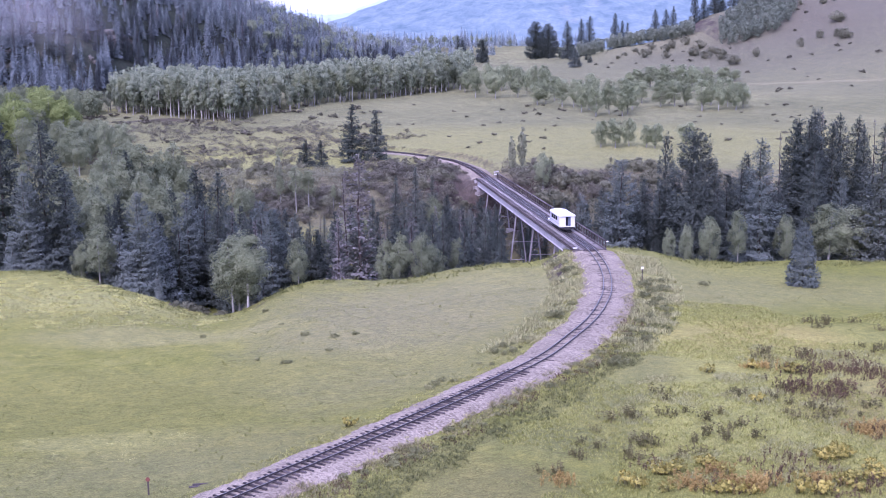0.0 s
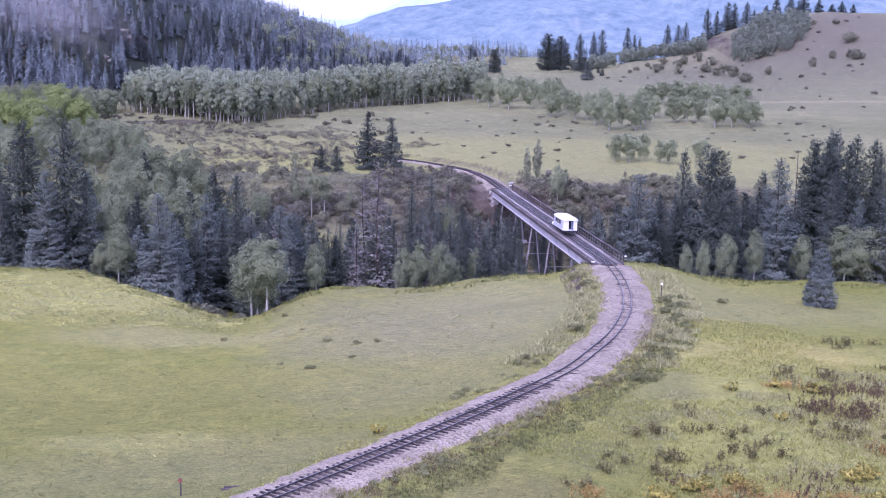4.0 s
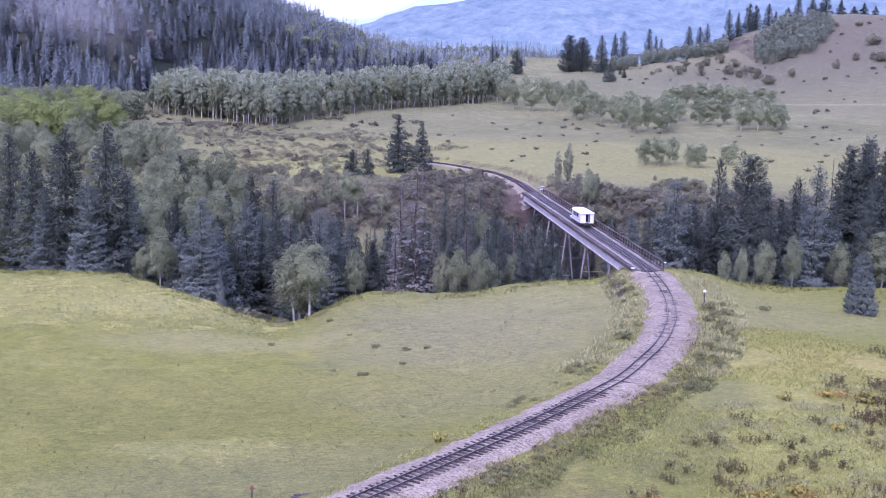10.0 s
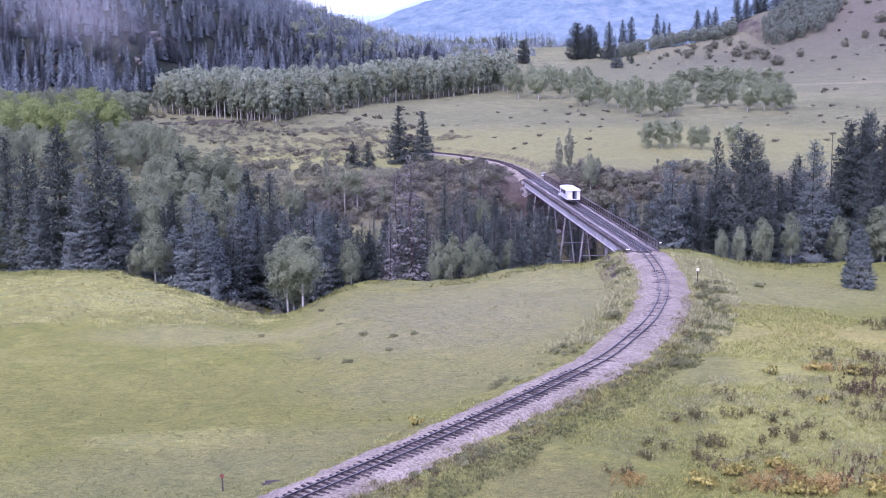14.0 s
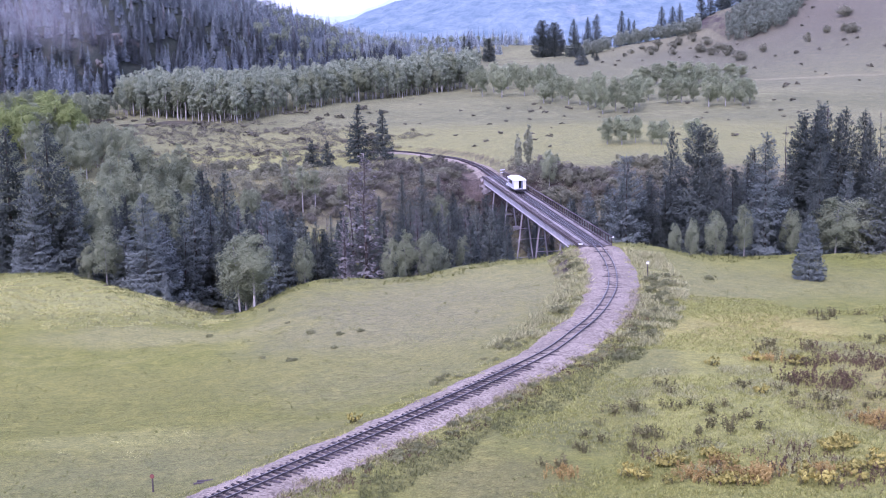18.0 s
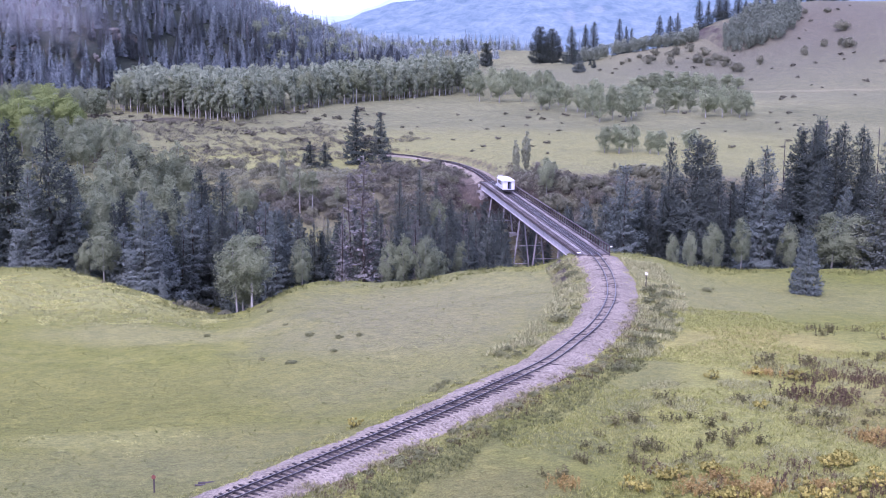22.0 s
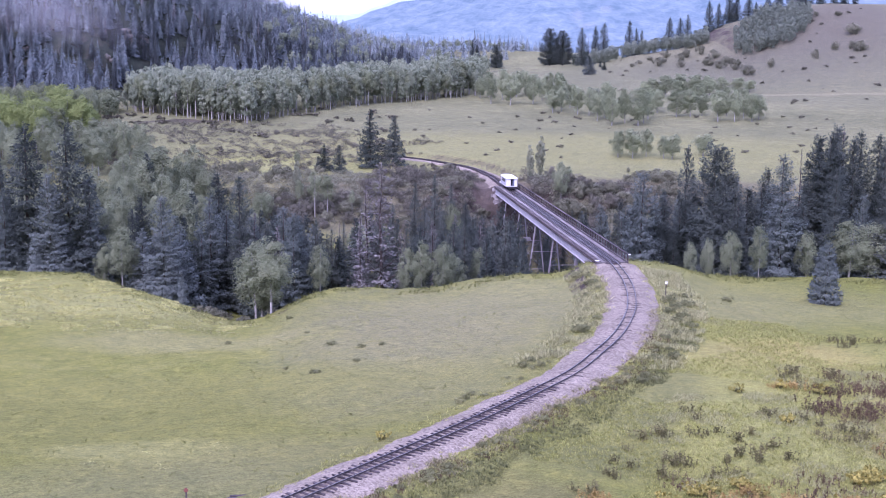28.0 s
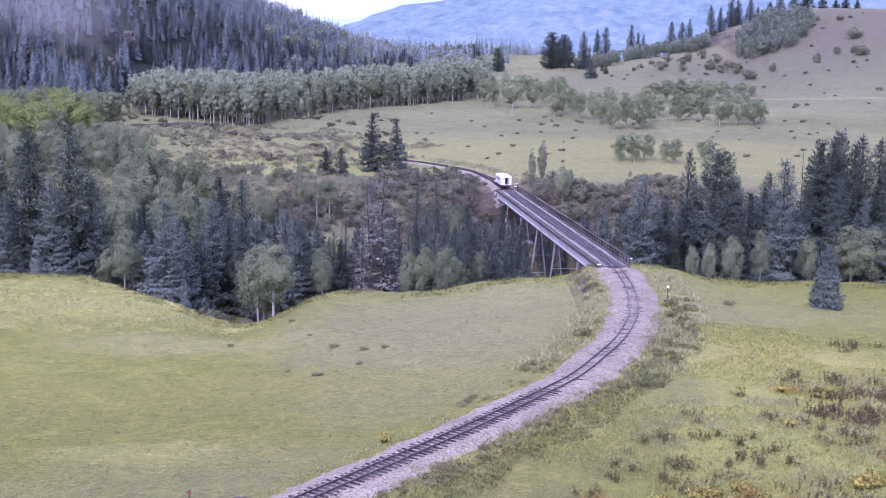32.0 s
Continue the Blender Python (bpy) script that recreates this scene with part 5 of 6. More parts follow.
mist("mist_puff", (341, 2760, 117), (30, 12), radians(85), 0.0, "small white puff of cloud before the far mountain")

# ---- far woods and grass, too many to count ----
def footing(x, y):
    """The height that grass stands on: the ground, or the ballast's shoulder where that is higher."""
    _, d, z = line_near(x, y)
    return np.maximum(land(x, y), np.where(d < 4.4, z + np.interp(d, [1.75, 2.75, 3.55, 4.6], [-0.25, -0.52, -0.8, -1.35]), -99.0))


def thicket(name, shapes, spots, mat, label, category):
    """Many plants as one mesh: shapes are unit plants, spots rows of x, y, height, width."""
    r = np.random.default_rng(len(name))
    spots = np.array(spots)
    z = (footing if category == "grass" else land)(spots[:, 0], spots[:, 1]) - 0.1
    which = r.integers(0, len(shapes), len(spots))
    vs, fs, ns, total = [], [], [], 0
    for k, (v, f, out) in enumerate(shapes):
        i = np.where(which == k)[0]
        a = r.random(len(i)) * 6.283
        c, s = np.cos(a)[:, None], np.sin(a)[:, None]
        x = (v[None, :, 0] * c - v[None, :, 1] * s) * spots[i, 3:4] + spots[i, 0:1]
        y = (v[None, :, 0] * s + v[None, :, 1] * c) * spots[i, 3:4] + spots[i, 1:2]
        vs.append(np.stack([x, y, v[None, :, 2] * spots[i, 2:3] + z[i, None]], -1).reshape(-1, 3))
        ns.append(np.stack([out[None, :, 0] * c - out[None, :, 1] * s, out[None, :, 0] * s + out[None, :, 1] * c, out[None, :, 2] + 0 * c], -1).reshape(-1, 3))
        fs.append((np.array(f)[None] + (np.arange(len(i)) * len(v))[:, None, None] + total).reshape(-1, 3))
        total += len(i) * len(v)
    return tagged(new(name, leafage(name, np.concatenate(vs), np.concatenate(fs), np.concatenate(ns), mat)), label, category, kind="stuff")


def far_spruce(seed, tiers=25, boughs=7):
    """A distant conifer of unit height and unit reach: ragged whorls of narrow drooping boughs."""
    r = np.random.default_rng(seed)
    base, tip, side, out = [], [], [], []
    for k in range(tiers):
        u = 0.03 + 0.92 * k / tiers
        for j in range(boughs - (u > 0.7)):
            a = 6.283 * (j + 0.5 * (k % 2)) / boughs + r.normal(0, 0.3)
            ray_out = np.array([math.cos(a), math.sin(a), 0])
            reach = (1 - u) ** 0.8 * (0.5 + 0.6 * r.random()) + 0.05
            base.append(ray_out * reach * 0.12 + (0, 0, u + 0.05 * (1 - u)))
            tip.append(ray_out * reach + (0, 0, u - 0.045 * (1 - u) + r.normal(0, 0.012)))
            side.append(np.array([-ray_out[1], ray_out[0], 0]) * (0.2 * reach + 0.02))
            out.append(ray_out * 0.8 + (0, 0, 0.55) + r.normal(0, 0.15, 3))
    base.append((0, 0, 0.84)), tip.append((0, 0, 1)), side.append((0.05, 0.02, 0)), out.append((0, -0.6, 0.6))
    base.append((0, 0, 0.84)), tip.append((0, 0, 1)), side.append((-0.02, 0.05, 0)), out.append((0, -0.6, 0.6))
    return kites(np.array(base), np.array(tip), np.array(side), 0.6, np.array(out))


def far_leafy(seed, count=330, low=0.3):
    """A distant leafy crown of unit height and unit width: rounded lobes of small leaf clumps over a thin stem."""
    r = np.random.default_rng(seed)
    k = 17
    v = unit(r.normal(0, 1, (k, 3)) + (0, 0, 0.2)) * r.random((k, 1)) ** 0.4
    lobes = v * (0.58, 0.58, (1 - low) * 0.36) + (0, 0, low + (1 - low) * (0.5 if low > 0.1 else 0.38))
    i = r.integers(0, k, count)
    q = unit(r.normal(0, 1, (count, 3)) + v[i] * 0.7 + (0, 0, 0.25)) * r.random((count, 1)) ** 0.25
    out = unit(q * 0.9 + v[i] * 0.75 + (0, 0, 0.25) + r.normal(0, 0.2, q.shape))
    turn = unit(out + r.normal(0, 0.5, q.shape))
    d = unit(np.cross(turn, r.normal(0, 1, q.shape)))
    side = np.cross(turn, d) * (0.085, 0.085, 0.024)
    d = d * (0.19, 0.19, 0.054)
    base = lobes[i] + q * (0.32, 0.32, 0.085) - d / 2
    stem = np.array([[0.0, 0, 0]]), np.array([[0.0, 0, 0.7]]), np.array([[0.03, 0, 0]])
    return kites(*(np.concatenate([p, e]) for p, e in zip((base, base + d, side), stem)), 0.5, np.concatenate([out, [[0, -1, 0.2]]]))


def spread(count, box_plan, test, tall, wide, seed, many_small=1.0):
    r = np.random.default_rng(seed)
    x0, x1, y0, y1 = box_plan
    x, y = r.uniform(x0, x1, count * 4), r.uniform(y0, y1, count * 4)
    keep = np.where(test(x, y))[0][:count]
    h = r.uniform(*tall, len(keep))
    h = tall[0] + (h - tall[0]) ** many_small / (tall[1] - tall[0]) ** (many_small - 1)
    return np.stack([x[keep], y[keep], h, h * r.uniform(*wide, len(keep))], 1)


def near_first(y, seed):
    """Thins the wood out with distance, where the trees hide one another."""
    return np.random.default_rng(seed).random(len(y)) < np.clip((820 - y) / 260, 0.3, 1.0)


FAR_SPRUCE, FAR_LEAF, FAR_LOW = [far_spruce(k) for k in range(8)], [far_leafy(k) for k in range(6)], [far_leafy(20 + k, low=0.02) for k in range(5)]
# spruce and fir needles are paled and blued to paint in the distance haze
FAR_NEEDLES = foliage("mountain_spruce_needles_hazed", (0.085, 0.106, 0.112), (0.155, 0.188, 0.198), (0.24, 0.28, 0.29), patch=0.6, translucent=0.15, spread_out=0.6)
FAR_GREEN = foliage("mountain_fir_needles_hazed", (0.165, 0.205, 0.205), (0.275, 0.328, 0.325), (0.395, 0.45, 0.44), patch=0.6, translucent=0.15, spread_out=0.6)
FAR_GREY = foliage("mountain_dying_needles", (0.11, 0.108, 0.108), (0.16, 0.158, 0.156), (0.22, 0.216, 0.212), patch=0.5)
FLANK = (-300, -20, 425, 700)
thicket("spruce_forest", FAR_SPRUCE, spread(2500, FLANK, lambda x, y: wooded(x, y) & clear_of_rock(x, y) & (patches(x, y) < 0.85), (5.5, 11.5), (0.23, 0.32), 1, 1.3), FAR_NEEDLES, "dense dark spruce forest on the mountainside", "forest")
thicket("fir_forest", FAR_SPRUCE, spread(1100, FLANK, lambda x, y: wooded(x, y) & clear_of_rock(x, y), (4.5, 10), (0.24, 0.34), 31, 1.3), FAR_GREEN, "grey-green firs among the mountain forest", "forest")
thicket("dying_firs_forest", FAR_SPRUCE, spread(200, FLANK, lambda x, y: wooded(x, y) & clear_of_rock(x, y), (8, 12), (0.1, 0.15), 32), FAR_GREY, "grey dying firs scattered in the mountain forest", "forest")
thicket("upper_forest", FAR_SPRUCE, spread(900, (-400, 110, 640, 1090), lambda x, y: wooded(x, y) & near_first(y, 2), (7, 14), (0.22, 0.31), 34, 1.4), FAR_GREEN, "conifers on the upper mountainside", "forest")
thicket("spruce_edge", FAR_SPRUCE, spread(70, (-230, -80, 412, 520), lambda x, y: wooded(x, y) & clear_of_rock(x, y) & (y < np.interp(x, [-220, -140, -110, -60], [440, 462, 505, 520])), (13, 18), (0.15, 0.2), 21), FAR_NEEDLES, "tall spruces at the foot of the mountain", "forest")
thicket("aspen_forest", FAR_LEAF, spread(800, (-400, 110, 470, 1060), lambda x, y: wooded(x, y) & near_first(y, 4) & (((patches(x, y) > 0.1) & (y > 545) & (x > -140)) | ((x > -75 - (y - 500) * 0.12) & (y < 720) & (patches(x, y, 0.05) > -0.1))), (7, 11), (0.24, 0.34), 2), GROVE_LEAF, "pale green aspens among the mountain forest", "forest")
thicket("far_grove", FAR_LEAF, spread(420, (-112, 12, 372, 515), lambda x, y: (y - grove_edge(x) > 8) & (y - grove_edge(x) < 58), (11, 14.5), (0.19, 0.27), 3), GROVE_LEAF, "crowns of the big aspen grove behind its front trees", "grove")
thicket("hill_grove", FAR_LOW, spread(190, (120, 205, 580, 680), lambda x, y: ((x - 155 - (y - 610) * 0.32) / np.interp(y, [580, 630, 680], [20, 19, 15])) ** 2 + ((y - 626) / 42) ** 2 < 1, (8, 13), (0.2, 0.28), 4), HILL_LEAF, "aspen grove on the hillside", "grove")
thicket("ridge_grove", FAR_LOW, spread(150, (64, 134, 640, 690), lambda x, y: (np.abs(y - 658 + (x - 100) * 0.12) < 10) & (patches(x, y, 0.15) > -0.55), (7, 12), (0.22, 0.32), 5), HILL_LEAF, "strip of aspens along the hill's crest", "grove")
thicket("back_grove", FAR_LOW, spread(150, (-175, -80, 352, 440), lambda x, y: (((x + 140) / 33) ** 2 + ((y - 388) / 30) ** 2 < 1) & (y > 350) & (x < -108), (9, 12), (0.26, 0.36), 6), ASPEN_LEAF, "aspens behind the sagebrush slope", "grove")
thicket("valley_spruces", FAR_SPRUCE, spread(130, (-40, 170, 700, 1100), lambda x, y: (x < 22 + (y - 700) * 0.3) & ((x < 10 + (y - 700) * 0.06) | (y > 960)) & (patches(x, y, 0.06) > -0.3), (7, 16), (0.13, 0.2), 8), FAR_NEEDLES, "row of spruces across the upper valley", "forest")


def low_bush(seed, count=80):
    r = np.random.default_rng(seed)
    v = unit(r.normal(0, 1, (count, 3)) + (0, 0, 0.4)) * r.random((count, 1)) ** 0.3
    up = unit(v + r.normal(0, 0.5, v.shape) + (0, 0, 0.4))
    d = unit(np.cross(up, r.normal(0, 1, v.shape))) * 0.165
    return kites(v * (0.8, 0.8, 0.5) + (0, 0, 0.42) - d / 2, v * (0.8, 0.8, 0.5) + (0, 0, 0.42) + d / 2, np.cross(up, d) * 0.45, 0.5, unit(v) + (0, 0, 0.4))


LOW_BUSH = [low_bush(k) for k in range(5)]
thicket("sagebrush_cover", LOW_BUSH, spread(2000, (-118, -2, 276, 402), lambda x, y: (((x + 66) / 54) ** 2 + ((y - 318) / 48) ** 2 < 1.1 + 0.3 * patches(x, y, 0.1)) & (patches(x, y, 0.13) > -0.35), (0.4, 1.15), (0.9, 1.6), 41), SAGE_LEAF, "low grey sagebrush covering the slope", "bush")
thicket("gorge_brush", LOW_BUSH, spread(1900, (-60, 70, 206, 282), lambda x, y: (y > np.where(x > 22, 226, 246) + 10 * patches(x, y, 0.2)) & (y < np.where(x > 22, 262 + 11 * patches(x, y, 0.17), 276)) & (line_near(x, y)[1] > 6), (0.5, 1.5), (0.9, 1.5), 42), WILLOW, "tangled grey-green brush on the gorge's bank", "bush")
thicket("bank_twigs", LOW_BUSH, spread(1500, (-44, 70, 232, 278), lambda x, y: (y > np.where(x > 22, 232, 240)) & (y < np.where(x > 22, 260, 269) + 10 * patches(x, y, 0.2)) & ((x > -21) | (y < 254)) & (line_near(x, y)[1] > 4.5), (0.5, 1.6), (0.8, 1.3), 44), TWIGS, "bare brown twigs covering the gorge's bank", "bush")


def tuft(seed, blades=7, spread_out=0.5):
    r = np.random.default_rng(seed)
    base = np.concatenate([r.normal(0, 0.25, (blades, 2)), np.full((blades, 1), -0.05)], 1)
    d = np.concatenate([r.normal(0, spread_out, (blades, 2)), np.ones((blades, 1))], 1)
    d *= r.uniform(0.6, 1.0, (blades, 1))
    side = unit(np.cross(d, r.normal(0, 1, d.shape))) * 0.06
    return kites(base, base + d, side, 0.35, r.normal(0, 0.3, d.shape) + (0, -0.15, 1))


TUFTS = [tuft(k) for k in range(6)]


def in_view(x, y):
    return (x > -0.41 * y - 9) & (x < 0.41 * y + 6) & (y < near_rim(x) + 4)


def clear(x, y, room=3.5):
    return line_near(x, y)[1] > room


GRASS = foliage("meadow_grass_blades", (0.18, 0.2, 0.068), (0.295, 0.308, 0.108), (0.45, 0.448, 0.185), translucent=0.5)
STRAW = foliage("straw_grass_blades", (0.36, 0.36, 0.17), (0.52, 0.51, 0.255), (0.7, 0.67, 0.36), translucent=0.5)
LUSH = foliage("rough_grass_blades", (0.235, 0.25, 0.082), (0.44, 0.445, 0.14), (0.7, 0.68, 0.245), translucent=0.5)
thicket("meadow_grass", TUFTS, spread(24000, (-80, 78, 60, 185), lambda x, y: in_view(x, y) & clear(x, y) & (np.random.default_rng(3).random(len(x)) < 70 / np.maximum(y, 70)), (0.12, 0.32), (0.9, 1.6), 11), GRASS, "short grey-green meadow grass", "grass")
thicket("rough_grass", TUFTS, spread(26000, (4, 50, 62, 135), lambda x, y: in_view(x, y) & beside(x, y, 1, 3.8, 90) & (y < 128 + 8 * patches(x, y, 0.11)) & (patches(x, y, 0.16) > -0.25), (0.16, 0.46), (0.6, 1.1), 12), LUSH, "rough tall grass and weeds beside the railway", "grass")
thicket("straw_grass", TUFTS, spread(11000, (-80, 36, 62, 185), lambda x, y: in_view(x, y) & clear(x, y, 3.3) & (((line_near(x, y)[1] < 6.5 + 2.0 * patches(x, y, 0.25)) & (y > 116 + 6 * patches(x, y, 0.2)) & (y < 168)) | (((x + 52) / 24) ** 2 + ((y - 150) / 13) ** 2 < 1.1 * patches(x, y, 0.3) + 0.55)), (0.2, 0.5), (0.7, 1.2), 13), STRAW, "tufts of pale straw-coloured grass", "grass")
thicket("verge_grass", TUFTS, spread(9000, (-30, 30, 60, 168), lambda x, y: (line_near(x, y)[1] > 2.5 + 0.7 * patches(x, y, 0.9)) & (line_near(x, y)[1] < 4.8) & (patches(x, y, 0.35) > -0.6), (0.15, 0.4), (0.7, 1.2), 14), LUSH, "weeds along the foot of the ballast", "grass")
TUFT_GOLD = foliage("golden_grass_blades", (0.46, 0.47, 0.18), (0.66, 0.65, 0.26), (0.85, 0.82, 0.38), translucent=0.5)
thicket("golden_tufts", TUFTS, spread(16000, (-80, -24, 128, 172), lambda x, y: in_view(x, y) & (patches(x, y, 0.75) + 0.5 * patches(y, x, 0.33) > 0.36) & (((x + 52) / 27) ** 2 + ((y - 156) / 15) ** 2 < 1), (0.2, 0.45), (0.8, 1.4), 19), TUFT_GOLD, "clumps of golden grass along the meadow's rim", "grass")
thicket("golden_tufts", TUFTS, spread(800, (-34, -16, 84, 97), lambda x, y: (patches(x, y, 1.1) + 0.5 * patches(y, x, 0.5) > 0.3) & (((x + 26) / 8) ** 2 + ((y - 90) / 4) ** 2 < 1), (0.1, 0.2), (0.9, 1.6), 20), TUFT_GOLD, "clumps of golden grass on the meadow", "grass")
thicket("pale_tufts", TUFTS, spread(6000, (14, 46, 76, 112), lambda x, y: in_view(x, y) & beside(x, y, 1, 8, 90) & (patches(x, y, 0.5) + 0.5 * patches(y, x, 0.23) > 0.3), (0.2, 0.5), (0.6, 1.1), 22), STRAW, "pale dry tufts in the rough grass", "grass")
DITCH = foliage("ditch_grass_blades", (0.1, 0.112, 0.048), (0.175, 0.19, 0.082), (0.29, 0.3, 0.13), translucent=0.5)
thicket("ditch_grass", TUFTS, spread(12000, (-6, 34, 70, 135), lambda x, y: beside(x, y, 1, 4.4, 7.6 + patches(x, y, 0.4)), (0.2, 0.45), (0.7, 1.2), 15), DITCH, "lush green grass in the ditch beside the railway", "grass")
thicket("verge_straw", TUFTS, spread(9500, (-6, 34, 92, 167), lambda x, y: (beside(x, y, -1, 2.8, 6.8) | beside(x, y, 1, 3.6, 8.5)) & (y > 112) & (patches(x, y, 0.45) > -0.2), (0.35, 0.85), (0.6, 1.0), 16), STRAW, "tall straw-coloured grass along the railway verge", "grass")
thicket("edge_weeds", TUFTS, spread(4200, (-20, 32, 62, 150), lambda x, y: beside(x, y, 1, 3.3 + 0.35 * patches(x, y, 0.8), 5.0) & (patches(x, y, 0.5) > -0.55), (0.2, 0.5), (0.6, 1.0), 17), LUSH, "ragged weeds at the foot of the ballast", "grass")
thicket("edge_weeds", TUFTS, spread(2600, (-30, 22, 58, 150), lambda x, y: beside(x, y, -1, 3.0 + 0.3 * patches(x, y, 0.8), 4.2) & (patches(x, y, 0.6) > -0.4), (0.25, 0.5), (0.6, 1.0), 18), GRASS, "ragged weeds at the foot of the ballast", "grass")
FOOT = foliage("dry_weeds_on_gravel", (0.2, 0.185, 0.1), (0.33, 0.305, 0.165), (0.5, 0.47, 0.27), translucent=0.5)
thicket("ballast_weeds", TUFTS, spread(18000, (-24, 32, 60, 140), lambda x, y: beside(x, y, 1, 2.35 + 0.6 * patches(x, y, 0.7), 4.5 + 0.6 * patches(x, y, 0.4)) & (patches(x, y, 0.55) > -0.5), (0.18, 0.48), (0.9, 1.5), 23), FOOT, "dry brown weeds creeping onto the ballast", "grass")
thicket("ballast_weeds", TUFTS, spread(2200, (-30, 22, 58, 160), lambda x, y: beside(x, y, -1, 2.6 + 0.3 * patches(x, y, 0.7), 3.6) & (patches(x, y, 0.5) > -0.2), (0.12, 0.34), (0.7, 1.2), 24), FOOT, "dry brown weeds creeping onto the ballast", "grass")
thicket("rim_grass", TUFTS, spread(5200, (-80, 78, 150, 192), lambda x, y: (np.abs(y - near_rim(x) + 1.5) < 3.2) & clear(x, y, 4.5) & (patches(x, y, 0.4) > -0.5), (0.25, 0.7), (0.6, 1.1), 25), GRASS, "longer grass along the gorge's rim", "grass")
for root in [root for key, root in KINDS.items() if key not in USED]:
    for ob in (*root.children, root):
        bpy.data.objects.remove(ob)

# ---- the railway ----
RAIL_STEEL, n, l, b = material("rail_steel", 0.55, 0.5, 0.2)
at = n.new("ShaderNodeTexCoord").outputs["Object"]
l.new(ramp(n, l, noise_of(n, l, 1.5, coord=at), [(0.35, (0.035, 0.03, 0.03)), (0.65, (0.08, 0.07, 0.068))]), b.inputs["Base Color"])
SHINE = mottled("polished_rail_top", (0.05, 0.046, 0.046), (0.1, 0.094, 0.092), 0.7, 0.3, 0.7, 0.0, relief=0)
TIE_WOOD = mottled("creosoted_tie", (0.03, 0.026, 0.027), (0.1, 0.085, 0.085), 1.5, 0.9, per_object=0.4)
DECK_WOOD = mottled("weathered_deck_timber", (0.05, 0.044, 0.043), (0.15, 0.134, 0.13), 1.3, 0.9, per_object=0.35)
PLANK_WOOD = mottled("weathered_plank", (0.14, 0.128, 0.12), (0.31, 0.285, 0.27), 1.0, 0.9, per_object=0.35)
RAILING_WOOD = mottled("dark_railing_timber", (0.035, 0.028, 0.026), (0.12, 0.1, 0.095), 1.3, 0.9, per_object=0.3)
GIRDER = mottled("grey_girder_paint", (0.38, 0.37, 0.385), (0.54, 0.525, 0.54), 0.8, 0.55, 0.4, 0.1, 9.0, 0.1)
STEEL_GREY = mottled("grey_steel", (0.2, 0.19, 0.2), (0.38, 0.36, 0.37), 0.7, 0.6, 0.4, 0.2, 8.0, 0.1)
STONE = mottled("abutment_stone", (0.17, 0.15, 0.14), (0.4, 0.37, 0.36), 0.8, 0.95, per_object=0.4)
WHITE = mottled("white_paint", (0.68, 0.68, 0.7), (0.86, 0.86, 0.87), 0.6, 0.5, 0.4, relief=0.05)
RED = mottled("faded_red_paint", (0.12, 0.045, 0.035), (0.22, 0.085, 0.065), 2.0, 0.6)
DARK = mottled("dark_iron", (0.015, 0.014, 0.016), (0.05, 0.048, 0.05), 2.0, 0.6, 0.3)

BALLAST, n, l, b = material("gravel_ballast", 0.95, 0.15)
at = world_coord(n)
v = n.new("ShaderNodeTexVoronoi")
v.inputs["Scale"].default_value = 7.0
l.new(at, v.inputs["Vector"])
col = ramp(n, l, calc(n, l, "ADD", calc(n, l, "MULTIPLY", noise_of(n, l, 0.25, 5, 0.6, at), 0.5), calc(n, l, "MULTIPLY", noise_of(n, l, 9.0, 3, 0.7, at), 0.5)), [(0.34, (0.17, 0.144, 0.11)), (0.5, (0.255, 0.219, 0.168)), (0.66, (0.35, 0.305, 0.238))])
stone = n.new("ShaderNodeSeparateColor")
l.new(v.outputs["Color"], stone.inputs[0])
col = blend(n, l, 0.9, col, ramp(n, l, stone.outputs[0], [(0.0, (0.5, 0.48, 0.48)), (0.5, (0.95, 0.94, 0.94)), (1.0, (1.32, 1.32, 1.32))]), "MULTIPLY")
l.new(col, b.inputs["Base Color"])
bump(n, l, b, v.outputs["Distance"], 0.5, 0.045)


def sides_of(curve):
    d = np.gradient(curve, axis=0)
    d[:, 2] = 0
    d = unit(d)
    return d, np.stack([d[:, 1], -d[:, 0], 0 * d[:, 0]], 1)


def swept(curve, profile):
    """A profile of (across, up) points carried along a curve, as vertices and faces."""
    d, right = sides_of(curve)
    v = np.concatenate([curve[:, None] + right[:, None] * np.array(profile)[None, :, :1] + np.array((0, 0, 1.0)) * np.array(profile)[None, :, 1:]], 0).reshape(-1, 3)
    m, k = len(profile), len(curve)
    f = [(i * m + j, i * m + j + 1, (i + 1) * m + j + 1, (i + 1) * m + j) for i in range(k - 1) for j in range(m - 1)]
    return v, f


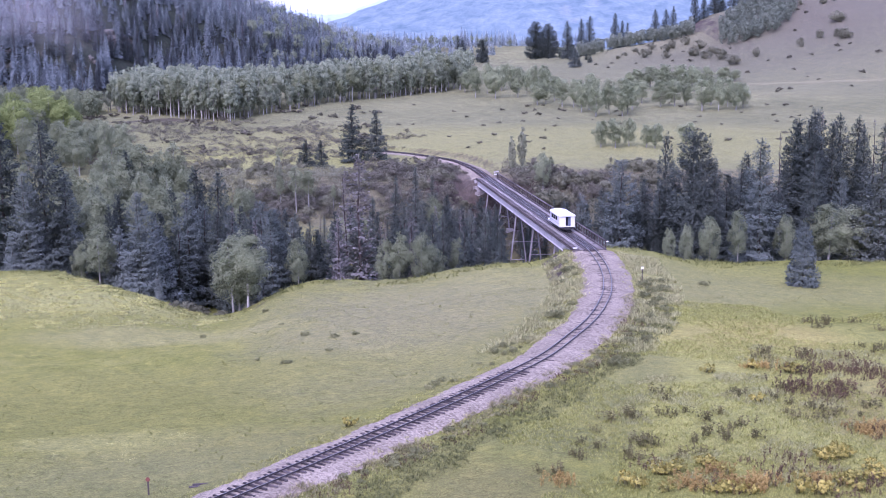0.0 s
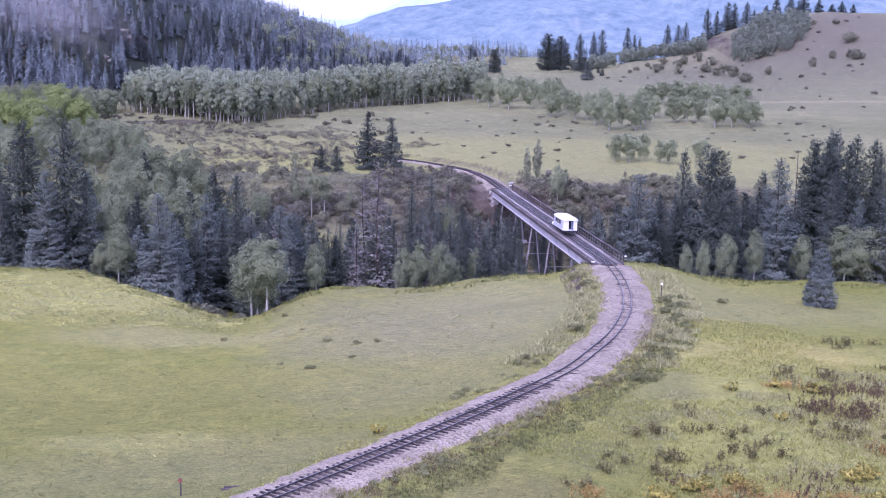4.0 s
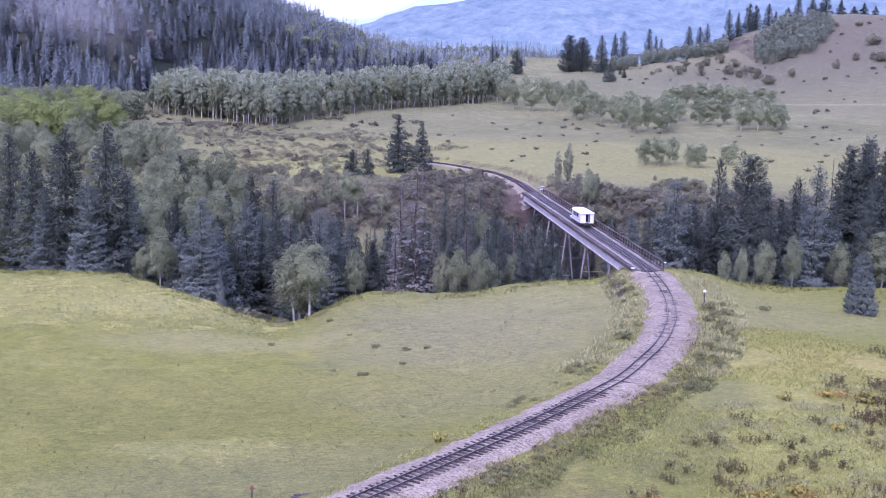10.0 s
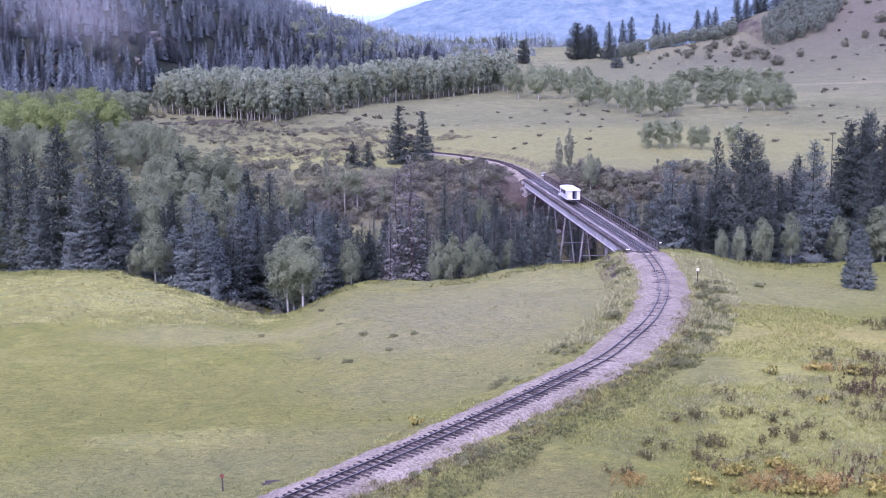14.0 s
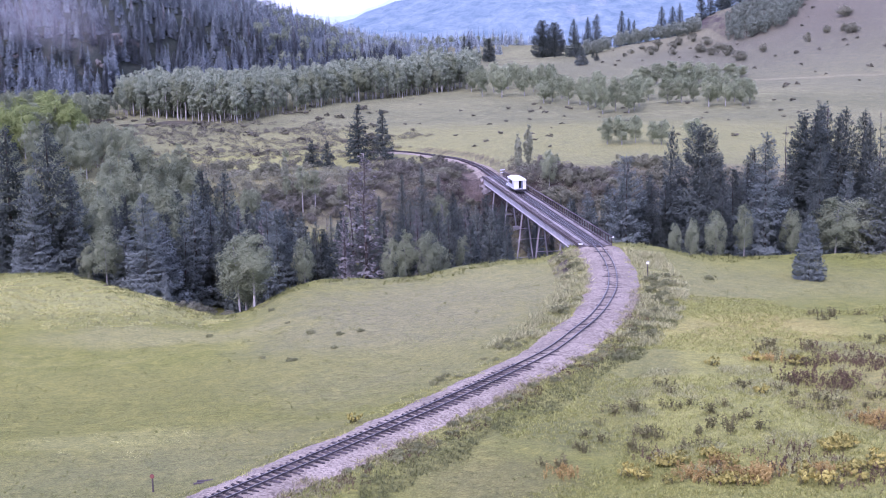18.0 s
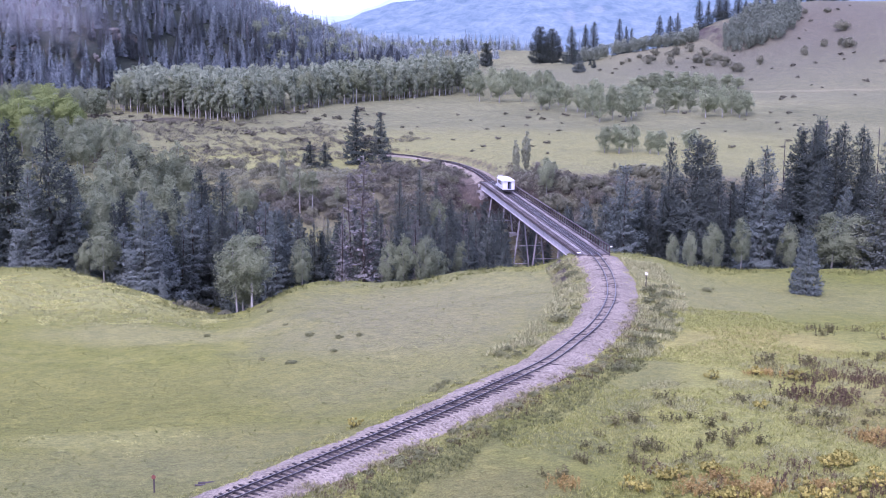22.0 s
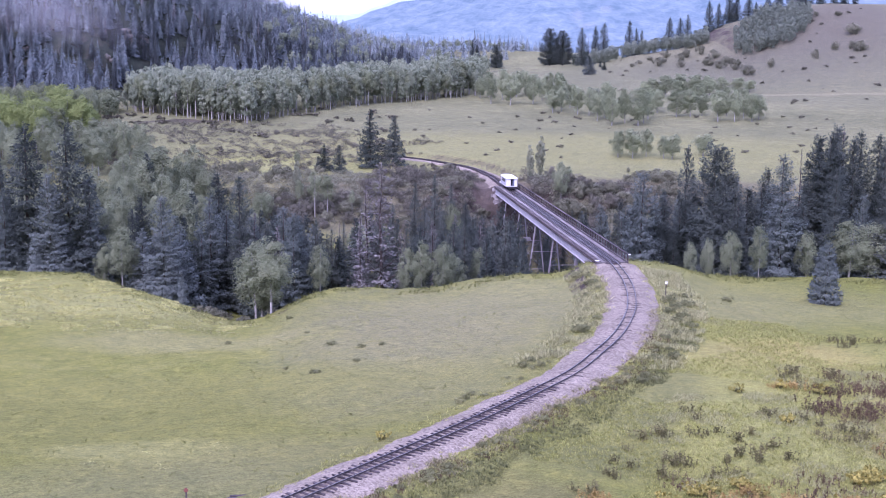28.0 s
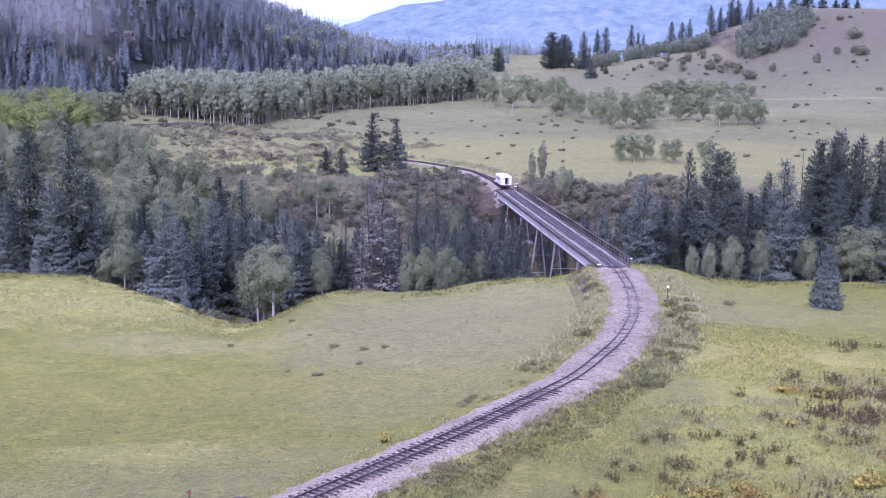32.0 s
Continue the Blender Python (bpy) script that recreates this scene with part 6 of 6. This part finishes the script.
def bed(name, curve, seed, label, broad=1.0):
    """A ballast bank with an uneven foot and shoulders of loose stone."""
    r = np.random.default_rng(seed)
    d, right = sides_of(curve)
    rows = []
    for across, up in [(-4.6, -1.3), (-3.5, -0.78), (-2.7, -0.5), (-1.75, -0.24), (-1.1, -0.21), (-0.5, -0.24), (0, -0.23), (0.5, -0.24), (1.1, -0.21), (1.75, -0.25), (2.8, -0.52), (3.6, -0.78), (4.6, -1.3)]:
        w = np.convolve(r.normal(0, 1, len(curve) + 8), np.ones(9) / 9, "valid")
        thin = np.interp(curve[:, 1], [95, 125], [0.95, 1.0]) if across < -1.2 else np.interp(curve[:, 1], [88, 118], [0.84, 1.0]) if across > 2 else 1.0
        rows.append(curve + right * (across * broad * thin + w * 0.35 * (abs(across) > 2))[:, None] + np.array((0, 0, 1.0)) * (up + r.normal(0, 0.025, len(curve)))[:, None])
    v = np.stack(rows, 1).reshape(-1, 3)
    m = len(rows)
    f = [(i * m + j, i * m + j + 1, (i + 1) * m + j + 1, (i + 1) * m + j) for i in range(len(curve) - 1) for j in range(m - 1)]
    return tagged(new(name, mesh(name, v, f, BALLAST, True)), label, "gravel", kind="structure")


def bar(name, curve, offset, parent):
    """A rail: foot, web and head, with a worn bright top."""
    d, right = sides_of(curve)
    prof = [(-0.055, -0.125), (-0.055, -0.11), (-0.012, -0.095), (-0.012, -0.04), (-0.033, -0.03), (-0.033, 0.0), (0.033, 0.0), (0.033, -0.03), (0.012, -0.04), (0.012, -0.095), (0.055, -0.11), (0.055, -0.125)]
    v, f = swept(curve + right * offset, prof)
    me = mesh(name, v, f, RAIL_STEEL)
    me.materials.append(SHINE)
    for p in me.polygons:
        if p.index % (len(prof) - 1) == 5:
            p.material_index = 1
    return child(name, me, parent)


def tie_mesh(name, long, wide, high, seed, mat):
    bm = boxes((-long / 2, long / 2, -wide / 2, wide / 2, -high, 0), bevel=0.018)
    r = random.Random(seed)
    for q in bm.verts:
        q.co += Vector((r.uniform(-0.03, 0.03), r.uniform(-0.012, 0.012), r.uniform(-0.01, 0.006)))
    me = bpy.data.meshes.new(name)
    bm.to_mesh(me)
    bm.free()
    me.materials.append(mat)
    return me


TIES = [tie_mesh("tie", 2.1 + 0.12 * k, 0.18, 0.17, k, TIE_WOOD) for k in range(4)]


def railway(curve, label, seed):
    track = tagged(new("railway_track"), label, "track", "railway tracks")
    for side in (-0.48, 0.48):
        bar("rail", curve, side, track)
    d, right = sides_of(curve)
    r = random.Random(seed)
    s = np.r_[0, np.cumsum(np.linalg.norm(np.diff(curve, axis=0), axis=1))]
    at = 0.3
    while at < s[-1] - 0.2:
        p = [np.interp(at, s, curve[:, k]) for k in range(3)]
        a = math.atan2(np.interp(at, s, d[:, 1]), np.interp(at, s, d[:, 0])) - math.pi / 2
        child("tie", r.choice(TIES), track, m=Matrix.Translation((p[0] + r.uniform(-0.08, 0.08), p[1], p[2] - 0.115 + r.uniform(-0.03, 0.0) - (r.uniform(0.075, 0.13) if 104 < p[1] < 166 else 0.0))) @ Matrix.Rotation(a + r.gauss(0, 0.03), 4, "Z"))
        at += 0.62 + r.uniform(-0.05, 0.05)
    return track


bed("ballast_near", CURVE_NEAR, 1, "pale lilac-grey gravel ballast bank round the bend")
bed("ballast_far", CURVE_FAR[CURVE_FAR[:, 1] > 262], 2, "pale gravel ballast beyond the bridge", 0.95)
railway(CURVE_NEAR[CURVE_NEAR[:, 1] > 58], "narrow-gauge track on wooden ties curving towards the bridge", 1)
railway(CURVE_FAR, "narrow-gauge track curving away behind the bridge", 2)

# ---- the bridge: x across, y along from the near end, rails at 0 ----
LONG = 93.6
BRIDGE_AT = Matrix.Translation((20.73, 167.1, 0)) @ Matrix.Rotation(math.atan2(0.1175, 0.9931), 4, "Z")
bridge = tagged(new("trestle_bridge"), "steel deck-girder trestle with timber deck across the gorge", "bridge")
bridge.matrix_basis = BRIDGE_AT
for x in (-2.15, 1.75):
    g = boxes((x - 0.02, x + 0.02, 0, LONG, -1.57, -0.5), (x - 0.2, x + 0.2, 0, LONG, -0.53, -0.46), (x - 0.2, x + 0.2, 0, LONG, -1.6, -1.54))
    girder = part("girder", g, GIRDER, bridge, "grey-painted plate girder")
    for k in range(52):
        y = 0.4 + k * (LONG - 0.8) / 51
        part("stiffener", boxes((x - 0.09, x + 0.09, y - 0.015, y + 0.015, -1.55, -0.52)), GIRDER, girder)
for k in range(24):
    y = 2 + k * 3.9
    for a, c in ((-2.1, 1.7), (1.7, -2.1)):
        bm = bmesh.new()
        beam(bm, (a, y, -0.7), (c, y + 1.9, -1.45), 0.1)
        part("cross_brace", bm, STEEL_GREY, bridge)
DECK_TIES = [tie_mesh("deck_tie", 4.75, 0.2, 0.24, 20 + k, DECK_WOOD) for k in range(4)]
r = random.Random(8)
for k in range(int(LONG / 0.44)):
    child("deck_tie", DECK_TIES[k % 4], bridge, m=Matrix.Translation((-0.2 + r.uniform(-0.06, 0.06), 0.2 + k * 0.44, -0.13)))
rail_line = np.stack([np.zeros(95), np.linspace(-0.5, LONG + 0.5, 95), np.zeros(95)], 1)
for x in (-0.48, 0.48):
    bar("rail", rail_line, x, bridge)
for x in (-0.22, 0.22):
    bar("guard_rail", rail_line - (0, 0, 0.015), x, bridge)
for x in (-2.45, -0.95, 0.95, 2.0):
    for k in range(16):
        y = k * LONG / 16
        part("guard_timber", boxes((x - 0.1, x + 0.1, y + 0.02, y + LONG / 16 - 0.02, -0.13, 0.05 if abs(x) > 1 else -0.01), bevel=0.015), RAILING_WOOD if x == -2.45 else DECK_WOOD, bridge)
for x0 in (-1.62, -1.34, 1.15, 1.43):
    for k in range(20):
        y = k * LONG / 20 + r.uniform(-0.6, 0.6) * (0 < k)
        part("walkway_plank", boxes((x0, x0 + 0.26, max(0, y) + 0.01, min(LONG, (k + 1) * LONG / 20), -0.13, -0.085 + r.uniform(-0.01, 0.01))), PLANK_WOOD, bridge)
for k in range(58):
    y = 0.4 + k * (LONG - 0.8) / 57
    part("railing_post", boxes((2.0, 2.16, y - 0.075, y + 0.075, -0.35, 1.0), bevel=0.01), RAILING_WOOD, bridge)
for z, h in ((0.96, 0.11), (0.42, 0.09)):
    for k in range(16):
        y = k * LONG / 16
        part("railing_rail", boxes((1.95 if z > 0.8 else 1.95, 2.2 if z > 0.8 else 2.0, y + 0.01, y + LONG / 16 - 0.01, z, z + h), bevel=0.008), RAILING_WOOD if z < 0.8 else DECK_WOOD, bridge)


def bent(y, name="bent"):
    """A two-legged steel bent, its legs spread towards the ground."""
    out = []
    for x, lean in ((-1.95, -0.12), (1.55, 0.12)):
        p = BRIDGE_AT @ Vector((x, y, 0))
        foot = float(land(p.x + lean * 14, p.y)) - 0.3
        drop = -1.6 - foot
        bm = bmesh.new()
        for o in (-0.06, 0.06):
            beam(bm, (x + o, y, -1.6), (x + o + lean * drop, y, foot), 0.04, 0.14)
        steps = max(2, int(drop / 1.0))
        for k in range(steps):
            z0, z1 = -1.6 - drop * k / steps, -1.6 - drop * (k + 1) / steps
            e0, e1 = x + lean * (-1.6 - z0), x + lean * (-1.6 - z1)
            s = 1 if k % 2 else -1
            beam(bm, (e0 - 0.05 * s, y, z0), (e1 + 0.05 * s, y, z1), 0.035)
        part("leg", bm, STEEL_GREY, bridge)
        part("footing", boxes((x + lean * drop - 0.7, x + lean * drop + 0.7, y - 0.7, y + 0.7, foot - 0.6, foot + 0.5), bevel=0.06), STONE, bridge, "concrete footing")
        out.append((x, lean, drop))
    low = min(d for *_, d in out)
    def brace(name, a, b, w):
        bm = bmesh.new()
        beam(bm, a, b, w)
        part(name, bm, STEEL_GREY, bridge)

    brace("cap_beam", (-2.1, y, -1.75), (1.7, y, -1.75), 0.3)
    levels = max(1, int(low / 5.0))
    for k in range(1, levels + 1):
        z = -1.6 - low * k / (levels + 0.6)
        a, c = -1.95 - 0.12 * (-1.6 - z), 1.55 + 0.12 * (-1.6 - z)
        zz = -1.6 - low * (k - 1) / (levels + 0.6)
        a0, c0 = -1.95 - 0.12 * (-1.6 - zz), 1.55 + 0.12 * (-1.6 - zz)
        brace("strut", (a, y, z), (c, y, z), 0.09)
        brace("sway_rod", (a0, y, zz), (c, y + 0.04, z), 0.03)
        brace("sway_rod", (c0, y - 0.04, zz), (a, y, z), 0.03)


for y in (15.0, 32.2, 48.2, 64.6, 80.6):
    bent(y)

def abutment(y, out, label):
    """A stepped masonry end of coursed blocks that carries the girders."""
    root = tagged(new("abutment"), label, "abutment", "bridge abutments")
    root.matrix_basis = BRIDGE_AT @ Matrix.Translation((0, y, 0))
    me = []
    for k in range(3):
        bm = boxes((-0.38, 0.38, -0.45, 0.45, -0.29, 0.29), bevel=0.05)
        for q in bm.verts:
            q.co += Vector((r.uniform(-0.02, 0.02), r.uniform(-0.04, 0.04), r.uniform(-0.015, 0.015)))
        m = bpy.data.meshes.new("stone_block")
        bm.to_mesh(m)
        bm.free()
        m.materials.append(STONE)
        me.append(m)
    part("core", boxes((-2.35, 1.95, 0.1 if out > 0 else -3.0, 3.0 if out > 0 else -0.1, -6.5, -0.35)), STONE, root)
    for row in range(10):
        z = -2.1 - row * 0.6
        for k in range(7):
            child("stone_block", me[(k + row) % 3], root, m=Matrix.Translation((-2.4 + k * 0.75 + (row % 2) * 0.3, 0.0, z)))
        for k in range(3):
            child("stone_block", me[(k + row) % 3], root, m=Matrix.Translation((-2.75, out * (0.5 + k * 0.95), z)) @ Matrix.Rotation(1.5708, 4, "Z"))
    for k in range(7):
        child("stone_block", me[k % 3], root, m=Matrix.Translation((-2.4 + k * 0.75, out * 0.9, -1.5)))
        child("stone_block", me[(k + 1) % 3], root, m=Matrix.Translation((-2.4 + k * 0.75, out * 0.9, -0.9)))
    return root


abutment(0.25, -1, "coursed stone abutment at the near end of the bridge")
abutment(LONG - 0.25, 1, "coursed stone abutment at the far end of the bridge")


def post_sign(name, x, y, tall, w, h, mat, label, cat, bars=0, turn=0.0):
    """A small board on a post."""
    root = tagged(new(name), label, cat)
    root.matrix_basis = Matrix.Translation((x, y, float(land(x, y)) - 0.05)) @ Matrix.Rotation(turn, 4, "Z")
    part("post", boxes((-0.05, 0.05, -0.05, 0.05, 0, tall), bevel=0.01), RAILING_WOOD, root)
    if name == "track_marker":
        bm = bmesh.new()
        bmesh.ops.create_cone(bm, cap_ends=True, segments=20, radius1=w / 2, radius2=w / 2, depth=0.02, matrix=Matrix.Translation((0, -0.065, tall - h / 2)) @ Matrix.Rotation(1.5708, 4, "X"))
        part("disc", bm, mat, root, "faded red disc")
    else:
        part("board", boxes((-w / 2, w / 2, -0.075, -0.05, tall - h, tall), bevel=0.005), mat, root)
    return root


post_sign("track_sign", 24.4, 146.5, 1.9, 0.3, 0.3, WHITE, "small white square sign on a wooden post beside the track", "sign")
post_sign("track_marker", -19.9, 78.0, 1.3, 0.3, 0.3, RED, "faded red disc-like marker on a post in the grass", "sign")
for x, y, w in ((-2.3, 0.3, 0.6), (2.2, 0.1, 0.36)):
    m = tagged(new("bridge_marker"), "small white board at the bridge's near end", "sign", "bridge markers")
    m.matrix_basis = BRIDGE_AT @ Matrix.Translation((x, y, 0.05 if x < 0 else 0.9))
    part("board", boxes((-w / 2, w / 2, -0.15, 0.1, 0, 0.12), bevel=0.02), WHITE, m)

old_tie = tagged(new("old_tie"), "dark discarded timber lying in the grass beside the ballast", "timber")
old_tie.matrix_basis = Matrix.Translation((-16.6, 79.3, float(land(-16.6, 79.3)) + 0.1)) @ Matrix.Rotation(0.15, 4, "Z")
part("timber", boxes((-0.6, 0.6, -0.09, 0.09, -0.2, 0.0), bevel=0.02), TIE_WOOD, old_tie)
part("plank", boxes((-0.8, -0.1, -0.42, -0.25, -0.14, -0.04), bevel=0.01), TIE_WOOD, old_tie)

# a short fence of pale posts at the far end of the bridge
fence = tagged(new("board_fence"), "short pale board fence at the bridge's far end", "fence")
fence.matrix_basis = BRIDGE_AT @ Matrix.Translation((1.9, LONG + 3.2, -0.25)) @ Matrix.Rotation(0.9, 4, "Z")
for k in range(3):
    part("post", boxes((-0.07 + k * 0.9, 0.07 + k * 0.9, -0.07, 0.07, -1.2, 1.35), bevel=0.01), PLANK_WOOD, fence)
for z in (0.45, 1.0):
    part("board", boxes((-0.1, 1.95, -0.11, -0.07, z, z + 0.22), bevel=0.01), WHITE, fence)

# ---- the rail car: y forwards from its rear, rails at 0 ----
# body white is lowered below the roof's to paint in the sides' shading
CAR_SHADED_WHITE = mottled("car_shaded_white_paint", (0.58, 0.58, 0.6), (0.7, 0.7, 0.72), 0.5, 0.45, 0.5, relief=0.03)
CAR_ROOF = mottled("car_roof_paint", (0.8, 0.81, 0.83), (0.9, 0.91, 0.92), 0.6, 0.5, 0.4, relief=0.05)
GLASS, n, l, b = material("dark_glass", 0.08, 0.6)
b.inputs["Base Color"].default_value = (0.015, 0.02, 0.03, 1)
# gloom behind the open doorway, painted on a near-black panel
INSIDE = mottled("painted_gloom", (0.02, 0.022, 0.035), (0.07, 0.075, 0.1), 1.0, 0.9)
car = tagged(new("rail_car"), "small white rail car with an open rear doorway on the bridge", "rail car")
WIDE, LOW, HIGH, BACK = 1.1, 0.8, 2.5, 6.0
shell = boxes((-WIDE, -0.2, 0, 0.06, LOW, HIGH), (0.52, WIDE, 0, 0.06, LOW, HIGH), (-0.2, 0.52, 0, 0.06, 2.2, HIGH), (-WIDE, -WIDE + 0.06, 0.06, BACK, LOW, HIGH), (WIDE - 0.06, WIDE, 0.06, BACK, LOW, HIGH), (-WIDE + 0.06, WIDE - 0.06, BACK - 0.06, BACK, LOW, HIGH), (-WIDE, WIDE, 0, BACK, LOW - 0.08, LOW), bevel=0.012)
body = part("body", shell, CAR_SHADED_WHITE, car)
part("interior", boxes((-0.4, 0.7, 0.7, 0.75, LOW, HIGH - 0.1)), INSIDE, car, "near-black panel painted as the gloom inside")
part("door_jamb", boxes((-0.26, -0.2, -0.02, 0.08, LOW, 2.24), (0.52, 0.58, -0.02, 0.08, LOW, 2.24), (-0.26, 0.58, -0.02, 0.08, 2.2, 2.26)), CAR_SHADED_WHITE, body)
part("door_panel", boxes((0.2, 0.5, 0.1, 0.14, LOW + 0.02, 2.15)), mottled("blue_grey_door", (0.1, 0.12, 0.18), (0.17, 0.2, 0.27), 2.0, 0.5), body, "blue-grey door standing ajar")
bm = bmesh.new()
prof = [(-1.2, 2.3), (-1.2, 2.36), (-0.9, 2.5), (-0.45, 2.58), (0, 2.6), (0.45, 2.58), (0.9, 2.5), (1.2, 2.36), (1.2, 2.3)]
rings = [[bm.verts.new((x, y, z)) for x, z in prof] for y in (-0.22, BACK + 0.15)]
for j in range(len(prof) - 1):
    bm.faces.new((rings[0][j], rings[0][j + 1], rings[1][j + 1], rings[1][j]))
for ring in rings:
    bm.faces.new(ring if ring is rings[1] else ring[::-1])
bm.faces.new((rings[0][0], rings[1][0], rings[1][-1], rings[0][-1]))
roof = part("roof", bm, CAR_ROOF, car, "white slightly arched roof")
part("roof_vent", boxes((-0.25, 0.25, 2.2, 2.7, 2.57, 2.72), bevel=0.04), CAR_ROOF, roof)
for side in (-1, 1):
    for k in range(3):
        y = 1.5 + k * 1.3
        x = side * (WIDE + 0.005)
        win = part("window", boxes((x - 0.02, x + 0.02, y, y + 0.95, 1.5, 2.12)), GLASS, body, "dark side window")
        part("window_frame", boxes((x - 0.03, x + 0.03, y - 0.05, y + 1.0, 2.12, 2.17), (x - 0.03, x + 0.03, y - 0.05, y + 1.0, 1.45, 1.5), (x - 0.03, x + 0.03, y - 0.05, y, 1.5, 2.12), (x - 0.03, x + 0.03, y + 0.95, y + 1.0, 1.5, 2.12)), CAR_SHADED_WHITE, win)
    part("lower_stripe", boxes((side * (WIDE + 0.012) - 0.01, side * (WIDE + 0.012) + 0.01, 0.1, BACK - 0.05, 1.16, 1.2)), mottled("stripe_grey" + str(side), (0.3, 0.3, 0.34), (0.4, 0.4, 0.44), 1.0), body)
bm = boxes((-0.98, 0.98, BACK + 0.02, 7.0, LOW, 2.2), bevel=0.1)
for q in bm.verts:
    if q.co.y > 6.5 and q.co.z > 1.5:
        q.co.y -= 0.35
cab = part("cab", bm, CAR_SHADED_WHITE, car, "white driver's cab with rounded edges")
part("windscreen", boxes((-0.8, 0.8, 6.62, 6.72, 1.45, 2.02)), GLASS, cab)
for side in (-1, 1):
    part("cab_window", boxes((side * 0.99 - 0.015, side * 0.99 + 0.015, 5.9, 6.5, 1.45, 2.02)), GLASS, cab)
bm = boxes((-0.62, 0.62, 6.95, 8.1, LOW, 1.42), bevel=0.16)
hood = part("hood", bm, CAR_SHADED_WHITE, car, "white rounded engine hood")
for side in (-1, 1):
    bm = boxes((side * 0.86 - 0.22, side * 0.86 + 0.22, 7.0, 7.95, 0.55, 0.98), bevel=0.12)
    part("fender", bm, CAR_SHADED_WHITE, hood)
    bm = bmesh.new()
    bmesh.ops.create_cone(bm, cap_ends=True, segments=14, radius1=0.13, radius2=0.1, depth=0.18, matrix=Matrix.Translation((side * 0.55, 8.1, 1.12)) @ Matrix.Rotation(1.5708, 4, "X"))
    part("headlight", bm, SHINE, hood)
part("underframe", boxes((-0.85, 0.85, 0.1, 7.6, 0.42, 0.72), (-0.95, 0.95, 0.3, 1.2, 0.5, 0.72), (-0.4, 0.4, -0.1, 0.1, 0.38, 0.52)), DARK, car)
part("rear_step", boxes((-0.2, 0.52, -0.25, -0.02, 0.3, 0.34), (-0.2, -0.16, -0.22, -0.02, 0.3, 0.62), (0.48, 0.52, -0.22, -0.02, 0.3, 0.62)), DARK, car)
WHEELS = []
for y in (1.0, 2.1, 6.9):
    for side in (-0.48, 0.48):
        bm = bmesh.new()
        bmesh.ops.create_cone(bm, cap_ends=True, segments=18, radius1=0.36, radius2=0.36, depth=0.11, matrix=Matrix.Rotation(1.5708, 4, "Y"))
        bmesh.ops.create_cone(bm, cap_ends=True, segments=18, radius1=0.4, radius2=0.4, depth=0.025, matrix=Matrix.Translation((-side * 0.13, 0, 0)) @ Matrix.Rotation(1.5708, 4, "Y"))
        wheel = part("wheel", bm, DARK, car)
        wheel.matrix_basis = Matrix.Translation((side, y, 0.362))
        WHEELS.append(wheel)
    bm = bmesh.new()
    beam(bm, (-0.5, y, 0.362), (0.5, y, 0.362), 0.1)
    part("axle", bm, DARK, car)

# the car is scaled up to fit its size in the camera's view
for ob in (*car.children, *(sub for ob in car.children for sub in ob.children)):
    if ob not in WHEELS:
        ob.data.transform(Matrix.Diagonal((1.08, 1.12, 1.06, 1)))
for wheel in WHEELS:
    wheel.matrix_basis = Matrix.Translation((wheel.matrix_basis.translation.x, wheel.matrix_basis.translation.y * 1.12, 0.362))


def motions():
    """The rail car rolls away over the bridge."""
    times, way = zip((0.0, 15.5), (3.0, 23.4), (6.0, 30.8), (9.0, 38.1), (12.0, 45.6), (14.5, 51.9), (17.0, 58.7), (20.0, 66.5), (23.0, 73.9), (25.5, 79.7), (28.0, 85.7), (30.0, 90.5), (32.0, 95.3))
    walk(car, [(t, BRIDGE_AT @ Matrix.Translation((-0.05, s, 0.002))) for t, s in zip(times, way)])
    for wheel in WHEELS:
        hub = wheel.matrix_basis.copy()
        walk(wheel, [(t, hub @ Matrix.Rotation(-(float(np.interp(t, times, way)) - way[0]) / 0.36, 4, "X")) for t in np.linspace(0, 32, 201).tolist()])


motions()
